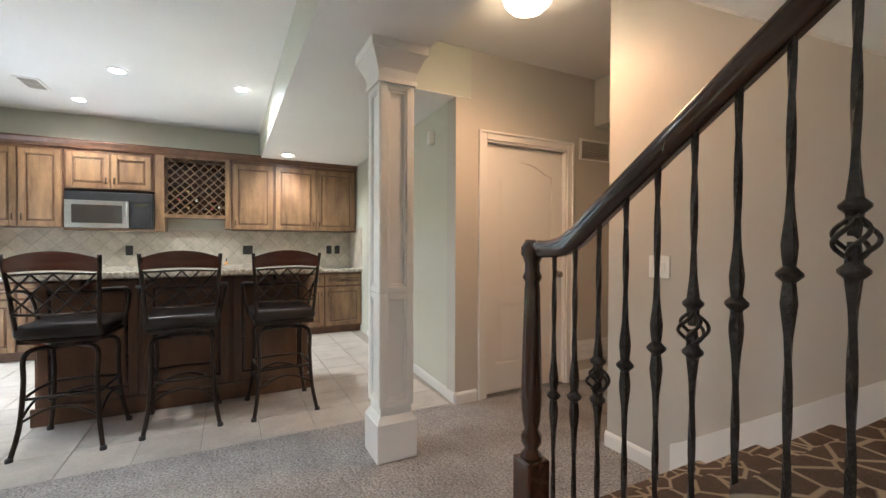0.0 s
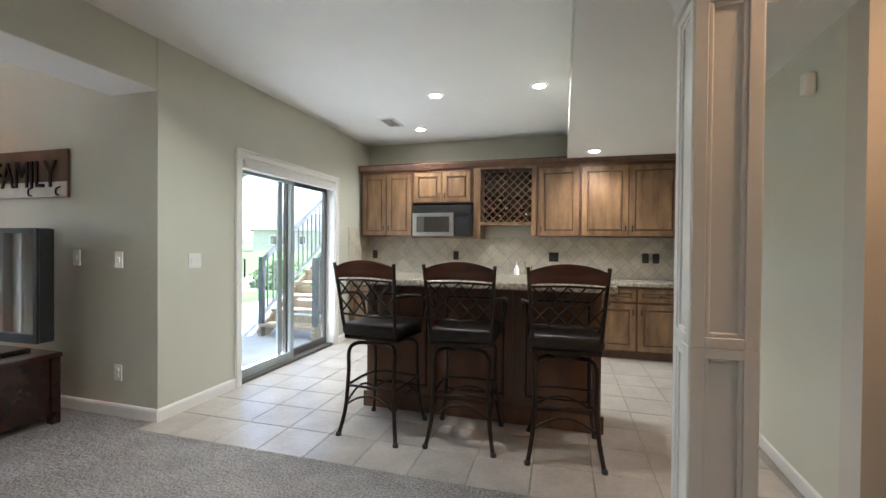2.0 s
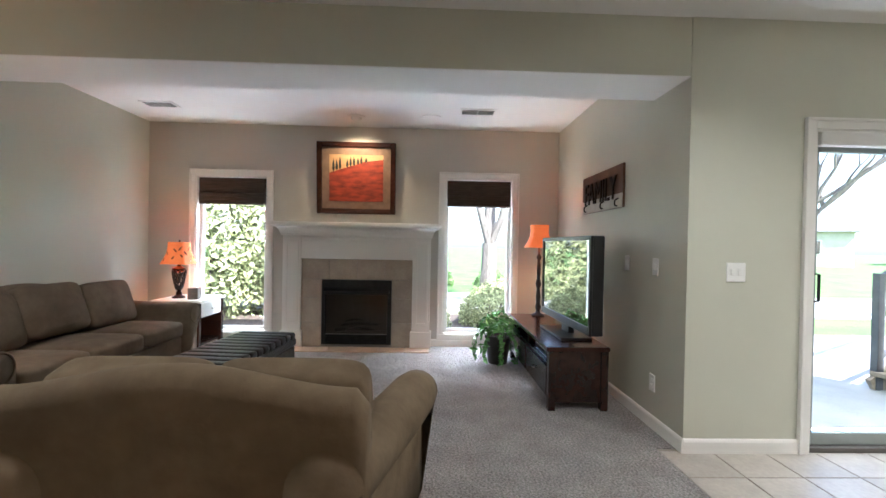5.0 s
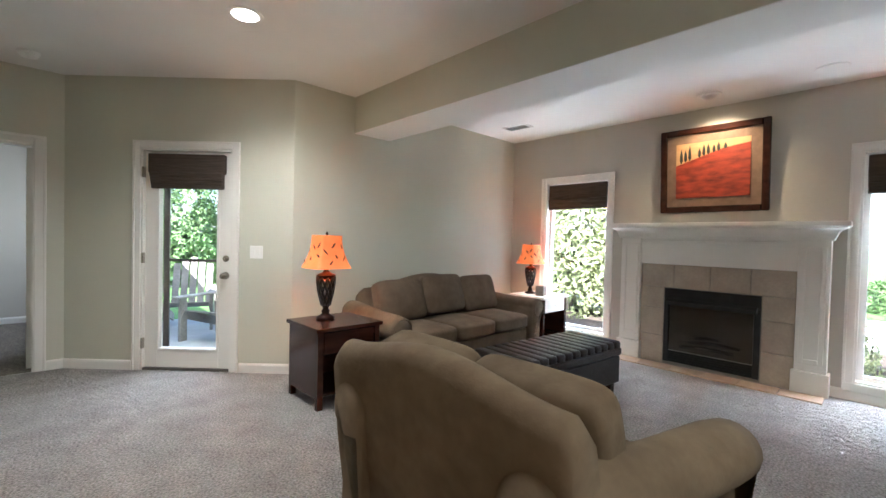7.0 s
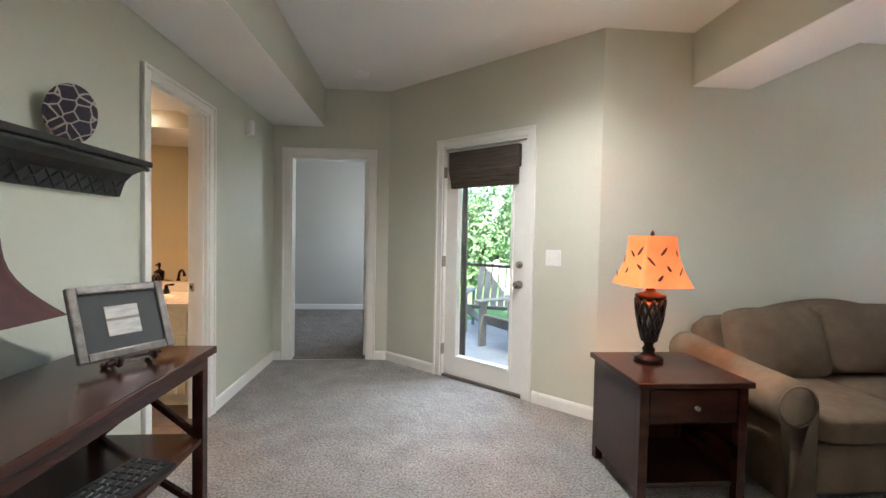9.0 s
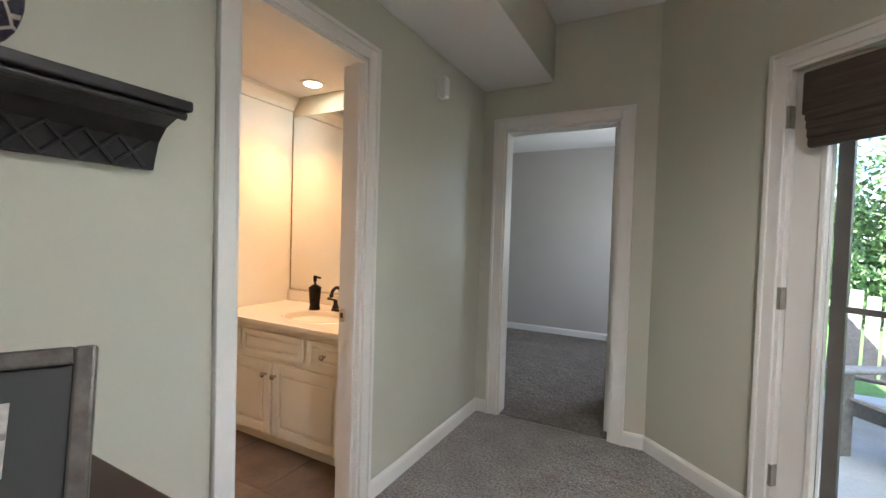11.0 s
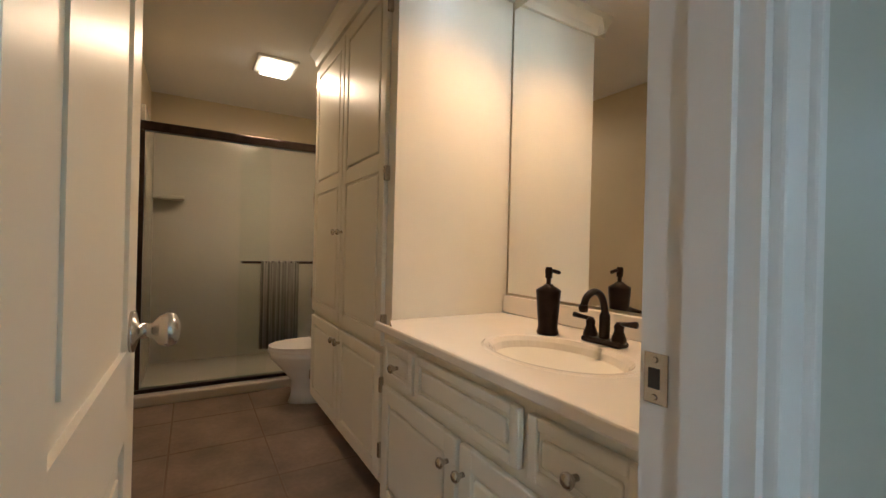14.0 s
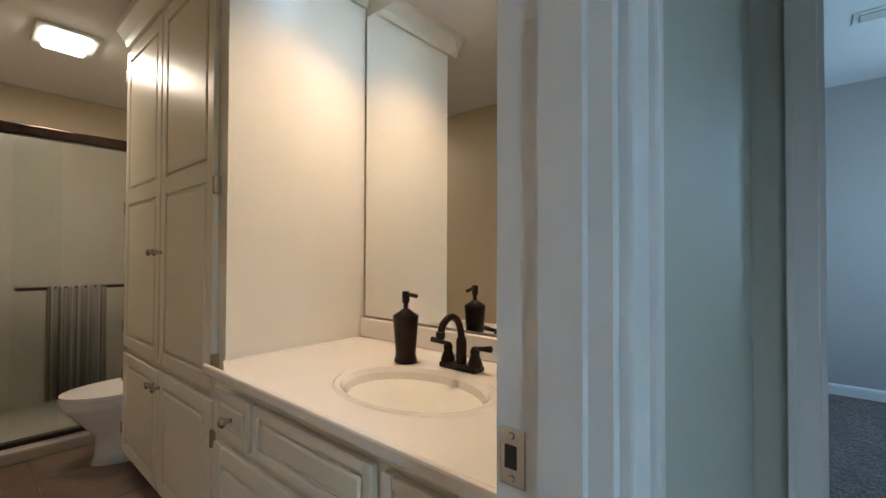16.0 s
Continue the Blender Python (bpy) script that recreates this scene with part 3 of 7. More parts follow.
# ---------------------------------------------------------------- column, stair and hall
col = thing("column", (0.74, 2.77, 0), 0, "white painted square column with recessed panels and a crown capital", "column")
part("plinth", B(-0.12, 0.12, -0.12, 0.12, 0, 0.22, 0.006), WHITE, col)
bm = B(-0.092, 0.092, -0.092, 0.092, 0.22, 2.2)
part("shaft", bm, WHITE, col)
bm = bmesh.new()
bmesh.ops.create_cone(bm, cap_ends=True, segments=4, radius1=0.116 * 1.414, radius2=0.096 * 1.414, depth=0.035, matrix=Matrix.Translation((0, 0, 0.2375)) @ pose(0, 0, 0, 0, 0, 45))
part("base_moulding", bm, WHITE, col)
for k in range(4):
    for z0, z1 in ((0.34, 0.915), (0.985, 2.09)):
        bm = bmesh.new()
        for x0, x1, a, b in ((-0.1, -0.058, z0 - 0.035, z1 + 0.034), (0.058, 0.1, z0 - 0.035, z1 + 0.034), (-0.058, 0.058, z0 - 0.035, z0), (-0.058, 0.058, z1, z1 + 0.034)):
            box(bm, x0, x1, -0.104, -0.091, a, b, 0.002, 1)
        for x0, x1, a, b in ((-0.058, -0.042, z0, z1), (0.042, 0.058, z0, z1), (-0.042, 0.042, z0, z0 + 0.016), (-0.042, 0.042, z1 - 0.016, z1)):
            box(bm, x0, x1, -0.1, -0.091, a, b, 0.004, 2)
        part("panel_frame", moved(bm, pose(0, 0, 0, 0, 0, 90 * k)), WHITE, col)
for r0, r1, z0, z1 in ((0.116, 0.116, 2.125, 2.15), (0.108, 0.118, 2.15, 2.20), (0.118, 0.158, 2.20, 2.29), (0.165, 0.165, 2.29, 2.344)):
    bm = bmesh.new()
    bmesh.ops.create_cone(bm, cap_ends=True, segments=4, radius1=r0 * 1.414, radius2=r1 * 1.414, depth=z1 - z0, matrix=Matrix.Translation((0, 0, (z0 + z1) / 2)) @ pose(0, 0, 0, 0, 0, 45))
    part("capital_moulding", bm, WHITE, col)

stair = thing("staircase", (0, 0, 0), 0, "stair with a dark stone-pattern carpet runner and white skirt", "stairs")
for k in range(9):
    y1, z1 = 1.66 - 0.25 * k, 0.185 * (k + 1)
    part("step", B(0.80 if k < 4 else 1.12, 1.93, y1 - 0.25, y1 + 0.02, z1 - 0.185, z1, 0.012), STAIRCARPET, stair)
    if k:
        part("riser_block", B(0.805 if k < 4 else 1.125, 1.925, y1 - 0.25, y1, 0, z1 - 0.186), WHITE, stair, "white stair side panel")
bm = bmesh.new()
for x in (1.932, 1.948):
    [bm.verts.new((x, y, z)) for y, z in ((1.83, 0.0), (1.83, 0.19), (1.78, 0.22), (-0.6, 1.94), (-0.6, 1.6), (1.5, 0.0))]
bm.verts.ensure_lookup_table()
v = bm.verts
bm.faces.new(v[0:6]), bm.faces.new(v[6:12])
for i in range(6):
    bm.faces.new((v[i], v[(i + 1) % 6], v[6 + (i + 1) % 6], v[6 + i]))
part("skirt_board", bm, WHITE, stair, "white painted skirt board")


def rail_z(y):
    return 1.17 + 0.73 * max(0.0, 1.78 - y) - 0.02 * max(0.0, min(1, (y - 1.5) / 0.3))


rail = thing("stair_railing", (0, 0, 0), 0, "dark walnut handrail on twisted wrought iron balusters", "railing")
RX = 0.847
pts = [(RX, 1.609, 1.2115), (RX, 1.556, 1.2115), (RX, 1.496, 1.214), (RX, 1.444, 1.2265), (RX, 1.384, 1.26)] + [(RX, 1.324 - 0.09 * i, 1.309 + 0.0657 * i) for i in range(10)]
bm = bmesh.new()
prof = [(0.78 * a, 0.78 * b) for a, b in ((-0.024, -0.035), (0.024, -0.035), (0.03, -0.015), (0.034, 0.01), (0.026, 0.03), (0.012, 0.038), (-0.012, 0.038), (-0.026, 0.03), (-0.034, 0.01), (-0.03, -0.015))]
rings = [[bm.verts.new((p[0] + a, p[1] + b * 0.5, p[2] + b)) for a, b in prof] for p in pts]
for a, b in zip(rings, rings[1:]):
    for i in range(10):
        bm.faces.new((a[i], a[(i + 1) % 10], b[(i + 1) % 10], b[i]))
bm.faces.new(rings[0]), bm.faces.new(rings[-1][::-1])
part("handrail", bm, RAILWOOD, rail, smooth=True)
NEWEL = [(0.048, 0.22), (0.046, 0.24), (0.034, 0.255), (0.03, 0.27), (0.046, 0.30), (0.046, 0.33), (0.03, 0.36), (0.04, 0.40), (0.047, 0.5), (0.045, 0.6), (0.034, 1.02), (0.031, 1.05), (0.043, 1.075), (0.033, 1.10), (0.033, 1.14), (0.044, 1.17), (0.05, 1.18), (0.05, 1.215), (0.03, 1.25)]
newel = part("newel_post", lathe([(0.8 * r, 1.231 + 0.75 * (z - 1.231)) for r, z in NEWEL], 24, at=(RX, 1.609, 0)), RAILWOOD, rail, smooth=True)
part("base_block", B(RX - 0.047, RX + 0.047, 1.562, 1.656, 0.185, 0.476, 0.008), RAILWOOD, newel)



def baluster(y, n):
    z0 = 0.185 * (int((1.66 - y) / 0.25) + 1)
    top = 0.73 * (1.324 - y) + 1.283 if y < 1.354 else 1.215 if y < 1.43 else 1.189
    zm = top - 0.457
    b = thing_part("baluster")
    def bars(za, zb):
        bm2 = bmesh.new()
        m = 26
        last = None
        for i in range(m + 1):
            f = i / m
            z = za + (zb - za) * f
            d = min(abs(z - za), abs(z - zb))
            near = min(abs(z - zm), 0.12) / 0.12
            w = 0.0062 + 0.0056 * max(0.0, 1 - abs(near - 0.45) / 0.55)
            tw = 0.0 if near < 1 else (abs(z - zm) - 0.12) * 9
            ring = [bm2.verts.new((RX + w * 1.3 * math.cos(tw + math.pi / 4 + q * math.pi / 2), y + w * 1.3 * math.sin(tw + math.pi / 4 + q * math.pi / 2), z)) for q in range(4)]
            if last:
                for q in range(4):
                    bm2.faces.new((last[q], last[(q + 1) % 4], ring[(q + 1) % 4], ring[q]))
            last = ring
        return bm2
    part("bar", bars(z0, zm - 0.005), IRON, b)
    part("bar", bars(zm + 0.005, top), IRON, b)
    gap = 0.056 if n % 3 == 2 else 0.0
    for s in ((-1, 1) if gap else (0,)):
        part("knuckle", lathe([(0.009, -0.018), (0.013, -0.013), (0.0225, -0.003), (0.0225, 0.003), (0.013, 0.013), (0.009, 0.018)], 14, at=(RX, y, zm + s * gap)), IRON, b, smooth=True)
    if gap:
        for q in range(5):
            part("basket_wire", tube([(RX + 0.0315 * math.sin(math.pi * f) * math.cos(2 * math.pi * q / 5 + 2.6 * f), y + 0.0315 * math.sin(math.pi * f) * math.sin(2 * math.pi * q / 5 + 2.6 * f), zm - 0.041 + 0.082 * f) for f in [i / 14 for i in range(15)]], 0.0042, 6), IRON, b, smooth=True)


def thing_part(name):
    return thing(name, (0, 0, 0), 0, "hammered wrought iron stair baluster with knuckles", "baluster", "stair balusters")


for n in range(10):
    baluster(1.496 - 0.0926 * n, n)


def panel_door(bm, w, h, panels, t=0.035, depth=0.008, arch=0.0):
    """A moulded leaf in x (width), y (face at 0, back at t), z, with sunk panels, the last one arched at its head."""
    box(bm, 0, w, depth, t, 0, h)
    xs = sorted({0.0, w, *[p[0] for p in panels], *[p[1] for p in panels]})
    for a, b in zip(xs, xs[1:]):
        hs = sorted((p[2], p[3]) for p in panels if p[0] <= a + 1e-6 and p[1] >= b - 1e-6)
        z = 0.0
        for h0, h1 in hs + [(h, h)]:
            if h0 > z:
                box(bm, a, b, 0, depth, z, h0)
            z = h1
    for k, (x0, x1, z0, z1) in enumerate(panels):
        rise = arch if k == len(panels) - 1 else 0.0
        n = 20 if rise else 1
        def head(x):
            return z1 - rise + rise * math.sin(math.pi * (x - x0) / (x1 - x0)) ** 1.6 if rise else z1
        def strip(xa, xb, za, zb, ya, yb, low):
            q = [bm.verts.new((x, y, z)) for y in (ya, yb) for x, z in ((xa, low(xa)), (xb, low(xb)), (xb, zb(xb)), (xa, za(xa)))]
            for f in ((0, 1, 2, 3), (7, 6, 5, 4), (0, 4, 5, 1), (1, 5, 6, 2), (2, 6, 7, 3), (3, 7, 4, 0)):
                bm.faces.new([q[i] for i in f])
        if rise:
            for i in range(n):
                xa, xb = x0 + (x1 - x0) * i / n, x0 + (x1 - x0) * (i + 1) / n
                strip(xa, xb, lambda x: z1 + 0.001, lambda x: z1 + 0.001, 0.0, depth, lambda x: head(min(max(x, x0 + 1e-5), x1 - 1e-5)))
        for g, y in ((0.018, 0.005), (0.04, 0.0015)):
            for i in range(n):
                xa, xb = x0 + g + (x1 - x0 - 2 * g) * i / n, x0 + g + (x1 - x0 - 2 * g) * (i + 1) / n
                strip(xa, xb, lambda x: head(x) - g, lambda x: head(x) - g, y, depth + 0.001, lambda x: z0 + g)
    return bm


def knob(parent, m, material=NICKEL, s=1.0, lab="satin nickel round knob"):
    part("knob", moved(lathe([(0.034 * s, 0), (0.034 * s, 0.006 * s), (0.013 * s, 0.012 * s), (0.012 * s, 0.03 * s), (0.024 * s, 0.04 * s), (0.029 * s, 0.052 * s), (0.026 * s, 0.064 * s), (0.012 * s, 0.07 * s)], 18), m), material, parent, lab, True)


cd = thing("closet_door", (1.718, 3.275, 0.015), 0, "closed cream panel door with an arched upper panel", "door")
bm = panel_door(bmesh.new(), 0.804, 2.015, [(0.12, 0.684, 0.24, 0.72), (0.12, 0.684, 0.86, 1.89)], arch=0.10)
part("leaf", bm, WHITE, cd)
# unseen board, added to stop outdoor light leaking under the closet door
structure("closet_backing", B(1.66, 2.58, 3.385, 3.42, -0.05, 2.1), TAUPE, "unseen board added behind the closet door to block light", "wall")
knob(cd, pose(0.74, 0, 0.95, 90))
vent = thing("return_air_grille", (2.87, 3.24, 2.08), 0, "white louvred return air grille on the hall wall", "vent")
part("frame", B(-0.19, 0.19, -0.012, -0.001, -0.095, 0.095, 0.003), WHITE, vent)
for i in range(9):
    part("louvre", moved(B(-0.165, 0.165, -0.016, -0.004, -0.006, 0.006), pose(0, -0.004, -0.07 + 0.0175 * i, 30)), GROUT, vent)
vent2 = thing("floor_return_grille", (2.87, 3.24, 0.27), 0, "white louvred return grille low on the hall wall", "vent")
part("frame", B(-0.2, 0.2, -0.012, -0.001, -0.09, 0.09, 0.003), WHITE, vent2)
for i in range(8):
    part("louvre", moved(B(-0.175, 0.175, -0.016, -0.004, -0.006, 0.006), pose(0, -0.004, -0.06 + 0.0175 * i, 30)), WHITE, vent2)
dome = thing("dome_ceiling_light", (1.48, 2.45, CZ), 0, "lit white glass dome ceiling light", "ceiling light")
part("base", lathe([(0.15, -0.03), (0.16, -0.015), (0.16, -0.001)], 28), NICKEL, dome)
part("glass_dome", lathe([(0.01, -0.125), (0.06, -0.118), (0.105, -0.095), (0.138, -0.06), (0.145, -0.03)], 28), WARMLENS, dome, smooth=True)
lamp("hall_light", "SPOT", (1.48, 2.45, CZ - 0.15), (1.48, 2.45, 0), 10.5, (1.0, 0.53, 0.26), 0.1, spot=172)
chime = thing("sensor_box", (1.452, 3.67, 2.12), 0, "small white plastic sensor box on the wall", "sensor")
part("body", B(-0.055, -0.001, -0.03, 0.03, -0.055, 0.055, 0.012), PLASTIC, chime)


def plate(at, rz, n=1, material=PLASTIC, lab="white wall switch plate", cat="switch", w=0.075, outlet=False):
    t = thing("wall_outlet" if outlet else "light_switch", at, rz, lab, cat)
    W = w + 0.046 * (n - 1)
    part("cover", B(-W / 2, W / 2, -0.008, -0.001, -0.06, 0.06, 0.003), material, t)
    for i in range(n):
        x = (i - (n - 1) / 2) * 0.046
        for z in ((-0.022, 0.022) if outlet else (0.0,)):
            part("socket" if outlet else "toggle", B(x - 0.014, x + 0.014, -0.013, -0.006, z - (0.014 if outlet else 0.02), z + (0.014 if outlet else 0.02), 0.003), material, t)


plate((1.95, 1.91, 1.11), -90, 2)
plate((-2.54, 3.72, 1.14), 90, 2)
plate((-3.33, 3.41, 1.16), 0, 1)
plate((-2.90, 3.41, 1.15), 0, 1)
plate((-2.91, 3.41, 0.32), 0, 1, outlet=True, lab="white plastic wall outlet near the baseboard", cat="outlet")
p = dpt(1.80)
plate((p.x, p.y, 1.13), 180 - 43.9, 2)

# ---------------------------------------------------------------- kitchen
def raised_panel(parent, x0, x1, z0, z1, material, name="door", pull=None, t=0.02, at_y=0.0, pm=STOOLIRON, vertical=True):
    """A framed leaf facing -y with a raised centre panel."""
    bm = bmesh.new()
    f = min(0.058, (x1 - x0) * 0.2, (z1 - z0) * 0.3)
    for a, b, c, d in ((x0, x0 + f, z0, z1), (x1 - f, x1, z0, z1), (x0 + f, x1 - f, z0, z0 + f), (x0 + f, x1 - f, z1 - f, z1)):
        box(bm, a, b, at_y - t, at_y, c, d, 0.003, 1)
    g = f + 0.016
    if x1 - x0 > 2 * g + 0.03 and z1 - z0 > 2 * g + 0.02:
        box(bm, x0 + g, x1 - g, at_y - t * 0.85, at_y - t * 0.1, z0 + g, z1 - g, 0.010, 2)
    box(bm, x0 + 0.001, x1 - 0.001, at_y - 0.004, at_y - 0.0005, z0 + 0.001, z1 - 0.001)
    leaf = part(name, bm, material, parent)
    # darker board that shows in the groove between frame and raised panel
    part("dark_groove", B(x0 + f - 0.002, x1 - f + 0.002, at_y - t * 0.25, at_y - 0.001, z0 + f - 0.002, z1 - f + 0.002), ESPRESSO if material is ALDER_DARK else ALDER_DARK, leaf, "dark groove round the raised panel")
    if pull:
        px, pz = pull
        q = [(px, at_y - t, pz - 0.035), (px, at_y - t - 0.025, pz - 0.028), (px, at_y - t - 0.025, pz + 0.028), (px, at_y - t, pz + 0.035)] if vertical else [(px - 0.035, at_y - t, pz), (px - 0.028, at_y - t - 0.025, pz), (px + 0.028, at_y - t - 0.025, pz), (px + 0.035, at_y - t, pz)]
        part("handle", tube(q, 0.006, 6), pm, leaf, "dark bronze bar pull", True)
    return leaf


UY, UB = 6.46, 6.797
def upper(x0, x1, z0, z1, doors, lab="stained alder upper cabinet with raised panel doors"):
    c = thing("upper_cabinet", (0, 0, 0), 0, lab, "cabinet", "kitchen upper cabinets")
    part("body", B(x0, x1, UY + 0.021, UB, z0, z1), ALDER_DARK, c)
    for a, b, pull in doors:
        raised_panel(c, a, b, z0 + 0.012, z1 - 0.06, ALDER, pull=pull, at_y=UY + 0.02)


upper(-2.49, -1.735, 1.39, 2.30, [(-2.475, -2.12, (-2.15, 1.50)), (-2.105, -1.75, (-2.075, 1.50))])
upper(-1.73, -0.90, 1.83, 2.30, [(-1.71, -1.325, (-1.355, 1.93)), (-1.31, -0.93, (-1.28, 1.93))], "short stained alder cabinet above the microwave")
upper(-0.085, 0.43, 1.39, 2.30, [(-0.06, 0.41, (-0.03, 1.49))])
upper(0.435, 1.545, 1.39, 2.30, [(0.45, 0.97, (0.94, 1.49)), (0.985, 1.515, (1.015, 1.49))])
crown = thing("cabinet_crown", (0, 0, 0), 0, "stained alder crown moulding along the cabinet tops", "moulding")
bm = sweep([(0, 0), (0.02, 0), (0.03, 0.03), (0.055, 0.065), (0.055, 0.085), (-0.3, 0.085), (-0.3, 0)], (-2.53, UY + 0.02, 2.285), (1.565, UY + 0.02, 2.285), (0, -1, 0))
part("crown_moulding", bm, ALDER_DARK, crown)
wine = thing("wine_rack", (0, 0, 0), 0, "dark wood lattice wine rack between the cabinets", "wine rack")
bm = bmesh.new()
for a, b, c, d in ((-0.895, -0.80, 1.36, 2.30), (-0.15, -0.09, 1.40, 2.30)):
    box(bm, a, b, UY + 0.01, UB, c, d, 0.003, 1)
box(bm, -0.80, -0.15, UY + 0.01, UB, 1.535, 1.575), box(bm, -0.80, -0.15, UY + 0.01, UB, 2.255, 2.30)
part("case", bm, ALDER, wine)
part("back_panel", B(-0.80, -0.15, UB - 0.03, UB - 0.01, 1.575, 2.255), ESPRESSO, wine)
x0, x1, z0, z1 = -0.80, -0.15, 1.575, 2.255
for s in (1, -1):
    for i in range(-7, 15):
        xa = x0 + i * 0.104
        xb = xa + s * (z1 - z0)
        lo, hi = 0.0, 1.0
        dx = xb - xa
        t0, t1 = (x0 - xa) / dx, (x1 - xa) / dx
        lo, hi = max(lo, min(t0, t1)), min(hi, max(t0, t1))
        if hi - lo > 0.05:
            part("lattice_slat", bar((xa + dx * lo, UY + 0.06 + 0.012 * s, z0 + (z1 - z0) * lo), (xa + dx * hi, UY + 0.06 + 0.012 * s, z0 + (z1 - z0) * hi), 0.016, 0.012), ALDER, wine)
FOILS = [mat("red_foil", (0.25, 0.02, 0.02), None, 0.35), mat("gold_foil", (0.4, 0.28, 0.1), None, 0.35), mat("pale_foil", (0.6, 0.57, 0.5), None, 0.4), mat("black_foil", (0.03, 0.02, 0.03), None, 0.35)]
BOTTLE = mat("bottle_glass", (0.012, 0.02, 0.012), None, 0.08)
for i, (x, z) in enumerate(((-0.66, 1.76), (-0.56, 1.86), (-0.47, 1.76), (-0.38, 1.66), (-0.28, 1.76), (-0.56, 1.66), (-0.22, 1.68), (-0.72, 1.66), (-0.30, 1.66))):
    w_ = thing("wine_bottle", (x, UY + 0.04, z), 0, "wine bottle lying neck out in the lattice rack", "bottle", "bottles in the wine rack")
    part("neck", moved(lathe([(0.015, 0), (0.0155, 0.07), (0.014, 0.09)], 12), pose(0, 0, 0, -90)), FOILS[i % 4], w_)
    part("glass_body", moved(lathe([(0.014, 0.09), (0.036, 0.14), (0.036, 0.26)], 12), pose(0, 0, 0, -90)), BOTTLE, w_)
mw = thing("microwave", (0, 0, 0), 0, "stainless over-counter microwave with a black top band", "microwave")
part("body", B(-1.715, -0.905, 6.42, UB, 1.39, 1.80, 0.006), BLACK, mw)
part("door", B(-1.71, -1.14, 6.395, 6.42, 1.395, 1.70, 0.005), STEEL, mw, "stainless microwave door")
part("window", B(-1.65, -1.20, 6.391, 6.396, 1.445, 1.65, 0.002), SCREEN, mw)
part("handle", tube([(-1.155, 6.395, 1.43), (-1.155, 6.365, 1.44), (-1.155, 6.365, 1.66), (-1.155, 6.395, 1.67)], 0.009, 8), STEEL, mw, smooth=True)
part("control_panel", B(-1.12, -0.92, 6.396, 6.42, 1.395, 1.70, 0.004), BLACK, mw)
part("keypad", B(-1.09, -0.95, 6.392, 6.397, 1.42, 1.63), BLACK, mw)
part("display", B(-1.09, -0.95, 6.392, 6.397, 1.645, 1.685), SCREEN, mw)
part("vent_band", B(-1.712, -0.908, 6.405, 6.42, 1.71, 1.795, 0.003), BLACK, mw)
part("shelf_board", B(-1.73, -0.86, 6.45, UB, 1.365, 1.388), ALDER, mw)

BASEF = 6.17
def base_unit(x0, x1, drawers=1):
    c = thing("base_cabinet", (0, 0, 0), 0, "stained alder base cabinet with a drawer above doors", "cabinet", "kitchen base cabinets")
    part("body", B(x0, x1, BASEF + 0.021, 6.797, 0.09, 0.83), ALDER_DARK, c)
    part("toe_kick", B(x0, x1, BASEF + 0.08, 6.79, 0.0, 0.09), ALDER_DARK, c)
    n = 2
    w = (x1 - x0) / n
    for i in range(n):
        a, b = x0 + i * w + 0.012, x0 + (i + 1) * w - 0.012
        raised_panel(c, a, b, 0.66, 0.80, ALDER, "drawer", ((a + b) / 2, 0.73), at_y=BASEF + 0.02, vertical=False)
        raised_panel(c, a, b, 0.11, 0.63, ALDER, "door", (b - 0.03 if i == 0 else a + 0.03, 0.54), at_y=BASEF + 0.02)


for a, b in ((-2.53, -1.53), (-1.525, -0.525), (-0.52, 0.52), (0.525, 1.545)):
    base_unit(a, b)
ct = thing("back_worktop", (0, 0, 0), 0, "speckled tan granite worktop along the back wall", "worktop")
part("slab", B(-2.535, 1.55, 6.14, 6.79, 0.832, 0.872, 0.008), GRANITE, ct)
bar_ = thing("bar_cabinet", (0, 0, 0), 0, "dark stained wood panelled breakfast bar", "bar")
part("body", B(-1.26, 0.49, 4.14, 4.55, 0.0, 0.985), ALDER_DARK, bar_)
part("base_board", B(-1.28, 0.51, 4.118, 4.14, 0, 0.12, 0.004), ALDER_DARK, bar_)
for i in range(3):
    x = -1.26 + i * 0.583
    raised_panel(bar_, x + 0.015, x + 0.568, 0.14, 0.96, ALDER_DARK, "panel", at_y=4.139)
top = thing("granite_worktop", (0, 0, 0), 0, "speckled granite bar top with a rounded edge", "worktop")
part("slab", B(-1.30, 0.56, 3.86, 4.62, 0.987, 1.037, 0.015, 3), GRANITE, top)
for x in (-1.0, 0.25):
    part("bracket", B(x - 0.04, x + 0.04, 3.92, 4.118, 0.93, 0.986, 0.02), ALDER_DARK, bar_)
for x, mname, h in ((-0.32, PLASTIC, 0.16), (-0.14, mat("amber_soap", (0.45, 0.2, 0.05), None, 0.15), 0.12)):
    bt = thing("soap_bottle", (x, 6.4, 0.872), 0, "small pump soap bottle beside the sink", "bottle")
    part("body", lathe([(0.03, 0), (0.032, 0.01), (0.032, h * 0.7), (0.014, h * 0.85), (0.012, h)], 14), mname, bt, smooth=True)
    part("pump", tube([(0, 0, h), (0, 0, h + 0.04), (0, -0.04, h + 0.04)], 0.006, 6), BLACK if h < 0.14 else PLASTIC, bt)
fc = thing("bar_faucet", (-0.23, 6.58, 0.872), 0, "small chrome bar sink faucet", "faucet")
part("spout", tube(curve_pts([(0, 0, 0), (0, 0, 0.14), (0, -0.03, 0.19), (0, -0.09, 0.19), (0, -0.11, 0.15)]), 0.009, 8), NICKEL, fc, smooth=True)
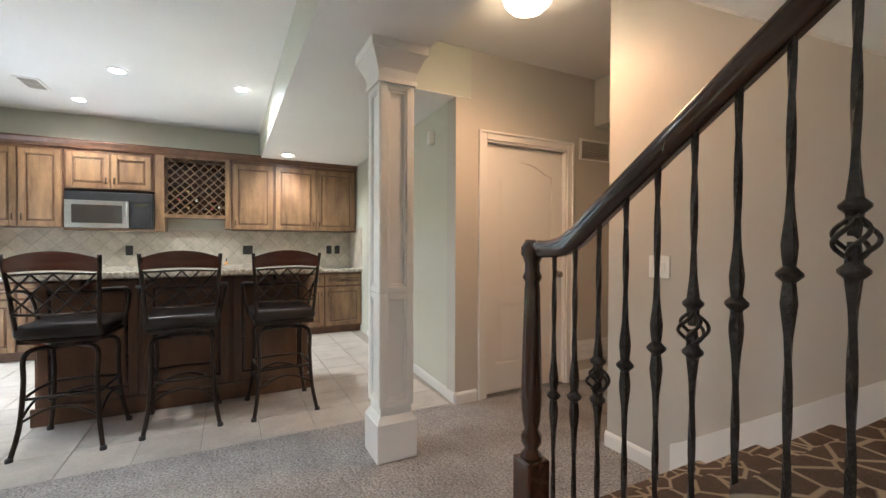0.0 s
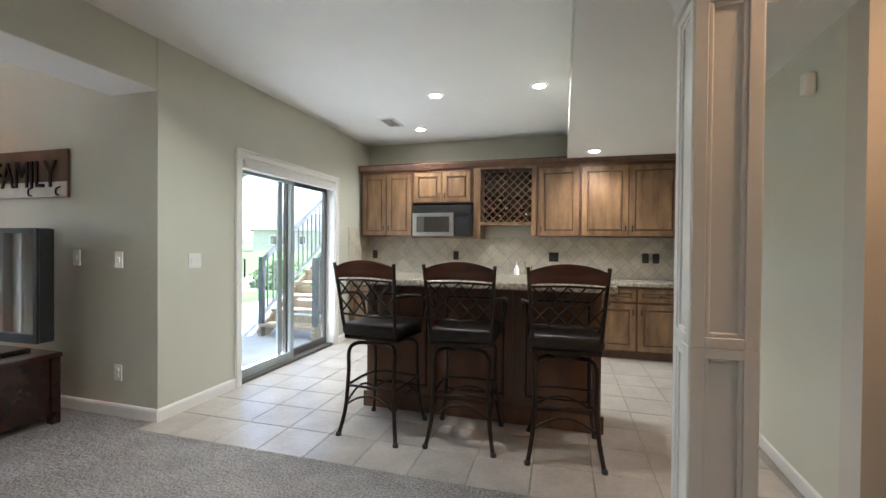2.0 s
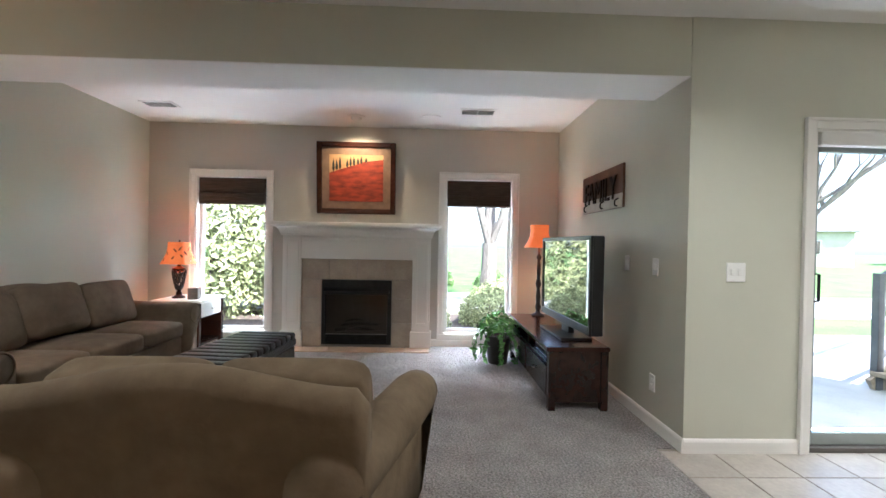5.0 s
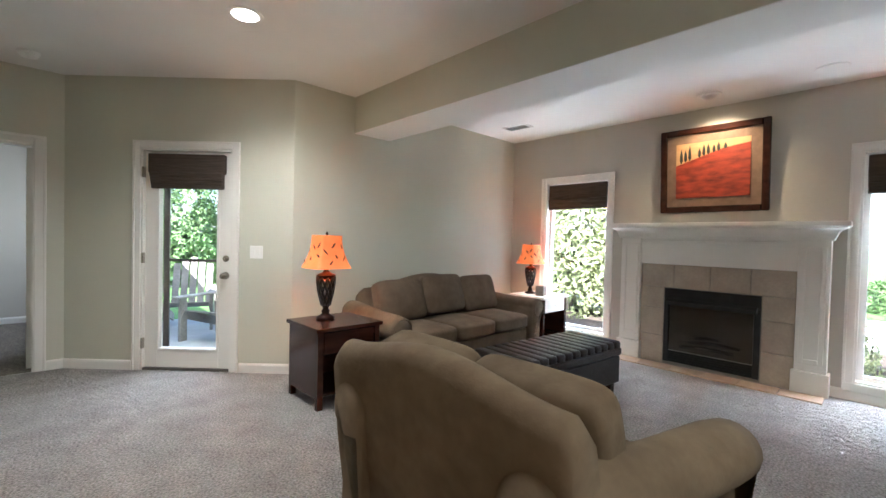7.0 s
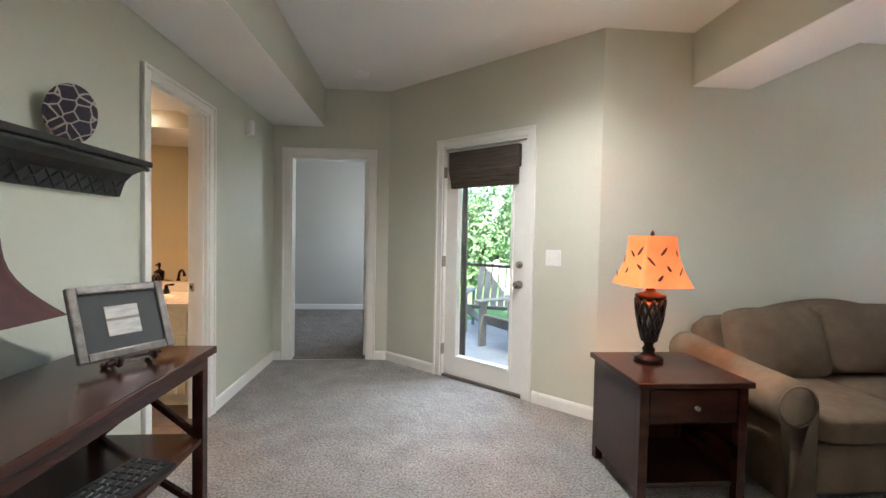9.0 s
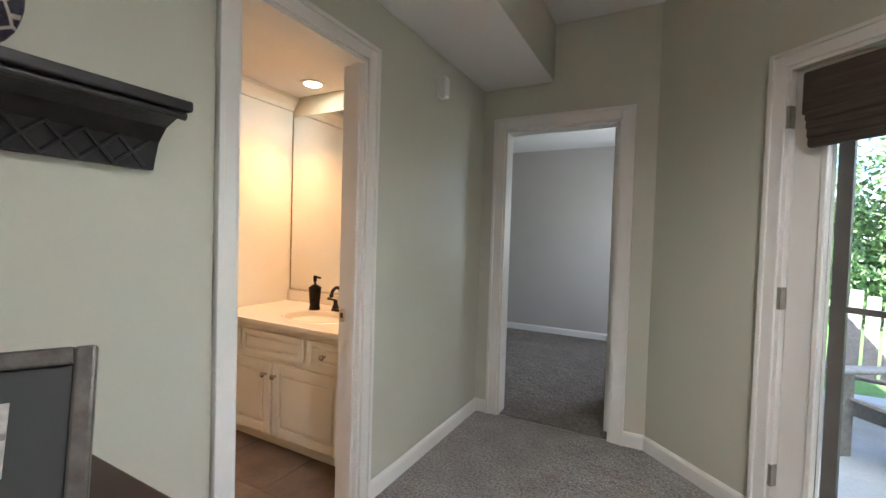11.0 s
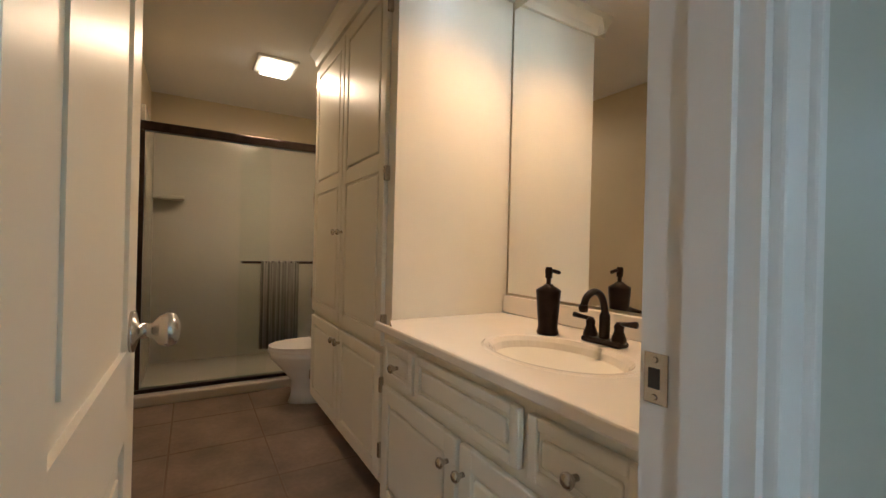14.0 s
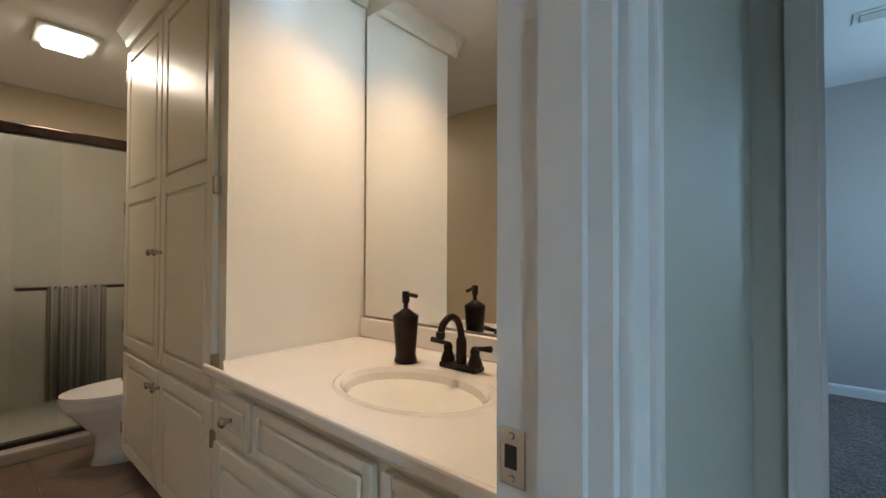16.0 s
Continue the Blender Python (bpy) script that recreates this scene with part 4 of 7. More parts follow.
part("base", lathe([(0.03, 0), (0.03, 0.01), (0.015, 0.02)], 14), NICKEL, fc)
for x, n in ((-2.43, 1), (-1.2, 1), (0.12, 2), (1.22, 1), (1.34, 1)):
    plate((x, 6.788, 1.13), 0, n, BLACK, "black outlet plate on the tiled backsplash", "outlet", outlet=True)


def stool():
    s = thing("bar_stool", (0, 0, 0), 0, "dark bronze iron bar stool with leather seat and lattice back", "stool", "bar stools")
    part("seat", B(-0.215, 0.215, -0.21, 0.22, 0.67, 0.755, 0.035, 4), LEATHER, s, "black leather swivel seat", True)
    part("seat_frame", B(-0.2, 0.2, -0.19, 0.2, 0.645, 0.672, 0.008), STOOLIRON, s)
    part("swivel", lathe([(0.10, 0.60), (0.13, 0.61), (0.13, 0.645)], 20), STOOLIRON, s)
    for x in (-1, 1):
        for y in (-1, 1):
            leg = part("leg", tube(curve_pts([(0.06 * x, 0.06 * y, 0.60), (0.14 * x, 0.13 * y, 0.605), (0.175 * x, 0.165 * y, 0.56), (0.172 * x, 0.175 * y, 0.42), (0.185 * x, 0.19 * y, 0.18), (0.215 * x, 0.225 * y, 0.0)], 6), 0.0135, 8), STOOLIRON, s, smooth=True)
            part("foot", lathe([(0.019, 0), (0.019, 0.018), (0.013, 0.025)], 10, at=(0.215 * x, 0.225 * y, 0)), BLACK, leg)
    for k in range(4):
        m = pose(0, 0, 0, 0, 0, 90 * k)
        part("stretcher", moved(tube(curve_pts([(-0.183, -0.187, 0.2), (-0.09, -0.187, 0.255), (0, -0.187, 0.275), (0.09, -0.187, 0.255), (0.183, -0.187, 0.2)], 5), 0.008, 6), m), STOOLIRON, s, smooth=True)
        part("foot_ring", moved(tube([(-0.175, -0.178, 0.33), (0, -0.185, 0.335), (0.175, -0.178, 0.33)], 0.009, 6), m), STOOLIRON, s, smooth=True)
    for x in (-1, 1):
        part("back_post", tube(curve_pts([(0.19 * x, -0.17, 0.65), (0.195 * x, -0.21, 0.78), (0.205 * x, -0.235, 0.95), (0.22 * x, -0.275, 1.16)], 5), 0.012, 8), STOOLIRON, s, smooth=True)
        part("arm", tube(curve_pts([(0.205 * x, -0.235, 0.95), (0.25 * x, -0.10, 0.945), (0.26 * x, 0.06, 0.92), (0.25 * x, 0.12, 0.85), (0.215 * x, 0.12, 0.68)], 6), 0.011, 8), STOOLIRON, s, smooth=True)
    bm2 = bmesh.new()
    n = 14
    ring = []
    for i in range(n + 1):
        u = -1 + 2 * i / n
        zt, zb = 1.135 + 0.045 * (1 - u * u), 1.06 + 0.012 * (1 - u * u)
        ring.append([bm2.verts.new((0.213 * u, -0.262 - 0.018 * (1 - u * u) + a, z)) for a, z in ((-0.012, zb), (-0.012, zt), (0.012, zt), (0.012, zb))])
    for a, b in zip(ring, ring[1:]):
        for i in range(4):
            bm2.faces.new((a[i], a[(i + 1) % 4], b[(i + 1) % 4], b[i]))
    bm2.faces.new(ring[0]), bm2.faces.new(ring[-1][::-1])
    part("top_rail", bm2, CREST, s, "red-brown wooden crest rail")
    part("lower_rail", tube([(-0.198, -0.22, 0.82), (0, -0.232, 0.815), (0.198, -0.22, 0.82)], 0.008, 6), STOOLIRON, s, smooth=True)
    part("upper_rail", tube([(-0.208, -0.255, 1.045), (0, -0.272, 1.055), (0.208, -0.255, 1.045)], 0.007, 6), STOOLIRON, s, smooth=True)
    for i in range(-1, 5):
        for d in (-1, 1):
            xa = -0.2 + 0.1 * i + (0 if d > 0 else 0)
            xb = xa + d * 0.2
            za, zb = 0.822, 1.05
            lo, hi = 0.0, 1.0
            t0, t1 = (-0.2 - xa) / (xb - xa), (0.2 - xa) / (xb - xa)
            lo, hi = max(lo, min(t0, t1)), min(hi, max(t0, t1))
            if hi - lo > 0.1:
                f = lambda q: (xa + (xb - xa) * q, -0.226 - 0.036 * q, za + (zb - za) * q)
                part("lattice_rod", tube([f(lo), f(hi)], 0.006, 6), STOOLIRON, s)
    return s


st = stool()
st.matrix_world = pose(-0.965, 3.80, 0, 0, 0, -6)
copy_thing(st, pose(-0.385, 3.83, 0, 0, 0, 2))
copy_thing(st, pose(0.245, 3.82, 0, 0, 0, 3))

sl = thing("sliding_door", (0, 0, 0), 0, "bronze and pale aluminium sliding glass patio door", "door")
def leaf(name, x, y0, y1, z0, z1, material, w=0.06):
    p_ = thing_bm = bmesh.new()
    for a, b, c, d in ((y0, y0 + w, z0, z1), (y1 - w, y1, z0, z1), (y0 + w, y1 - w, z0, z0 + w * 1.3), (y0 + w, y1 - w, z1 - w, z1)):
        box(thing_bm, x - 0.02, x + 0.02, a, b, c, d, 0.003, 1)
    lf = part(name, thing_bm, material, sl)
    g = part("pane", B(x - 0.003, x + 0.003, y0 + w, y1 - w, z0 + w * 1.3, z1 - w), GLASS, lf, "clear glass pane")
    g.visible_shadow = False
    return lf


lf = leaf("sliding_leaf", -2.61, 4.23, 5.06, 0.03, 1.98, GREYALU)
part("handle", tube([(-2.59, 4.265, 0.96), (-2.545, 4.265, 0.965), (-2.545, 4.265, 1.135), (-2.59, 4.265, 1.14)], 0.009, 8), BLACK, lf, "black pull handle")
leaf("fixed_leaf", -2.655, 4.98, 5.79, 0.03, 1.98, ALU)
part("screen_stile", B(-2.72, -2.70, 4.93, 5.0, 0.03, 1.98), GREYALU, sl)
part("track", B(-2.69, -2.545, 4.227, 5.803, 0.0, 0.03), ALU, sl)
part("head_track", B(-2.69, -2.575, 4.227, 5.803, 1.98, 2.033), ALU, sl)
blind = thing("rolled_blind", (0, 0, 0), 0, "white cassette blind above the patio door", "blind")
part("cassette", B(-2.57, -2.51, 4.228, 5.802, 1.945, 2.033, 0.01), BLIND, blind)


def can(x, y, z, watts, colour=(1, 0.92, 0.80), r=0.07, aim=None, lens=None, cone=150):
    c = thing("recessed_light", (x, y, z), 0, "lit recessed ceiling light with a white trim ring", "ceiling light", "recessed ceiling lights")
    part("trim_ring", lathe([(r + 0.025, -0.001), (r + 0.024, -0.008), (r, -0.010), (r - 0.004, -0.004), (r - 0.004, -0.001)], 28), WHITE, c)
    part("lens", lathe([(r - 0.006, -0.0085), (0.02, -0.012)], 28), lens or BULB, c)
    lamp("can_lamp", "SPOT", (x, y, z - 0.03), aim or (x, y, 0), watts, colour, 0.06, spot=cone)


can(-0.97, 4.99, CZ, 15, r=0.058)
can(0.01, 4.98, CZ, 15, r=0.058)
can(-1.50, 6.09, CZ, 20, r=0.058)
can(0.56, 6.10, SZ, 15, r=0.06)
can(-1.18, -0.80, CZ, 38, r=0.085)
can(-1.27, 3.10, CZ, 24, r=0.06)


def register(x, y, rz=0, w=0.3, d=0.15, z=None, lab="white ceiling air register with dark slots"):
    g = thing("ceiling_register", (x, y, CZ if z is None else z), rz, lab, "vent", "ceiling registers")
    part("frame", B(-w / 2 - 0.02, w / 2 + 0.02, -d / 2 - 0.02, d / 2 + 0.02, -0.008, -0.001, 0.002, 1), WHITE, g)
    for k in (-1, 1):
        # solid plate; the shade inside the slots is put into its grey colour
        part("shaded_slot", B(k * w / 4 - w / 4 + 0.008, k * w / 4 + w / 4 - 0.008, -d / 2 + 0.01, d / 2 - 0.01, -0.011, -0.0085), GROUT, g)
        for i in range(5):
            part("vane", moved(B(-w / 4 + 0.01, w / 4 - 0.01, -0.006, 0.006, -0.001, 0.001), pose(k * w / 4, -d / 2 + 0.025 + i * (d - 0.05) / 4, -0.014, 40)), WHITE, g)


register(-1.75, 5.72, 90)
register(-4.55, -1.11, 90)
register(-4.51, 2.29, 90, 0.36)

# ---------------------------------------------------------------- windows and patio door
def window(name, y0, y1, z0, z1, shade_z):
    w = thing(name, (-5.33, 0, 0), 0, "tall fixed window with a white frame", "window", "fireplace windows", "structure")
    bm = bmesh.new()
    f = 0.045
    for a, b, c, d in ((y0, y0 + f, z0, z1), (y1 - f, y1, z0, z1), (y0 + f, y1 - f, z0, z0 + f), (y0 + f, y1 - f, z1 - f, z1)):
        box(bm, -0.025, 0.025, a, b, c, d, 0.003, 1)
    part("window_frame", bm, PLASTIC, w)
    g = part("pane", B(-0.003, 0.003, y0 + f, y1 - f, z0 + f, z1 - f), GLASS, w, "clear glass pane")
    g.visible_shadow = False
    s = thing("roman_shade", (-5.262, 0, 0), 0, "folded brown woven roman shade", "shade", "roman shades")
    part("valance", B(-0.02, 0.02, y0 + 0.02, y1 - 0.02, shade_z + 0.14, z1 - 0.018, 0.006), SHADECLOTH, s)
    for i in range(3):
        part("fold", B(-0.03 - 0.004 * i, 0.03 + 0.005 * i, y0 + 0.022, y1 - 0.022, shade_z + 0.045 * i, shade_z + 0.045 * i + 0.05, 0.012, 3), SHADECLOTH, s)


window("window_1", -1.084, -0.236, 0.166, 2.074, 1.73)
window("window_2", 1.986, 2.824, 0.166, 2.104, 1.76)

pd = thing("patio_door", (0, 0, 0), 0, "white patio door with a full glass pane", "door")
pd.matrix_world = DIAG
bm = bmesh.new()
for a, b, c, d in ((0.738, 0.855, 0.02, 2.05), (1.435, 1.552, 0.02, 2.05), (0.855, 1.435, 0.02, 0.185), (0.855, 1.435, 1.93, 2.05)):
    box(bm, a, b, -0.075, -0.03, c, d, 0.003, 1)
part("leaf", bm, WHITE, pd)
bm = bmesh.new()
for a, b, c, d in ((0.85, 0.875, 0.18, 1.935), (1.415, 1.44, 0.18, 1.935), (0.875, 1.415, 0.18, 0.205), (0.875, 1.415, 1.91, 1.935)):
    box(bm, a, b, -0.08, -0.02, c, d, 0.004, 1)
part("glazing_bead", bm, WHITE, pd)
g = part("pane", B(0.875, 1.415, -0.055, -0.049, 0.205, 1.91), GLASS, pd, "clear glass pane")
g.visible_shadow = False
part("screen_bar", B(0.875, 1.415, -0.10, -0.085, 1.02, 1.045), ALU, pd)
part("screen_stile", B(0.875, 0.93, -0.10, -0.085, 0.205, 1.91), ALU, pd)
part("threshold", B(0.738, 1.552, -0.13, 0.0, 0.0, 0.02), ALU, pd)
knob(pd, pose(1.50, -0.03, 0.90, -90))
part("deadbolt", moved(lathe([(0.03, 0), (0.03, 0.008), (0.012, 0.014), (0.012, 0.03)], 16), pose(1.50, -0.03, 1.06, -90)), NICKEL, pd)
for z in (0.25, 1.05, 1.85):
    part("hinge", B(0.722, 0.74, -0.03, 0.006, z - 0.05, z + 0.05, 0.003), NICKEL, pd)
sh = thing("door_roman_shade", (0, 0, 0), 0, "folded brown woven roman shade on the patio door", "shade")
sh.matrix_world = DIAG
part("valance", B(0.79, 1.50, -0.028, 0.02, 1.84, 2.02, 0.008), SHADECLOTH, sh)
for i in range(4):
    part("fold", B(0.81, 1.485, -0.025, 0.012 + 0.008 * i, 1.70 + 0.035 * i, 1.745 + 0.035 * i, 0.012, 3), SHADECLOTH, sh)

# ---------------------------------------------------------------- fireplace
fp = thing("fireplace", (-5.24, 0.91, 0), 90, "gas fireplace with a white mantel and taupe tile surround", "fireplace")
# local: x along the wall (+y of the world), y out is negative
for s in (-1, 1):
    leg = part("pilaster", B(s * 0.79 - 0.11, s * 0.79 + 0.11, -0.12, -0.001, 0.2, 1.36, 0.004), WHITE, fp)
    part("plinth", B(s * 0.79 - 0.13, s * 0.79 + 0.13, -0.145, -0.001, 0, 0.2, 0.006), WHITE, leg)
    bm = bmesh.new()
    for a, b, c, d in ((-0.085, -0.05, 0.27, 1.3), (0.05, 0.085, 0.27, 1.3), (-0.05, 0.05, 0.27, 0.31), (-0.05, 0.05, 1.26, 1.3)):
        box(bm, s * 0.79 + a, s * 0.79 + b, -0.132, -0.119, c, d, 0.003, 1)
    part("panel_frame", bm, WHITE, leg)
part("frieze", B(-0.68, 0.68, -0.11, -0.001, 1.08, 1.36, 0.003), WHITE, fp)
part("frieze_moulding", B(-0.66, 0.66, -0.125, -0.109, 1.31, 1.345, 0.006), WHITE, fp)
bm = bmesh.new()
rings = [[bm.verts.new(q) for q in ((-0.9 - o, -0.001, z), (-0.9 - o, -0.12 - o, z), (0.9 + o, -0.12 - o, z), (0.9 + o, -0.001, z))] for o, z in ((0.012, 1.36), (0.02, 1.365), (0.022, 1.385), (0.03, 1.395), (0.036, 1.42), (0.055, 1.448), (0.085, 1.465), (0.10, 1.468), (0.10, 1.48))]
for a, b in zip(rings, rings[1:]):
    for i in range(4):
        bm.faces.new((a[i], a[(i + 1) % 4], b[(i + 1) % 4], b[i]))
bm.faces.new(rings[0]), bm.faces.new(rings[-1][::-1])
part("crown", bm, WHITE, fp)
part("mantel_shelf", B(-1.02, 1.02, -0.25, -0.001, 1.48, 1.525, 0.008), WHITE, fp)
part("surround_backing", B(-0.68, 0.68, -0.075, -0.001, 0, 1.08), GROUT, fp)
for a, b, c, d in [(-0.68, -0.43, z, min(z + 0.3, 0.83)) for z in (0.0, 0.3, 0.6)] + [(0.43, 0.68, z, min(z + 0.3, 0.83)) for z in (0.0, 0.3, 0.6)] + [(-0.68 + 0.34 * i, -0.34 + 0.34 * i, 0.83, 1.08) for i in range(4)]:
    part("tile", B(a + 0.003, b - 0.003, -0.09, -0.07, c + 0.003, d - 0.003, 0.003, 1), FIRETILE, fp)
part("firebox_frame", B(-0.425, 0.425, -0.10, -0.075, 0.70, 0.825, 0.004), FIREBOX, fp)
for x in (-1, 1):
    part("firebox_jamb", B(x * 0.40 - 0.025, x * 0.40 + 0.025, -0.10, -0.075, 0.03, 0.70, 0.003), FIREBOX, fp)
part("hood_lip", sweep([(0.0, 0), (0.03, -0.01), (0.05, 0.03), (0.0, 0.06)], (-0.40, -0.10, 0.66), (0.40, -0.10, 0.66), (0, -1, 0)), FIREBOX, fp)
part("fire_back", B(-0.375, 0.375, -0.0745, -0.072, 0.16, 0.70), FIREBOX, fp)
for i in range(5):
    part("lower_louvre", moved(B(-0.375, 0.375, -0.012, 0.012, -0.004, 0.004), pose(0, -0.095, 0.045 + 0.024 * i, 35)), FIREBOX, fp)
for i, (x0, x1, z, r) in enumerate(((-0.26, 0.22, 0.21, 0.035), (-0.18, 0.27, 0.27, 0.03), (-0.12, 0.1, 0.32, 0.026))):
    part("log", tube(curve_pts([(x0, -0.09, z), ((x0 + x1) / 2, -0.10, z + 0.025), (x1, -0.088, z + 0.01)], 5), r * 0.5, 8), LOG, fp, smooth=True)
part("glass_front", B(-0.375, 0.375, -0.118, -0.114, 0.17, 0.66), FIREGLASS, fp)
hearth = thing("hearth", (-5.24, 0.91, 0), 90, "flush warm brown tile hearth", "hearth")
for i in range(6):
    part("tile", B(-0.90 + 0.3 * i + 0.003, -0.6 + 0.3 * i - 0.003, -0.36, -0.148, -0.01, 0.012, 0.003, 1), HEARTHTILE, hearth)
pic = thing("framed_painting", (-5.24, 0.875, 2.08), 90, "framed painting of a red field with cypress trees", "painting")
pic.matrix_world = pose(-5.205, 0.875, 2.08, 0, 0, 90) @ pose(0, 0, 0, 4)
W_, H_ = 0.485, 0.44
for a, b, c, d in ((-W_, -W_ + 0.065, -H_, H_), (W_ - 0.065, W_, -H_, H_), (-W_ + 0.065, W_ - 0.065, -H_, -H_ + 0.065), (-W_ + 0.065, W_ - 0.065, H_ - 0.065, H_)):
    part("frame_side", B(a, b, -0.045, -0.002, c, d, 0.012, 2), CHERRY, pic)
part("mat_board", B(-W_ + 0.06, W_ - 0.06, -0.022, -0.003, -H_ + 0.06, H_ - 0.06), mat("bronze_mat", (0.20, 0.125, 0.08), (0.27, 0.17, 0.11), 0.5, scale=20), pic)
part("sky_paint", B(-0.33, 0.33, -0.026, -0.021, 0.05, 0.285), mat("painted_sky", (0.50, 0.25, 0.10), (0.60, 0.38, 0.18), 0.6, scale=6, stretch=(1, 1, 4)), pic)
bm = bmesh.new()
for y in (-0.029, -0.021):
    [bm.verts.new((x, y, z)) for x, z in ((-0.33, -0.285), (0.33, -0.285), (0.33, 0.23), (0.1, 0.20), (-0.1, 0.135), (-0.33, 0.06))]
bm.verts.ensure_lookup_table()
v = bm.verts
bm.faces.new(v[0:6]), bm.faces.new(v[6:12])
for i in range(6):
    bm.faces.new((v[i], v[(i + 1) % 6], v[6 + (i + 1) % 6], v[6 + i]))
part("red_field", bm, mat("painted_red_field", (0.14, 0.018, 0.008), (0.48, 0.06, 0.02), 0.55, scale=7, bump=0.3, bscale=50, stretch=(1, 1, 3)), pic)
for x, h in ((-0.28, 0.15), (-0.24, 0.13), (-0.20, 0.16), (-0.11, 0.10), (-0.07, 0.12), (-0.03, 0.11), (0.02, 0.08), (0.06, 0.09), (0.12, 0.06)):
    z = 0.075 + max(0, (x + 0.3)) * 0.28
    part("cypress", moved(lathe([(0.002, 0), (0.016, h * 0.2), (0.013, h * 0.6), (0.001, h)], 8), pose(x, -0.029, z) @ Matrix.Diagonal((1, 0.15, 1, 1))), mat("painted_cypress", (0.02, 0.025, 0.02)) if x < -0.27 else bpy.data.materials["painted_cypress"], pic)
ps = thing("picture_spotlight", (-4.81, 0.93, CZ), 0, "lit recessed eyeball spotlight over the painting", "ceiling light")
part("trim_ring", lathe([(0.10, -0.001), (0.098, -0.012), (0.07, -0.014)], 24), WHITE, ps)
part("eyeball", moved(lathe([(0.065, 0.02), (0.066, -0.015), (0.05, -0.04), (0.045, -0.04)], 20), pose(0, 0, 0, 0, 25)), WHITE, ps, smooth=True)
part("lens", moved(lathe([(0.042, -0.041), (0.01, -0.043)], 20), pose(0, 0, 0, 0, 25)), WARMLENS, ps)
lamp("painting_lamp", "SPOT", (-4.84, 0.93, CZ - 0.06), (-5.3, 0.9, 1.9), 9, (1.0, 0.72, 0.42), 0.04, spot=110)
spk = thing("ceiling_speaker", (-4.76, 1.79, CZ), 0, "round flush ceiling speaker grille", "speaker")
part("grille", lathe([(0.11, -0.001), (0.11, -0.006), (0.095, -0.008), (0.02, -0.009)], 28), CEIL, spk)
smk = thing("smoke_detector", (-0.14, -2.70, CZ), 0, "white round smoke detector on the ceiling", "detector")
part("base", lathe([(0.07, -0.001), (0.07, -0.02)], 24), PLASTIC, smk)
part("cover", lathe([(0.06, -0.02), (0.055, -0.04), (0.02, -0.045)], 24), PLASTIC, smk, smooth=True)
sir = thing("wall_sensor", (0.77, -2.46, 2.14), 0, "white plastic alarm sensor on the wall", "sensor")
part("bracket", B(-0.02, -0.001, -0.025, 0.025, -0.06, 0.06, 0.004), PLASTIC, sir)
part("body", B(-0.06, -0.018, -0.03, 0.03, -0.055, 0.065, 0.012), PLASTIC, sir)

# ---------------------------------------------------------------- seating
def pillow(w, d, h, puff=0.25, n=12, bev=0.4):
    """A stuffed cushion, w by d by h, about its own middle."""
    bm = bmesh.new()
    bmesh.ops.create_cube(bm, size=2.0)
    bmesh.ops.subdivide_edges(bm, edges=bm.edges, cuts=n, use_grid_fill=True)
    for v in bm.verts:
        x, y, z = v.co
        q = lambda a, e: math.copysign(abs(a) ** e, a)
        k = 7.0
        nrm = (abs(x) ** k + abs(y) ** k + abs(z) ** k) ** (1 / k)
        x, y, z = x / nrm, y / nrm, z / nrm
        f = (1 - puff) + puff * (1 - x * x * 0.9) * (1 - y * y * 0.9)
        wob = 0.03 * noise.noise(Vector((x * 1.7 + w * 9, y * 1.7, z + h * 7)))
        v.co = (x * w / 2, y * d / 2, z * h / 2 * (f + wob))
    return bm


def arch_back(L, zt, hump, t0, t1, n=28, z0=0.06, lean=0.10):
    """A camel back: length along x, base thickness t0, top thickness t1, leaning to +y."""
    bm = bmesh.new()
    prof_n = 7
    rings = []
    for i in range(n + 1):
        u = -1 + 2 * i / n
        top_ = zt + hump * 0.5 * (1 + math.cos(math.pi * min(1, abs(u) * 1.05)))
        edge = min(1.0, (1 - abs(u)) / 0.05)
        top_ -= 0.05 * (1 - edge) ** 2
        pr = [(-t0 / 2, z0), (-t0 / 2 + lean * 0.5, (z0 + top_) / 2), (-t1 / 2 + lean, top_ - t1 / 2)]
        pr += [(lean - t1 / 2 * math.cos(math.pi * k / 6), top_ - t1 / 2 + t1 / 2 * math.sin(math.pi * k / 6)) for k in range(1, 6)]
        pr += [(t1 / 2 + lean, top_ - t1 / 2), (t0 / 2 + lean * 0.5, (z0 + top_) / 2), (t0 / 2, z0)]
        rings.append([bm.verts.new((u * L / 2, y, z)) for y, z in pr])
    m = len(rings[0])
    for a, b in zip(rings, rings[1:]):
        for i in range(m):
            bm.faces.new((a[i], a[(i + 1) % m], b[(i + 1) % m], b[i]))
    bm.faces.new(rings[0]), bm.faces.new(rings[-1][::-1])
    return bm


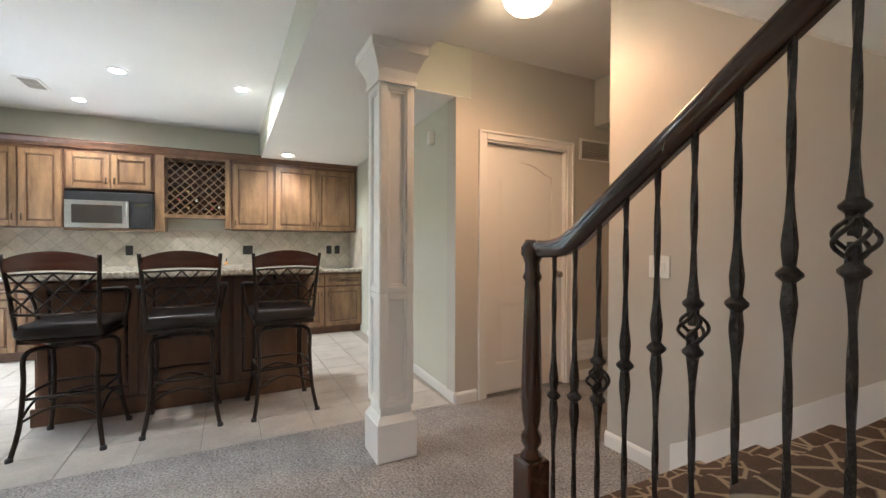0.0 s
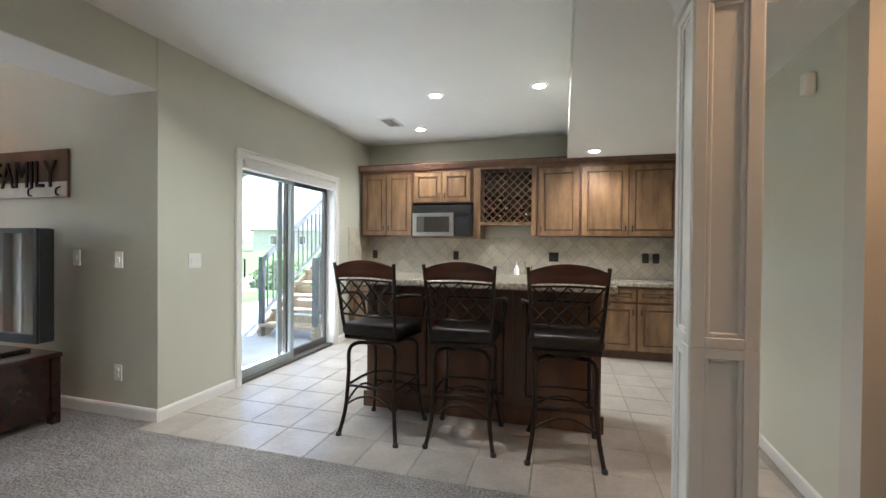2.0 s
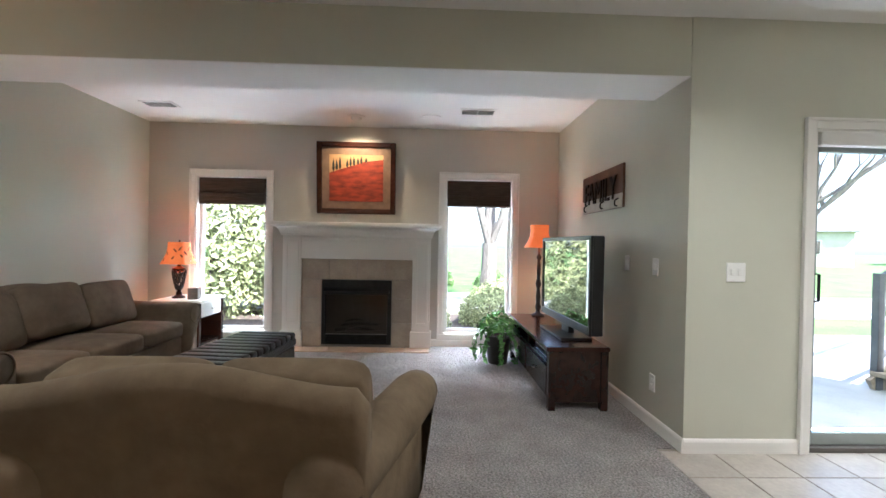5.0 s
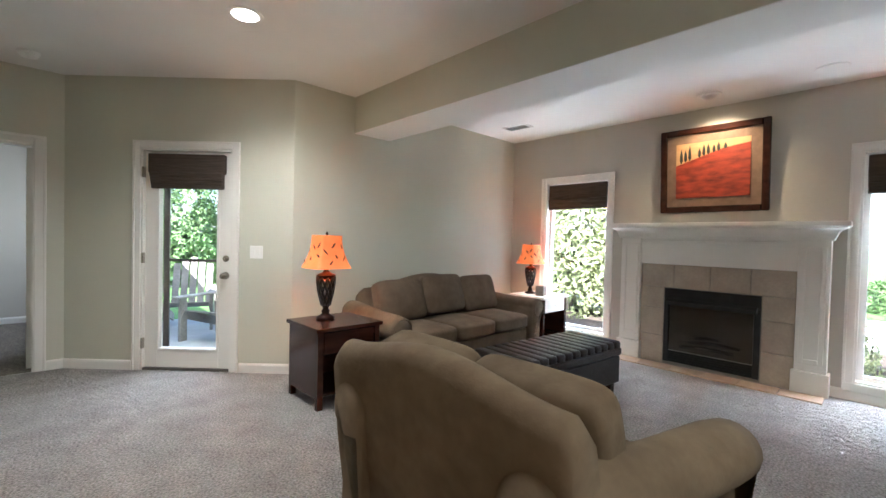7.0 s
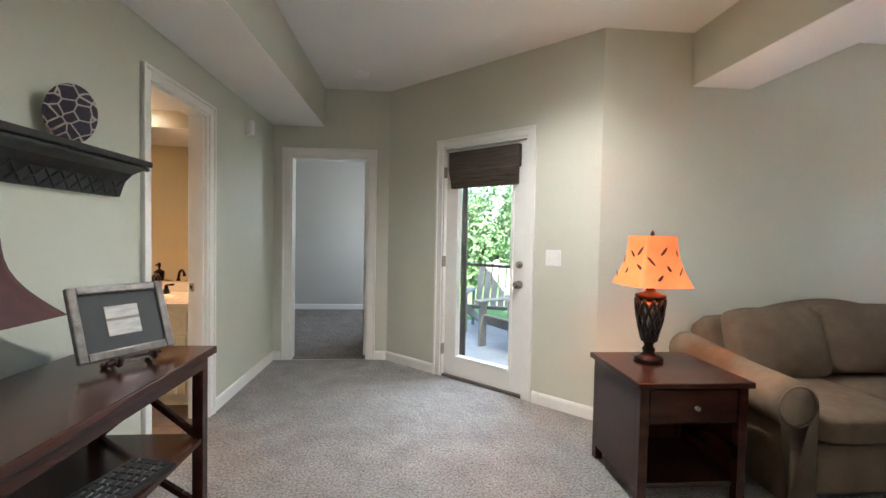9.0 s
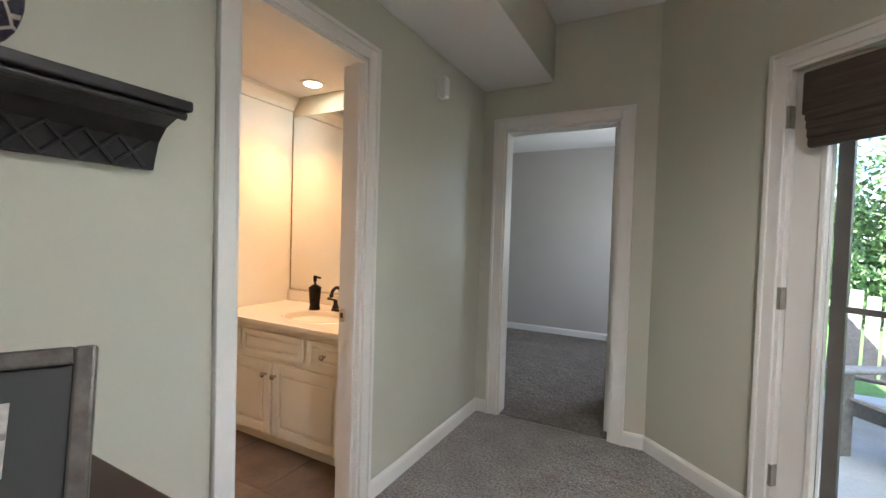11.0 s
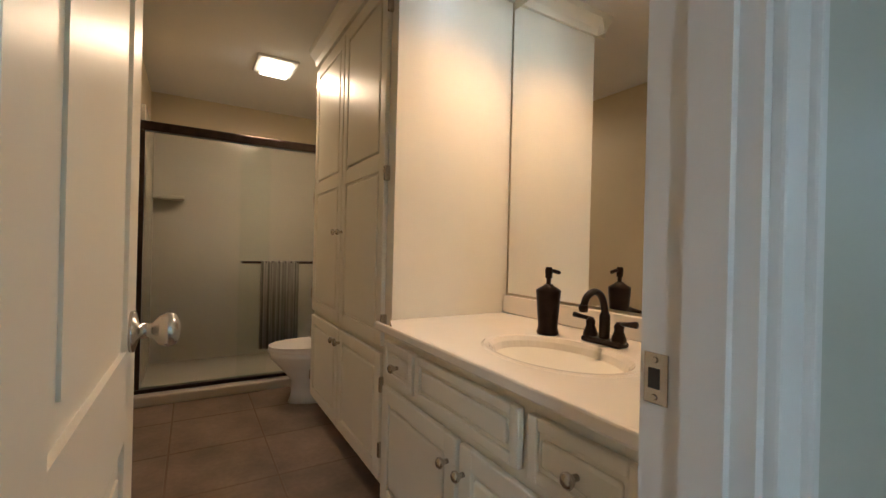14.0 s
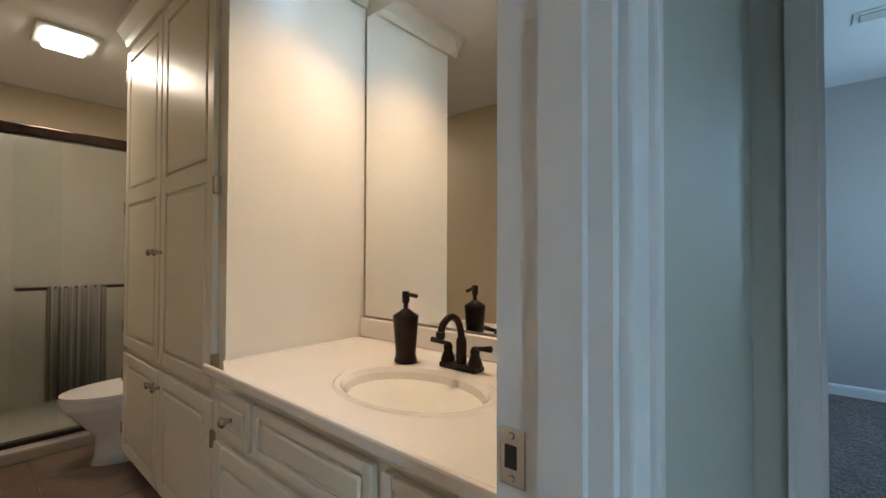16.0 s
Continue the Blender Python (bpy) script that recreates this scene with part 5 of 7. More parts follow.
def rolled_arm(depth, h, w, roll, flare=0.03, inset=0.0):
    """An arm along y from 0 (front) to depth, its roll to -x."""
    bm = bmesh.new()
    pr = [(0.0, 0.05), (0.0, h - roll * 1.1)]
    pr = [(w, 0.05), (w, h - roll)] + [(w - roll - 0.0 + roll * math.cos(math.pi * k / 10), h - roll + roll * math.sin(math.pi * k / 10)) for k in range(0, 11)]
    pr += [(w - roll + roll * math.cos(math.pi + math.pi * k / 5 * 0.7), h - roll + roll * math.sin(math.pi + math.pi * k / 5 * 0.7)) for k in range(1, 6)]
    pr += [(w - roll * 1.25, h - roll * 2.1), (w - roll * 1.35, 0.05)]
    rings = []
    ny = 12
    for i in range(ny + 1):
        f = i / ny
        y = depth * f
        e = min(1.0, f / 0.06, (1 - f) / 0.06 + 0.5)
        s = 0.93 + 0.07 * math.sqrt(max(0.0, e))
        lift = 0.05 * max(0.0, f - 0.4)
        cx, cz = w - roll, h - roll
        rings.append([bm.verts.new((cx + (x - cx) * s - flare * (1 - f) + inset * f, y, (cz + (z - cz) * (s if z > 0.3 else 1.0)) + (lift if z > 0.3 else 0.0))) for x, z in pr])
    m = len(pr)
    for a, b in zip(rings, rings[1:]):
        for i in range(m):
            bm.faces.new((a[i], a[(i + 1) % m], b[(i + 1) % m], b[i]))
    bm.faces.new(rings[0]), bm.faces.new(rings[-1][::-1])
    return bm


def couch(name, at, rz, seat_w, n, material, lab, cat, zt, hump, D=0.95, arm_h=0.63, arm_w=0.27, inset=0.04):
    """A rolled-arm couch facing -y, its middle at x = 0, its front at y = 0."""
    c = thing(name, at, rz, lab, cat)
    L = seat_w
    part("base", B(-L / 2, L / 2, 0.05, D - 0.12, 0.05, 0.30, 0.02), material, c)
    part("back", moved(arch_back(L + 0.06, zt, hump, 0.18, 0.13), pose(0, D - 0.22, 0)), material, c, smooth=True)
    for s in (-1, 1):
        bm = rolled_arm(D - 0.06, arm_h, arm_w, 0.115, 0.03, inset)
        bm = moved(bm, pose(-L / 2 - arm_w, 0, 0)) if s < 0 else moved(moved(bm, pose(-L / 2 - arm_w, 0, 0)), Matrix.Diagonal((-1, 1, 1, 1)))
        arm = part("arm", bm, material, c, smooth=True)
        part("scroll_piping", tube([(s * (L / 2 + 0.115 + 0.03 - 0.095 * math.cos(2 * math.pi * k / 20) * s * s), -0.004, arm_h - 0.115 + 0.095 * math.sin(2 * math.pi * k / 20)) for k in range(-5, 16)], 0.006, 6), material, arm, smooth=True)
    w = L / n
    for i in range(n):
        x = -L / 2 + w * (i + 0.5)
        part("seat_cushion", moved(pillow(w - 0.008, 0.66, 0.19, 0.22), pose(x, 0.33, 0.385)), material, c, smooth=True)
        b = part("back_cushion", moved(pillow(w + 0.01, 0.42, 0.24, 0.42), pose(x, 0.60, 0.65 + hump * 0.35 * (1 if n == 3 and i == 1 else 0.3), 72)), material, c, smooth=True)
    for s in (-1, 1):
        for y in (0.1, D - 0.2):
            part("foot", lathe([(0.02, 0), (0.03, 0.05)], 10, at=(s * (L / 2 + 0.1), y, 0)), ESPRESSO, c)
    return c


couch("sofa", (-3.42, -0.64, 0), 180, 1.72, 3, SUEDE_DARK, "brown microfibre three-seat sofa with rolled arms", "sofa", 0.78, 0.12, 0.98)
couch("loveseat", (-2.06, 1.07, 0), 90 + 180, 1.06, 2, SUEDE, "tan microfibre loveseat with a curved camel back", "loveseat", 0.85, 0.07, 0.98, 0.66, inset=0.20)
ot = thing("storage_ottoman", (-3.24, 0.27, 0), -6, "black tufted leather storage bench on short legs", "ottoman")
part("box_body", B(-0.62, 0.62, -0.25, 0.25, 0.10, 0.33, 0.012), LEATHER, ot)
part("lid_base", B(-0.63, 0.63, -0.26, 0.26, 0.335, 0.40, 0.015, 3), LEATHER, ot)
for i in range(13):
    part("tufted_channel", B(-0.625 + i * 0.0962, -0.625 + (i + 1) * 0.0962 - 0.002, -0.255, 0.255, 0.39, 0.455, 0.022, 3), LEATHER, ot, smooth=True)
for x in (-0.56, 0.56):
    for y in (-0.19, 0.19):
        part("leg", moved(B(-0.03, 0.03, -0.03, 0.03, 0, 0.10, 0.004), pose(x, y, 0)), ESPRESSO, ot)


def end_table(at, rz, lab, painted=None):
    t = thing("end_table", at, rz, lab, "end table", "end tables")
    w, d, h = 0.54, 0.50, 0.61
    bd = painted or CHERRY
    part("top", B(-w / 2 - 0.02, w / 2 + 0.02, -d / 2 - 0.02, d / 2 + 0.02, h - 0.03, h, 0.006), CHERRY if not painted else WHITE, t)
    for s in (-1, 1):
        part("side_panel", B(s * w / 2 - (0.02 if s > 0 else 0), s * w / 2 + (0.02 if s < 0 else 0), -d / 2 + 0.04, d / 2 - 0.04, 0.08, h - 0.03), CHERRY, t)
        for y in (-d / 2, d / 2 - 0.045):
            part("leg", B(s * w / 2 - (0.045 if s > 0 else 0), s * w / 2 + (0.045 if s < 0 else 0), y, y + 0.045, 0, h - 0.03, 0.003), CHERRY, t)
    part("back_panel", B(-w / 2 + 0.04, w / 2 - 0.04, d / 2 - 0.03, d / 2 - 0.015, 0.08, h - 0.03), CHERRY, t)
    part("shelf", B(-w / 2 + 0.02, w / 2 - 0.02, -d / 2 + 0.02, d / 2 - 0.03, 0.09, 0.115), ESPRESSO, t)
    dr = part("drawer", B(-w / 2 + 0.05, w / 2 - 0.05, -d / 2 + 0.004, -d / 2 + 0.03, h - 0.20, h - 0.04, 0.004), painted or CHERRY, t)
    part("drawer_floor", B(-w / 2 + 0.05, w / 2 - 0.05, -d / 2 + 0.03, d / 2 - 0.04, h - 0.215, h - 0.20), ESPRESSO, t)
    part("knob", moved(lathe([(0.008, 0), (0.008, 0.012), (0.016, 0.022), (0.012, 0.03)], 14), pose(0, -d / 2 + 0.004, h - 0.12, 90)), NICKEL, dr)
    return t


end_table((-1.96, -0.96, 0), 180, "dark cherry end table with one drawer over an open shelf")
end_table((-4.93, -0.98, 0), 180, "end table with a pale drawer beside the window", WHITE)


def squared(a, sq):
    """How far a rounded square of that squareness reaches at the angle a."""
    return (1 - 0.1 * sq) / max(abs(math.cos(a)), abs(math.sin(a))) ** sq


def shade(r0, r1, z0, z1, sq=0.0, bell=0.02, n=48):
    bm = bmesh.new()
    rings = []
    for i in range(9):
        f = i / 8
        r = r0 + (r1 - r0) * f - bell * math.sin(math.pi * f)
        rings.append([bm.verts.new((r * squared(2 * math.pi * k / n, sq) * math.cos(2 * math.pi * k / n), r * squared(2 * math.pi * k / n, sq) * math.sin(2 * math.pi * k / n), z0 + (z1 - z0) * f)) for k in range(n)])
    for a, b in zip(rings, rings[1:]):
        for k in range(n):
            bm.faces.new((a[k], a[(k + 1) % n], b[(k + 1) % n], b[k]))
    return bm


def table_lamp(at, s=1.0, lab="lit table lamp with an orange leaf-print shade and pierced black base"):
    l = thing("table_lamp", at, 0, lab, "lamp", "orange table lamps")
    z = lambda a: a * s
    part("base", lathe([(0.075 * s, 0), (0.075 * s, z(0.018)), (0.05 * s, z(0.03)), (0.03 * s, z(0.045)), (0.035 * s, z(0.065)), (0.022 * s, z(0.085)), (0.034 * s, z(0.11))], 24), BRONZE, l, smooth=True)
    part("urn_core", lathe([(0.028 * s, z(0.11)), (0.055 * s, z(0.2)), (0.066 * s, z(0.30)), (0.066 * s, z(0.345))], 24), NICKEL, l, smooth=True)
    for d in (-1, 1):
        for q in range(10):
            pts_ = []
            for i in range(9):
                f = i / 8
                r = (0.034 + 0.040 * math.sin(f * math.pi / 2)) * s
                a = 2 * math.pi * q / 10 + d * f * 1.3
                pts_.append((r * math.cos(a), r * math.sin(a), z(0.11 + 0.235 * f)))
            part("lattice_strap", tube(pts_, 0.0085 * s, 6), BLACKWOOD, l, smooth=True)
    part("neck", lathe([(0.078 * s, z(0.345)), (0.08 * s, z(0.365)), (0.03 * s, z(0.385)), (0.018 * s, z(0.41)), (0.05 * s, z(0.425)), (0.02 * s, z(0.44)), (0.006 * s, z(0.46)), (0.006 * s, z(0.69)), (0.012 * s, z(0.70)), (0.004 * s, z(0.72))], 24), BRONZE, l, smooth=True)
    sd = part("shade", shade(0.185 * s, 0.11 * s, z(0.42), z(0.69), 0.55), AMBERCLOTH, l, "glowing orange fabric shade", True)
    for q in range(11):
        a0 = 2 * math.pi * q / 11
        for k in range(2):
            f = 0.28 + 0.36 * k + 0.12 * math.sin(q * 2.3)
            r = (0.185 + (0.11 - 0.185) * f - 0.02 * math.sin(math.pi * f)) * s + 0.0025
            a = a0 + 0.16 * math.sin(k * 2 + q)
            r *= squared(a, 0.55)
            bm = bmesh.new()
            bmesh.ops.create_uvsphere(bm, u_segments=8, v_segments=5, radius=1)
            moved(bm, Matrix.Translation((r * math.cos(a), r * math.sin(a), z(0.42 + 0.26 * f))) @ pose(0, 0, 0, 0, 0, math.degrees(a)) @ pose(0, 0, 0, 40 if (k + q) % 2 else -35) @ Matrix.Diagonal((0.0025, 0.008 * s, 0.032 * s, 1)))
            part("leaf_motif", bm, MOTIF, sd)
    lamp("lamp_bulb", "POINT", (at[0], at[1], at[2] + z(0.56)), (at[0], at[1], 0), 2.6, (1.0, 0.60, 0.30), 0.05)
    return l


table_lamp((-1.93, -1.06, 0.61))
table_lamp((-4.88, -1.08, 0.61), 0.93)
tb = thing("tissue_box", (-4.80, -0.86, 0.61), 10, "small woven tissue box", "box")
part("body", B(-0.055, 0.055, -0.055, 0.055, 0, 0.13, 0.008), CHAIRWOOD, tb)
bl = thing("buffet_lamp", (-4.66, 3.03, 0.50), 0, "tall black turned lamp with an orange leaf-print shade", "lamp")
part("stem", lathe([(0.075, 0), (0.075, 0.015), (0.03, 0.03), (0.022, 0.06), (0.035, 0.10), (0.022, 0.14), (0.028, 0.22), (0.018, 0.3), (0.034, 0.36), (0.018, 0.42), (0.024, 0.52), (0.016, 0.62), (0.03, 0.66), (0.012, 0.7), (0.006, 0.98)], 20), BLACKWOOD, bl, smooth=True)
part("shade", shade(0.175, 0.105, 0.765, 1.02, 0.55, bell=0.03), AMBERCLOTH, bl, "glowing orange fabric shade", True)
lamp("lamp_bulb", "POINT", (-4.66, 3.03, 1.38), (0, 0, 0), 2.8, (1.0, 0.60, 0.30), 0.05)

# ---------------------------------------------------------------- television corner
ts = thing("television_stand", (-3.98, 2.975, 0), 0, "dark espresso low television stand with two drawers", "tv stand")
part("top", B(-0.80, 0.80, -0.255, 0.245, 0.465, 0.50, 0.006), CHERRY, ts)
part("back_panel", B(-0.75, 0.75, 0.20, 0.22, 0.06, 0.465), ESPRESSO, ts)
for s in (-1, 1):
    part("side_panel", B(s * 0.75 - 0.02, s * 0.75 + 0.02, -0.21, 0.21, 0.06, 0.465), ESPRESSO, ts)
    for y in (-0.235, 0.18):
        part("leg", B(s * 0.765 - 0.03, s * 0.765 + 0.03, y, y + 0.055, 0, 0.465, 0.004), ESPRESSO, ts)
part("shelf", B(-0.73, 0.73, -0.21, 0.2, 0.33, 0.35), ESPRESSO, ts)
part("bottom_board", B(-0.73, 0.73, -0.21, 0.2, 0.07, 0.09), ESPRESSO, ts)
part("divider", B(-0.015, 0.015, -0.21, 0.2, 0.09, 0.465), ESPRESSO, ts)
for x in (-0.37, 0.37):
    dr = part("drawer", B(x - 0.345, x + 0.345, -0.235, -0.212, 0.095, 0.325, 0.005), ESPRESSO, ts)
    part("handle", tube([(x - 0.04, -0.235, 0.23), (x - 0.03, -0.26, 0.225), (x + 0.03, -0.26, 0.225), (x + 0.04, -0.235, 0.23)], 0.006, 6), NICKEL, dr, smooth=True)
bx = thing("cable_box", (-3.62, 2.92, 0.35), 0, "black cable box on the stand shelf", "electronics")
part("body", B(-0.18, 0.18, -0.13, 0.13, 0.0, 0.055, 0.004), BLACK, bx)
part("front_panel", B(-0.17, 0.17, -0.134, -0.129, 0.008, 0.047), SCREEN, bx)
tv = thing("television", (-3.71, 3.03, 0.50), 2, "flat screen television, switched off and reflecting the window", "television")
part("cabinet", B(-0.61, 0.61, -0.015, 0.075, 0.10, 0.87, 0.012), BLACK, tv)
bm = bmesh.new()
for a, b, c, d in ((-0.61, -0.575, 0.10, 0.87), (0.575, 0.61, 0.10, 0.87), (-0.575, 0.575, 0.10, 0.165), (-0.575, 0.575, 0.835, 0.87)):
    box(bm, a, b, -0.035, -0.014, c, d, 0.004, 1)
part("bezel", bm, BLACK, tv, "glossy black bezel")
part("screen", B(-0.575, 0.575, -0.024, -0.016, 0.165, 0.835), SCREEN, tv)
part("neck", B(-0.09, 0.09, 0.0, 0.05, 0.02, 0.11, 0.004), BLACK, tv)
part("foot", B(-0.3, 0.3, -0.14, 0.13, 0.0, 0.022, 0.008), BLACK, tv)
fam = thing("family_sign", (-3.86, 3.41, 1.80), 0, "rustic wooden sign with metal letters spelling FAMILY", "sign")
part("board", B(-0.46, 0.46, -0.022, -0.002, -0.18, 0.19, 0.004), ALDER_DARK, fam)
part("base_strip", B(-0.46, 0.46, -0.03, -0.021, -0.18, -0.06, 0.003), mat("pale_strip", (0.5, 0.47, 0.4), (0.6, 0.57, 0.5), 0.6, scale=12), fam)
fd = bpy.data.curves.new("letters", "FONT")
fd.body, fd.size, fd.extrude, fd.align_x = "FAMILY", 0.26, 0.006, "CENTER"
fo = new("letters", fd)
fo.parent = fam
fo.matrix_basis = pose(0, -0.034, -0.10, 90) @ Matrix.Diagonal((0.86, 1.15, 1, 1))
fd.materials.append(BRONZE)
for x in (-0.3, 0.1, 0.4):
    part("hook", tube(curve_pts([(x, -0.03, -0.1), (x, -0.06, -0.12), (x, -0.06, -0.16), (x, -0.04, -0.165)], 4), 0.006, 6), BRONZE, fam, smooth=True)


def leaf_cloud(n, place, size, seed):
    """Many small folded leaves; place(r) gives a point and a way out."""
    r = random.Random(seed)
    vs, fs = [], []
    for _ in range(n):
        p, o = place(r)
        o = (o + Vector((r.uniform(-1, 1), r.uniform(-1, 1), r.uniform(-1, 1))) * 0.9).normalized()
        a = o.cross(Vector((r.uniform(-1, 1), r.uniform(-1, 1), r.uniform(-1, 1)))).normalized()
        b = o.cross(a)
        s = size * r.uniform(0.6, 1.35)
        i = len(vs)
        vs += [p - a * s, p + b * s * 0.45 + o * s * 0.2, p + a * s, p - b * s * 0.45 + o * s * 0.2]
        fs += [(i, i + 1, i + 2), (i, i + 2, i + 3)]
    me = bpy.data.meshes.new("leaves")
    me.from_pydata([tuple(v) for v in vs], [], fs)
    return me


def leaves(name, me, material, parent, label=""):
    me.materials.append(material)
    ob = new(name, me)
    ob.parent = parent
    if label:
        ob["label"] = label
    return ob


pl = thing("potted_plant", (-4.52, 2.56, 0), 0, "trailing green pothos in a black floor pot", "plant")
part("pot", lathe([(0.11, 0), (0.12, 0.01), (0.155, 0.30), (0.17, 0.33), (0.17, 0.36), (0.15, 0.36), (0.145, 0.33)], 24), TERRA, pl, smooth=True)
part("soil", lathe([(0.145, 0.31), (0.14, 0.335)], 20), SOIL, pl)


def pothos(r):
    a, f = r.uniform(0, 6.28), r.random()
    if f < 0.6:
        rad = 0.26 * math.sqrt(r.random())
        return Vector((rad * math.cos(a), rad * math.sin(a), 0.42 + 0.24 * r.random() * (1.2 - rad / 0.3))), Vector((math.cos(a), math.sin(a), 1.2))
    a = round(a * 1.6) / 1.6
    d = r.random()
    return Vector(((0.17 + 0.16 * math.sin(d * 2.4)) * math.cos(a), (0.17 + 0.16 * math.sin(d * 2.4)) * math.sin(a), 0.44 - 0.38 * d)), Vector((math.cos(a), math.sin(a), 0.3))


leaves("foliage", leaf_cloud(420, pothos, 0.05, 3), HOUSELEAF, pl)
for k in range(9):
    a = k * 0.7
    part("vine", tube(curve_pts([(0.1 * math.cos(a), 0.1 * math.sin(a), 0.34), (0.17 * math.cos(a), 0.17 * math.sin(a), 0.44), (0.28 * math.cos(a), 0.28 * math.sin(a), 0.32), (0.3 * math.cos(a), 0.3 * math.sin(a), 0.1)], 4), 0.003, 5), HOUSELEAF, pl)

pl.scale = (0.86, 0.86, 0.86)

# ---------------------------------------------------------------- console side
co = thing("console_table", (0, 0, 0), 0, "dark cherry console table with X-shaped end braces", "console table")
part("top", B(0.235, 0.735, -0.735, 0.46, 0.748, 0.78, 0.005), CHERRY, co)
part("apron", B(0.255, 0.275, -0.69, 0.42, 0.70, 0.748), CHERRY, co)
for z in (0.385, 0.09):
    part("shelf", B(0.262, 0.715, -0.70, 0.43, z, z + 0.022, 0.003), CHERRY, co)
for y in (-0.70, 0.385):
    for x in (0.258, 0.675):
        part("leg", B(x, x + 0.045, y, y + 0.045, 0, 0.748, 0.004), CHERRY, co)
    for z0, z1 in ((0.41, 0.74), (0.115, 0.38)):
        part("cross_brace", bar((0.295, y + 0.022, z0), (0.685, y + 0.022, z1), 0.022, 0.022), CHERRY, co)
        part("cross_brace", bar((0.295, y + 0.0225, z1), (0.685, y + 0.0225, z0), 0.0215, 0.0215), CHERRY, co)
pf = thing("framed_photo", (0.43, -0.47, 0.78), 60, "small pewter picture frame on a dark wooden easel", "picture frame")
tilt = pose(0, 0, 0.035, -20)
for a, b, c, d in ((-0.16, -0.13, 0, 0.27), (0.13, 0.16, 0, 0.27), (-0.13, 0.13, 0, 0.03), (-0.13, 0.13, 0.24, 0.27)):
    part("frame_side", moved(B(a, b, -0.012, 0.012, c, d, 0.005), pose(0, 0, 0, 0, 0, 180) @ tilt), mat("pewter", (0.11, 0.10, 0.09), (0.2, 0.185, 0.165), 0.4, 0.6, scale=30, bump=0.3) if a < -0.15 else bpy.data.materials["pewter"], pf)
M180 = pose(0, 0, 0, 0, 0, 180)
part("mat_board", moved(B(-0.13, 0.13, -0.002, 0.006, 0.03, 0.24), M180 @ tilt), mat("charcoal_mat", (0.045, 0.047, 0.045), None, 0.7), pf)
part("photo", moved(B(-0.055, 0.055, -0.005, -0.001, 0.08, 0.19), M180 @ tilt), mat("pale_landscape_photo", (0.6, 0.58, 0.54), (0.36, 0.34, 0.32), 0.4, scale=14, stretch=(1, 1, 4)), pf)
part("photo_horizon", moved(B(-0.055, 0.055, -0.0065, -0.004, 0.135, 0.145), M180 @ tilt), CHAIRWOOD, pf)
for s in (-1, 1):
    part("easel_leg", moved(tube(curve_pts([(s * 0.06, -0.055, 0.045), (s * 0.06, -0.05, 0.02), (s * 0.065, -0.02, 0.03), (s * 0.07, 0.01, 0.012), (s * 0.075, 0.03, 0.01)], 5), 0.010, 8), M180), ESPRESSO, pf, smooth=True)
part("easel_rail", moved(tube([(-0.09, -0.03, 0.027), (0.09, -0.03, 0.027)], 0.009, 8), M180), ESPRESSO, pf)
part("easel_prop", moved(tube([(0, 0.05, 0.16), (0, 0.13, 0.009)], 0.007, 8), M180), ESPRESSO, pf)
cl = thing("console_lamp", (0.53, 0.03, 0.78), 0, "table lamp with a flared maroon shade", "lamp")
part("base", lathe([(0.07, 0), (0.07, 0.015), (0.02, 0.03), (0.04, 0.10), (0.045, 0.15), (0.015, 0.22), (0.006, 0.30), (0.006, 0.5)], 20), BRONZE, cl, smooth=True)
part("shade", shade(0.17, 0.065, 0.25, 0.47, 0.95, bell=0.03), MAROON, cl, "flared maroon fabric shade", True)
ky = thing("remote_tray", (0.38, -0.24, 0.407), -14, "black keyboard lying on the console shelf", "keyboard")
part("body", B(-0.09, 0.09, -0.22, 0.22, 0, 0.022, 0.006), BLACK, ky)
for i in range(5):
    for j in range(12):
        part("key", B(-0.075 + i * 0.031, -0.05 + i * 0.031, -0.205 + j * 0.0345, -0.178 + j * 0.0345, 0.021, 0.028, 0.003, 1), BLACK, ky)
ws = thing("wall_shelf", (0.77, 0, 0), 0, "black carved wall shelf with a diamond pattern", "shelf")
part("top_board", B(-0.155, -0.001, -0.93, 0.35, 1.572, 1.598, 0.005), BLACKWOOD, ws)
part("rope_moulding", tube([(-0.135, -0.92 + 0.02 * i, 1.56 + 0.002 * (i % 2)) for i in range(64)], 0.010, 8), BLACKWOOD, ws, smooth=True)
bm = bmesh.new()
pr = [(0.0, 1.43), (-0.02, 1.43), (-0.03, 1.46), (-0.045, 1.50), (-0.08, 1.535), (-0.13, 1.555), (-0.13, 1.572), (0.0, 1.572)]
a = [bm.verts.new((x - 0.001, -0.905, z)) for x, z in pr]
b = [bm.verts.new((x - 0.001, 0.33, z)) for x, z in pr]
for i in range(8):
    bm.faces.new((a[i], a[(i + 1) % 8], b[(i + 1) % 8], b[i]))
bm.faces.new(a), bm.faces.new(b[::-1])
part("cove_body", bm, BLACKWOOD, ws)
for i in range(18):
    y = -0.88 + i * 0.068
    for d in (-1, 1):
        part("diamond_bead", tube([(-0.024, y + 0.034 - d * 0.034, 1.435), (-0.038, y + 0.034, 1.468), (-0.05, y + 0.034 + d * 0.034, 1.50)], 0.0055, 6), BLACKWOOD, ws)
ag = thing("agate_plate", (0.69, -0.55, 1.598), 0, "polished round agate slab with dark purple and white bands", "ornament")
AG = veined("agate", (0.05, 0.045, 0.06), (0.5, 0.42, 0.36), 22)
AG.node_tree.nodes["Principled BSDF"].inputs["Roughness"].default_value = 0.15
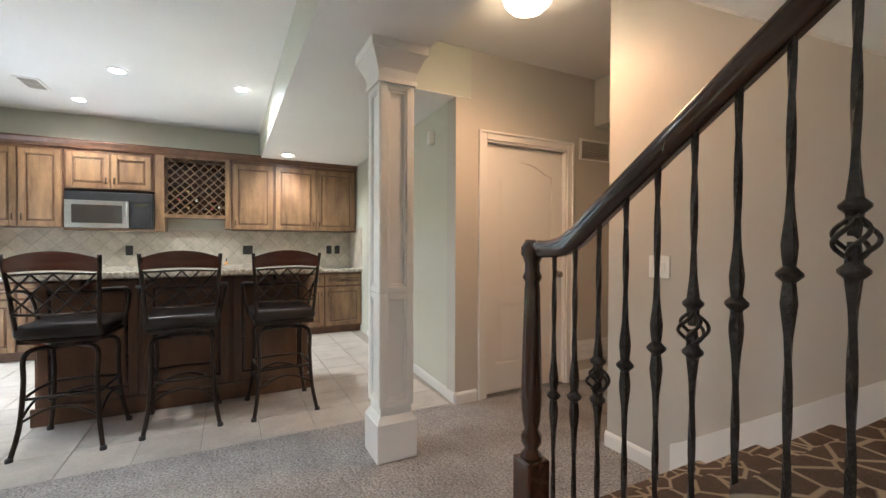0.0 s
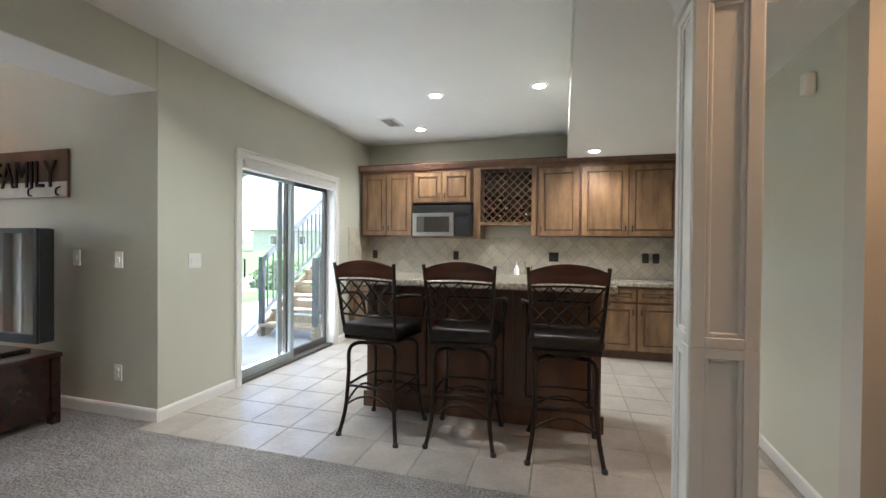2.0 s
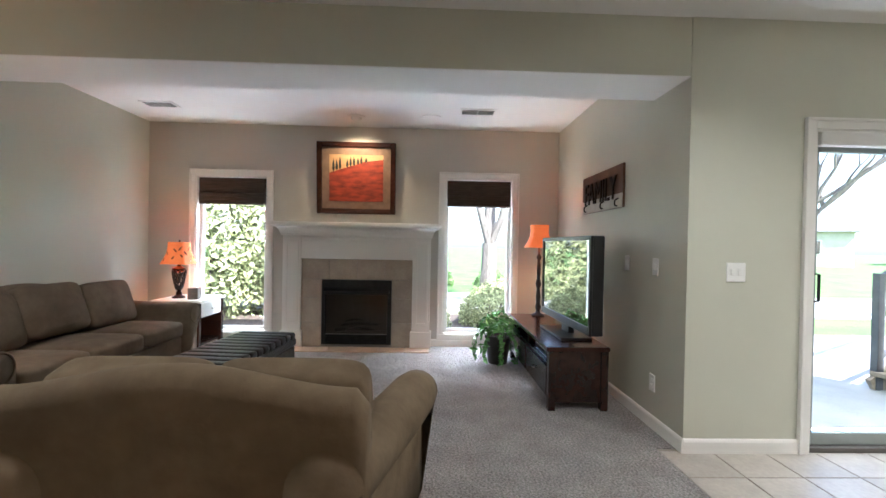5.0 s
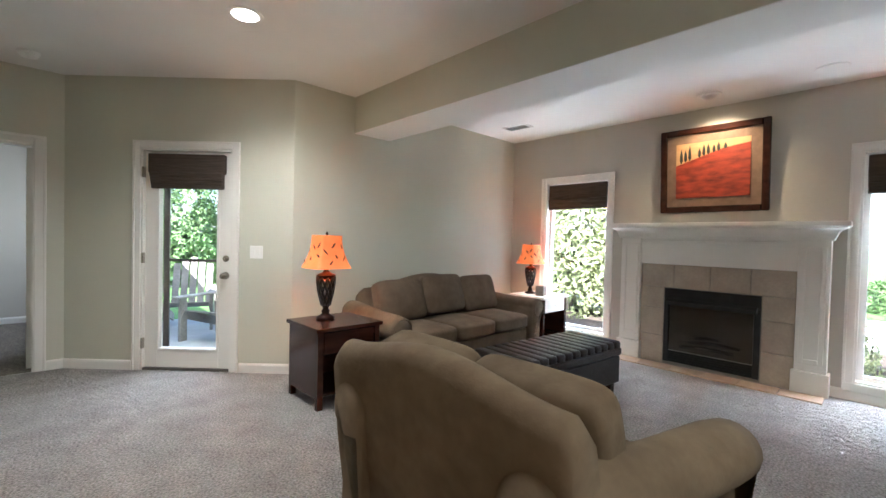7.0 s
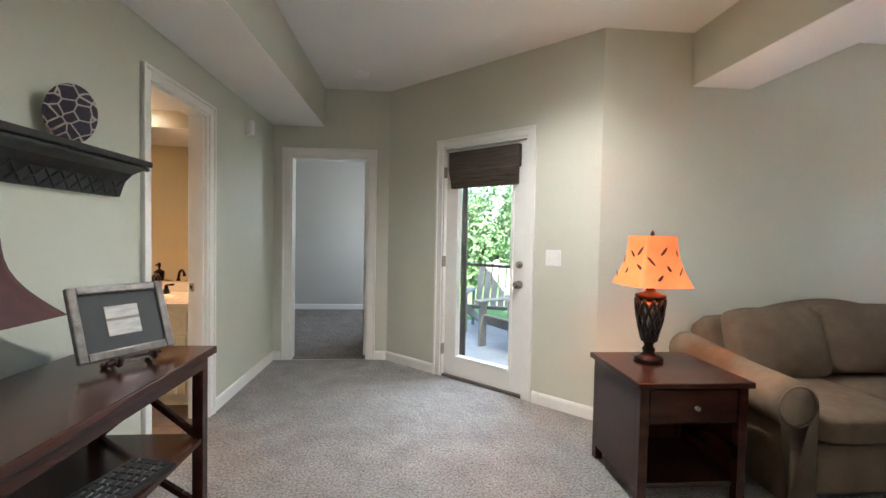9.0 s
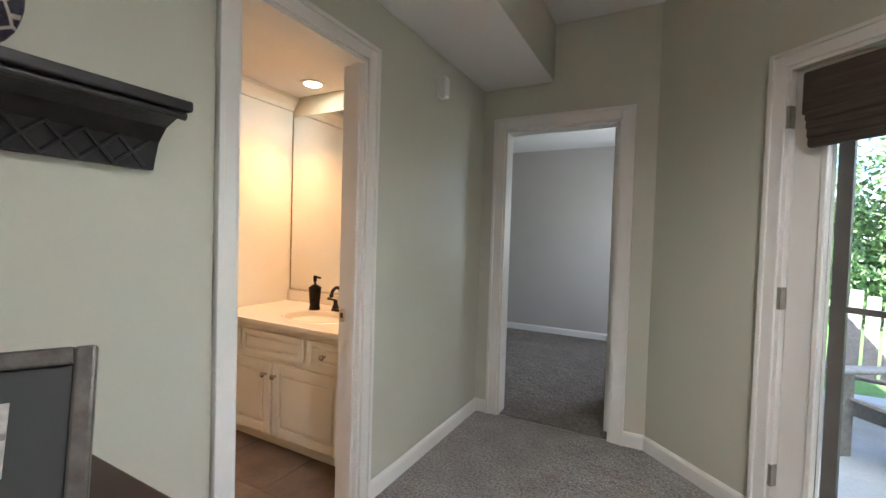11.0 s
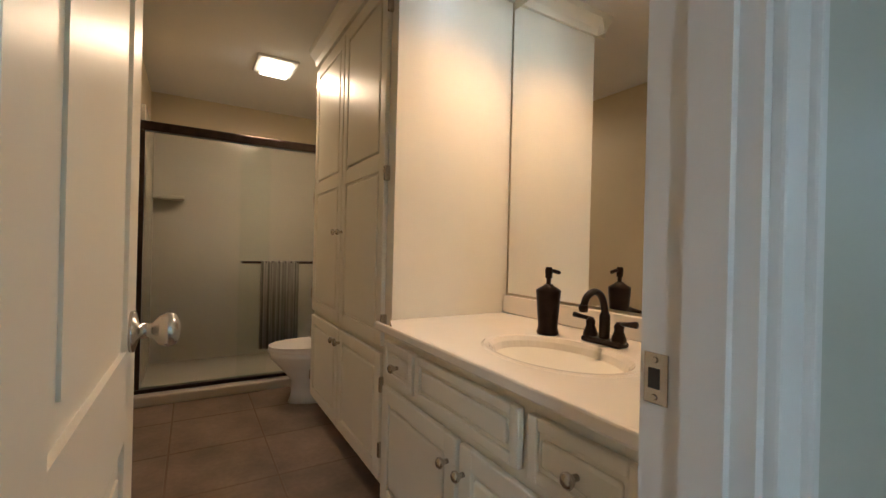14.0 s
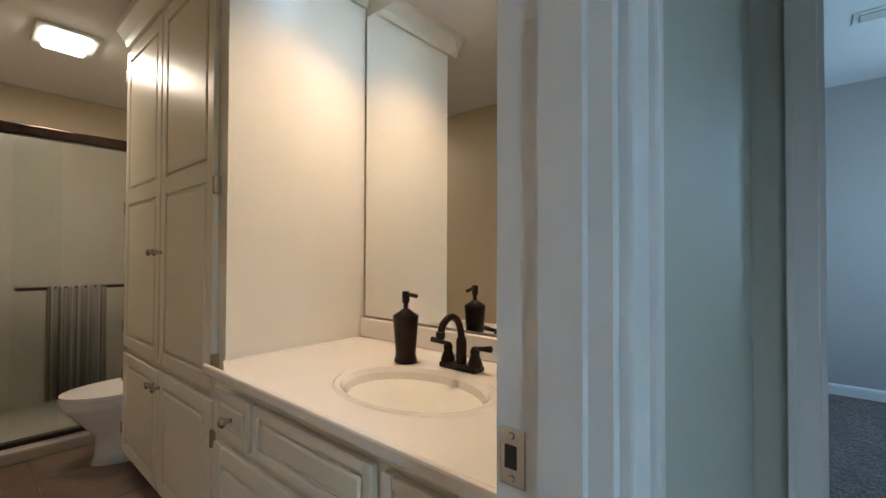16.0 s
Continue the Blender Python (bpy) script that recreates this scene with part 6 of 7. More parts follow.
bm = lathe([(0.085, -0.01), (0.10, -0.004), (0.10, 0.004), (0.085, 0.01)], 28)
part("slab", moved(bm, pose(0, 0, 0.115, 0, 78, -30) @ Matrix.Diagonal((1.12, 0.85, 1, 1))), AG, ag)
part("stand", B(-0.03, 0.03, -0.05, 0.05, 0, 0.012, 0.004), BLACKWOOD, ag)

# ---------------------------------------------------------------- bathroom
bd = thing("bathroom_door", (0.895, -1.2205, 0.012), -0.7, "white panel bathroom door standing open", "door")
part("leaf", panel_door(bmesh.new(), 0.60, 2.02, [(0.10, 0.50, 0.24, 0.72), (0.10, 0.50, 0.86, 1.89)], t=0.034, arch=0.08), BATHWHITE, bd)
knob(bd, pose(0.54, 0.0, 0.885, 90))
for z in (0.25, 1.058, 1.83):
    poly = [(0.041, -0.048), (0.041, 0.048)] + [(0.018 - 0.011 * math.sin(math.pi / 2 * k / 5), 0.037 + 0.011 * math.cos(math.pi / 2 * k / 5)) for k in range(6)] + [(0.018 - 0.011 * math.cos(math.pi / 2 * k / 5), -0.037 - 0.011 * math.sin(math.pi / 2 * k / 5)) for k in range(6)]
    hg = part("hinge", moved(slab(poly, 0.0, 0.0025), Matrix(((0, 0, -1, -0.0005), (1, 0, 0, 0), (0, 1, 0, z), (0, 0, 0, 1)))), NICKEL, bd, "satin nickel butt hinge")
    for k in range(5):
        part("knuckle", lathe([(0.0062, -0.0088), (0.0066, -0.0075), (0.0066, 0.0075), (0.0062, 0.0088)], 14, at=(-0.004, 0.042, z - 0.0384 + 0.0192 * k)), NICKEL, hg, smooth=True)
    part("jamb_leaf", B(-0.04, -0.004, 0.0462, 0.0482, z - 0.048, z + 0.048, 0.0008, 1), NICKEL, hg)
    for y, q in ((0.026, 0.036), (0.017, 0.0), (0.026, -0.036)):
        sc = part("screw", moved(lathe([(0.0048, 0), (0.0042, 0.0012), (0.001, 0.0015)], 12), pose(-0.003, y, z + q, 0, -90)), NICKEL, hg)
structure("hinge_door_stop", B(0.79, 0.835, -1.184, -1.172, 0, 2.044), WHITE, "white door stop on the hinge jamb", "trim")
stk = thing("strike_plate", (0.868, -1.7835, 0.90), 0, "satin nickel strike plate on the door jamb", "strike plate")
part("plate", B(-0.014, 0.016, 0.0, 0.002, -0.03, 0.03, 0.0008), NICKEL, stk)
# solid black block; the shade in the latch hole is put in as colour
part("latch_hole_shade", B(-0.004, 0.010, 0.0015, 0.0028, -0.012, 0.012), BLACK, stk)
for z in (-0.022, 0.022):
    part("screw", moved(lathe([(0.004, 0), (0.003, 0.002)], 8), pose(0.002, 0.002, z, -90)), NICKEL, stk)
jamb = structure("door_stop", B(0.79, 0.835, -1.784, -1.772, 0, 2.044), WHITE, "white door stop on the jamb", "trim")

va = thing("vanity_cabinet", (0, 0, 0), 0, "white painted bathroom vanity with raised panel doors", "vanity")
VF = -1.955
part("body", B(0.90, 2.075, -2.55, VF - 0.001, 0.09, 0.735), BATHWHITE, va)
part("toe_kick", B(0.90, 2.075, -2.55, VF - 0.07, 0.0, 0.09), BATHWHITE, va)


def facing(parent, x0, x1, z0, z1, name, pulls=()):
    """A raised panel leaf that faces +y at the vanity's front."""
    bm = bmesh.new()
    f = 0.055 if z1 - z0 > 0.2 else 0.028
    box(bm, x0 + 0.002, x1 - 0.002, 0, 0.010, z0 + 0.002, z1 - 0.002)
    fields = [(z0 + f, 1.36), (1.43, z1 - f)] if z1 - z0 > 1 else [(z0 + f, z1 - f)]
    box(bm, x0, x0 + f, 0, 0.02, z0, z1, 0.004, 2)
    box(bm, x1 - f, x1, 0, 0.02, z0, z1, 0.004, 2)
    for a, b in zip([z0] + [q[1] for q in fields], [q[0] for q in fields] + [z1]):
        box(bm, x0 + f, x1 - f, 0, 0.0198, a, b, 0.004, 2)
    lf = part(name, moved(bm, pose(0, VF, 0)), BATHWHITE, parent)
    for a, b in fields:
        part("raised_panel", moved(B(x0 + f + 0.012, x1 - f - 0.012, 0.008, 0.0195, a + 0.012, b - 0.012, 0.009, 3), pose(0, VF, 0)), BATHWHITE, lf)
    for px, pz in pulls:
        part("knob", moved(lathe([(0.007, 0), (0.007, 0.012), (0.015, 0.022), (0.016, 0.028), (0.010, 0.034)], 14), pose(px, VF + 0.024, pz, -90)), NICKEL, lf, "satin nickel knob", True)
    return lf


facing(va, 1.80, 2.04, 0.56, 0.70, "drawer", [(1.90, 0.63)])
facing(va, 1.28, 1.78, 0.56, 0.70, "false_drawer")
facing(va, 0.98, 1.25, 0.56, 0.70, "drawer", [(1.11, 0.63)])
facing(va, 1.53, 2.04, 0.11, 0.53, "door", [(1.56, 0.46)])
facing(va, 0.99, 1.51, 0.11, 0.53, "door", [(1.48, 0.46)])
vt = thing("washbasin", (0, 0, 0), 0, "cream cultured marble vanity top with an oval basin", "vanity top")
bm = bmesh.new()
SX, SY, SA, SB = 1.42, -2.19, 0.215, 0.155
N = 40
outer, rim = [], []
for i in range(N):
    a = 2 * math.pi * i / N
    c, s = math.cos(a), math.sin(a)
    k = min((0.655 if c > 0 else 0.52) / max(abs(c), 1e-6), (0.265 if s > 0 else 0.36) / max(abs(s), 1e-6))
    outer.append((SX + c * k, SY + s * k))
levels = [bm.verts.new((x, y, 0.765)) for x, y in outer]
prev = levels
skirt = [bm.verts.new((x, y, 0.737)) for x, y in outer]
for i in range(N):
    bm.faces.new((skirt[i], skirt[(i + 1) % N], levels[(i + 1) % N], levels[i]))
for fr, z in ((1.16, 0.765), (1.12, 0.769), (1.04, 0.768), (0.98, 0.755), (0.88, 0.70), (0.7, 0.655), (0.4, 0.635), (0.1, 0.63)):
    ring = [bm.verts.new((SX + SA * fr * math.cos(2 * math.pi * i / N), SY + SB * fr * math.sin(2 * math.pi * i / N), z)) for i in range(N)]
    for i in range(N):
        bm.faces.new((prev[i], prev[(i + 1) % N], ring[(i + 1) % N], ring[i]))
    prev = ring
bm.faces.new(prev)
part("basin_top", bm, MARBLE, vt)
part("front_edge", B(0.895, 2.078, -1.93, -1.915, 0.735, 0.767, 0.006), MARBLE, vt)
part("backsplash", B(0.895, 2.078, -2.555, -2.535, 0.766, 0.845, 0.005), MARBLE, vt)
part("drain", lathe([(0.022, 0.6315), (0.02, 0.636)], 16, at=(SX, SY, 0)), NICKEL, vt)
mi = thing("wall_mirror", (0, 0, 0), 0, "large frameless wall mirror above the vanity", "mirror")
part("glass", B(0.90, 2.06, -2.555, -2.549, 0.855, 2.14), MIRROR, mi)
ft = thing("basin_faucet", (1.43, -2.41, 0.765), 0, "oil-rubbed bronze two-handle basin faucet", "faucet")
part("base_plate", B(-0.085, 0.085, -0.03, 0.03, 0, 0.022, 0.009, 3), BRONZE, ft)
part("spout", tube(curve_pts([(0, 0, 0.02), (0, 0, 0.12), (0, 0.02, 0.175), (0, 0.06, 0.195), (0, 0.10, 0.175), (0, 0.115, 0.14)], 6), [0.02] * 6 + [0.013] * 24 + [0.013], 10), BRONZE, ft, smooth=True)
part("spout_tip", lathe([(0.014, 0), (0.017, 0.01), (0.016, 0.025)], 12, at=(0, 0.115, 0.125)), BRONZE, ft)
for s in (-1, 1):
    h = part("handle", lathe([(0.026, 0.015), (0.027, 0.03), (0.016, 0.06), (0.018, 0.075), (0.01, 0.09)], 16, at=(s * 0.062, 0, 0)), BRONZE, ft, smooth=True)
    part("lever", tube([(s * 0.062, 0, 0.085), (s * 0.10, 0.005, 0.088), (s * 0.135, 0.008, 0.092)], [0.008, 0.009, 0.012], 8), BRONZE, h, smooth=True)
ft.scale = (0.84, 0.84, 0.84)
sp = thing("soap_dispenser", (1.62, -2.36, 0.766), 0, "bronze pump soap dispenser on the vanity", "soap dispenser")
part("bottle", lathe([(0.036, 0), (0.038, 0.006), (0.034, 0.02), (0.033, 0.03), (0.042, 0.145), (0.042, 0.15), (0.018, 0.165), (0.014, 0.17)], 20), BRONZE, sp, smooth=True)
part("pump", tube([(0, 0, 0.165), (0, 0, 0.215)], 0.008, 8), BRONZE, sp)
part("nozzle", tube([(0, 0.005, 0.212), (0, -0.02, 0.215), (0, -0.05, 0.208)], 0.007, 8), BRONZE, sp)
part("pump_head", lathe([(0.012, 0.19), (0.013, 0.22), (0.01, 0.228)], 12), BRONZE, sp)
tw = thing("linen_tower", (0, 0, 0), 0, "tall white linen cabinet with raised panel doors", "cabinet")
VF = -1.985
part("body", B(2.08, 3.27, -2.555, VF - 0.001, 0.09, 2.185), BATHWHITE, tw)
part("toe_kick", B(2.085, 3.27, -2.55, VF - 0.07, 0.0, 0.09), BATHWHITE, tw)
def tower_door(x0, x1, z0, z1, pulls, hx):
    lf = facing(tw, x0, x1, z0, z1, "door", pulls)
    for z in ((z0 + 0.12, z1 - 0.12) if z1 - z0 < 1 else (z0 + 0.1, (z0 + z1) / 2 - 0.05, z1 - 0.12)):
        part("hinge", B(hx - 0.008, hx + 0.008, VF, VF + 0.024, z - 0.03, z + 0.03, 0.003, 1), NICKEL, lf)
    return lf


for z0, z1, kz in ((0.12, 0.62, 0.56), (0.65, 2.14, 1.12)):
    tower_door(2.145, 2.69, z0, z1, [(2.66, kz)], 2.132)
    tower_door(2.705, 3.255, z0, z1, [(2.735, kz)], 3.262)
bm = sweep([(0, 0), (0.015, 0), (0.025, 0.03), (0.06, 0.07), (0.065, 0.098), (-0.02, 0.098)], (2.02, VF, 2.186), (3.30, VF, 2.186), (0, 1, 0))
sweep([(0, 0), (0.015, 0), (0.025, 0.03), (0.06, 0.07), (0.065, 0.098), (-0.02, 0.098)], (2.08, -2.555, 2.186), (2.08, VF + 0.06, 2.186), (-1, 0, 0), bm)
part("crown", bm, BATHWHITE, tw)
to = thing("toilet", (3.50, -2.50, 0), 0, "white porcelain toilet with a closed lid", "toilet")
bm = bmesh.new()
rings = []
for w, f0, f1, z in ((0.11, 0.2, 0.62, 0.0), (0.10, 0.2, 0.60, 0.06), (0.10, 0.2, 0.60, 0.16), (0.14, 0.18, 0.68, 0.27), (0.18, 0.16, 0.735, 0.34), (0.185, 0.15, 0.74, 0.375)):
    rings.append([bm.verts.new((w * math.sin(2 * math.pi * k / 28), (f0 + f1) / 2 + (f1 - f0) / 2 * math.cos(2 * math.pi * k / 28), z)) for k in range(28)])
for a, b in zip(rings, rings[1:]):
    for k in range(28):
        bm.faces.new((a[k], a[(k + 1) % 28], b[(k + 1) % 28], b[k]))
bm.faces.new(rings[0]), bm.faces.new(rings[-1])
part("bowl", bm, PORCELAIN, to, smooth=True)
for nm, z, s_ in (("seat", 0.378, 1.0), ("lid", 0.40, 0.99)):
    poly = [(0.19 * s_ * math.sin(2 * math.pi * k / 32), 0.44 + 0.31 * s_ * math.cos(2 * math.pi * k / 32)) for k in range(32)]
    part(nm, slab(poly, z, z + 0.02), PORCELAIN, to)
part("tank", B(-0.22, 0.22, 0.01, 0.2, 0.36, 0.70, 0.02), PORCELAIN, to)
part("tank_lid", B(-0.23, 0.23, 0.005, 0.21, 0.70, 0.735, 0.01), PORCELAIN, to)
to.scale = (1, 1, 0.92)
shw = thing("shower_enclosure", (0, 0, 0), 0, "sliding glass shower enclosure with a black frame", "shower")
part("curb", B(3.80, 3.95, -2.555, -1.002, 0, 0.07, 0.012), PLASTER, shw)
part("head_rail", B(3.86, 3.93, -2.555, -1.002, 1.765, 1.825, 0.008), BRONZE, shw, "black bronze head rail")
part("bottom_track", B(3.865, 3.925, -2.555, -1.002, 0.07, 0.095, 0.004), BRONZE, shw)
for y0, y1 in ((-1.04, -1.004), (-2.555, -2.52)):
    part("side_jamb", B(3.87, 3.92, y0, y1, 0.095, 1.765, 0.004), BRONZE, shw)
for x, y0, y1 in ((3.908, -1.80, -1.04), (3.882, -2.52, -1.60)):
    g = part("glass_panel", B(x - 0.003, x + 0.003, y0, y1, 0.095, 1.765), SHOWERGLASS, shw, "clear greenish shower glass")
    g.visible_shadow = False
part("towel_bar", tube([(3.875, -1.62, 0.92), (3.83, -1.62, 0.92), (3.83, -2.2, 0.92), (3.875, -2.2, 0.92)], 0.009, 8), BRONZE, shw)
part("back_panel", B(4.74, 4.775, -2.555, -1.002, 0.05, 1.95), PLASTER, shw, "cream shower surround")
part("side_panel", B(3.96, 4.74, -2.556, -2.53, 0.05, 1.95), PLASTER, shw)
part("side_panel", B(3.96, 4.74, -1.03, -1.003, 0.05, 1.95), PLASTER, shw)
part("pan", B(3.95, 4.74, -2.53, -1.03, 0.0, 0.05), PLASTER, shw)
part("soap_ledge", B(4.62, 4.74, -1.25, -1.03, 1.40, 1.43, 0.01), PLASTER, shw)
part("valve_plate", moved(lathe([(0.075, 0), (0.07, 0.01), (0.03, 0.02), (0.028, 0.06)], 20), pose(4.35, -2.53, 1.05, -90)), NICKEL, shw)
part("shower_arm", tube(curve_pts([(4.35, -2.53, 1.88), (4.35, -2.44, 1.92), (4.35, -2.36, 1.86)], 5), 0.01, 8), NICKEL, shw, smooth=True)
part("shower_head", moved(lathe([(0.015, 0), (0.035, 0.05)], 14), pose(4.35, -2.36, 1.87, 150)), NICKEL, shw)
tl = thing("hand_towel", (3.83, -1.87, 0.92), 0, "grey striped towel hanging on the shower bar", "towel")
bm = bmesh.new()
cols = []
for i in range(31):
    u = i / 30
    y = -0.13 + 0.26 * u
    dx = 0.007 * math.sin(u * 38)
    cols.append([bm.verts.new(p_) for p_ in ((0.016 + dx, y, -0.45), (0.014 + dx, y, 0.0), (0, y, 0.014), (-0.014 + dx, y, 0.0), (-0.018 + dx, y * 1.04, -0.62), (-0.011 + dx, y * 1.04, -0.62), (-0.008 + dx, y, 0.0), (0, y, 0.009), (0.009 + dx, y, 0.0), (0.010 + dx, y, -0.45))])
for a, b in zip(cols, cols[1:]):
    for i in range(10):
        bm.faces.new((a[i], a[(i + 1) % 10], b[(i + 1) % 10], b[i]))
bm.faces.new(cols[0]), bm.faces.new(cols[-1][::-1])
part("cloth", bm, TOWEL, tl, smooth=True)
can(1.70, -2.38, 2.285, 15, (1.0, 0.50, 0.215), r=0.06, aim=(1.45, -2.0, 0), cone=125)
fl = thing("bath_fan_light", (3.66, -1.78, 2.285), 0, "lit square ceiling fan light with a prismatic lens", "ceiling light")
part("housing", B(-0.15, 0.15, -0.13, 0.13, -0.02, -0.001, 0.006), PLASTIC, fl)
part("lens", B(-0.11, 0.11, -0.09, 0.09, -0.05, -0.02, 0.012), WARMLENS, fl)
lamp("fan_lamp", "AREA", (3.66, -1.78, 2.225), (3.66, -1.78, 0), 3.4, (1.0, 0.56, 0.27), 0.2)
register(2.9, -1.25, 0, 0.25, 0.1, 2.285, "white bathroom ceiling exhaust grille")

# ---------------------------------------------------------------- bedroom
bdd = thing("bedroom_door", (-0.152, -3.265, 0.012), 91, "white panel bedroom door swung open", "door")
bm = panel_door(bmesh.new(), 0.74, 2.02, [(0.12, 0.62, 0.24, 0.72), (0.12, 0.62, 0.86, 1.89)], arch=0.10)
part("leaf", moved(bm, pose(0, 0, 0, 0, 0, 180)), WHITE, bdd)
for z in (0.25, 1.03, 1.83):
    part("hinge", B(-0.012, 0.012, 0.0, 0.02, z - 0.05, z + 0.05, 0.003, 1), NICKEL, bdd)
register(0.25, -4.8, 0, 0.28, 0.12, 2.5, "white bedroom ceiling register")
bo = thing("wall_outlet", (-0.20, -6.05, 0.32), 180, "white wall outlet above the bedroom baseboard", "outlet")
part("cover", B(-0.037, 0.037, -0.008, -0.001, -0.06, 0.06, 0.003), PLASTIC, bo)

# ---------------------------------------------------------------- outdoors
structure("ground", B(-300, 300, -300, 300, -0.4, -0.11), GRASS, "green lawn reaching the horizon")
structure("patio_slab", B(-6.5, -2.72, 3.58, 16, -0.105, -0.06), CONCRETE, "pale concrete patio", "pavement")
structure("porch_slab", slab([(-2.1, -1.85), (-0.62, -3.3), (-0.62, -5.5), (-3.9, -5.5), (-3.9, -1.85)], -0.105, -0.06), CONCRETE, "pale concrete porch", "pavement")
structure("mulch_bed", B(-8.2, -5.45, -2.2, 3.5, -0.105, -0.08), ASPHALT_MULCH, "dark mulch planting bed", "ground")
structure("garden_path", B(-12, -8.4, -12, 18, -0.105, -0.085), CONCRETE, "pale path beyond the bed", "pavement")


def shrub(name, at, rx, ry, rz, n, size, material, seed, lab):
    s = thing(name, at, 0, lab, "shrub")
    def place(r):
        v = Vector((r.gauss(0, 1), r.gauss(0, 1), r.gauss(0, 1))).normalized()
        v.z = abs(v.z) * 1.0 if r.random() < 0.85 else v.z * 0.3
        lump = 1 + 0.28 * noise.noise(v * 2.3 + Vector((seed, 0, 0))) + 0.12 * noise.noise(v * 6 + Vector((0, seed, 0)))
        d = lump * (0.72 + 0.3 * r.random() ** 0.5)
        return Vector((v.x * rx * d, v.y * ry * d, max(0.02, 0.1 * rz + v.z * rz * d))), v
    leaves("crown", leaf_cloud(n, place, size, seed), material, s)
    r = random.Random(seed)
    for k in range(5):
        a = k * 1.26
        part("stem", tube([(0.05 * math.cos(a), 0.05 * math.sin(a), -0.04), (rx * 0.3 * math.cos(a), ry * 0.3 * math.sin(a), rz * 0.4), (rx * 0.55 * math.cos(a), ry * 0.55 * math.sin(a), rz * 0.75)], [0.02, 0.014, 0.006], 6), BARK, s)
    return s


shrub("round_shrub", (-7.2, 3.0, -0.08), 0.66, 0.66, 0.66, 8000, 0.03, LEAF_PALE, 11, "clipped round green shrub in the mulch bed")
shrub("round_shrub", (-6.6, 1.65, -0.08), 0.45, 0.45, 0.6, 4500, 0.03, LEAF_PALE, 12, "small round green shrub in the mulch bed")
for i in range(6):
    shrub("hedge_shrub", (-8.0 - 0.5 * (i % 2), -4.2 + 0.95 * i, -0.11), 1.0, 0.9, 2.7, 6000, 0.06, LEAF_PALE, 20 + i, "tall pale green hedge shrub")
for i in range(7):
    shrub("hedge_shrub", (-4.6 + 1.15 * i - 3, -11.0 - 0.4 * (i % 2), -0.11), 1.1, 1.0, 2.9, 5000, 0.07, LEAF, 40 + i, "tall dense green hedge shrub beyond the lawn")
for i in range(5):
    shrub("low_shrub", (-13 - i % 2, 0.5 + 1.6 * i, -0.11), 0.5, 0.5, 0.6, 1600, 0.05, LEAF, 60 + i, "low green shrub beyond the path")
shrub("patio_shrub", (-8.2, 12.4, -0.11), 0.9, 0.9, 0.75, 3500, 0.05, LEAF, 71, "low green shrub beyond the patio")


def bare_tree(at, h, seed, lab):
    t = thing("bare_tree", at, 0, lab, "tree")
    r = random.Random(seed)
    bm = bmesh.new()
    def grow(p, d, length, rad, depth):
        q = p + d * length * 0.5 + Vector((r.uniform(-1, 1), r.uniform(-1, 1), 0)) * length * 0.05
        e = p + d * length
        tube([p, q, e], [rad, rad * 0.85, rad * 0.65], 6, bm)
        if depth:
            for _ in range(3 if depth > 2 else 2):
                nd = (d + Vector((r.uniform(-1, 1), r.uniform(-1, 1), r.uniform(-0.1, 0.7))) * 0.75).normalized()
                grow(e, nd, length * r.uniform(0.6, 0.8), rad * 0.6, depth - 1)
    tube([(0, 0, -0.05), (0.03, 0, h * 0.12), (0, 0.02, h * 0.24)], [h * 0.036, h * 0.03, h * 0.027], 10, bm)
    for _ in range(4):
        grow(Vector((0, 0.02, h * 0.23)), Vector((r.uniform(-0.6, 0.6), r.uniform(-0.6, 0.6), 1)).normalized(), h * 0.22, h * 0.016, 4)
    part("trunk", bm, BARK, t)
    return t


bare_tree((-9.6, 3.15, -0.11), 6.0, 5, "bare spring tree with spreading grey limbs")
bare_tree((-17, 1.0, -0.11), 7.0, 6, "bare spring tree with spreading grey limbs")
bare_tree((-14, 14.0, -0.11), 7.0, 7, "bare spring tree with spreading grey limbs")
ds = thing("deck_stairs", (-3.5, 6.15, -0.06), 0, "tan timber deck stairs with grey metal railing", "stairs")
for k in range(13):
    y, z = 0.28 * k, 0.18 * (k + 1)
    part("tread", B(-0.46, 0.46, y, y + 0.31, z - 0.045, z, 0.006, 1), DECKWOOD, ds)
    part("riser", B(-0.44, 0.44, y + 0.29, y + 0.31, z, z + 0.10), DECKWOOD, ds)
for x in (-0.44, 0.44):
    part("stringer", bar((x, 0.02, 0.0), (x, 3.7, 2.38), 0.05, 0.22), DECKWOOD, ds)
    part("rail_top", bar((x, 0.05, 1.08), (x, 3.65, 3.40), 0.05, 0.05), RAILGREY, ds)
    part("rail_bottom", bar((x, 0.05, 0.30), (x, 3.65, 2.62), 0.04, 0.04), RAILGREY, ds)
    part("post", B(x - 0.035, x + 0.035, 0.02, 0.09, 0.0 if x < 0 else 0.18, 1.14, 0.004), RAILGREY, ds)
    for i in range(28):
        y = 0.18 + 0.125 * i
        part("picket", B(x - 0.01, x + 0.01, y - 0.01, y + 0.01, 0.29 + (y - 0.05) * 0.644, 1.07 + (y - 0.05) * 0.644), RAILGREY, ds)


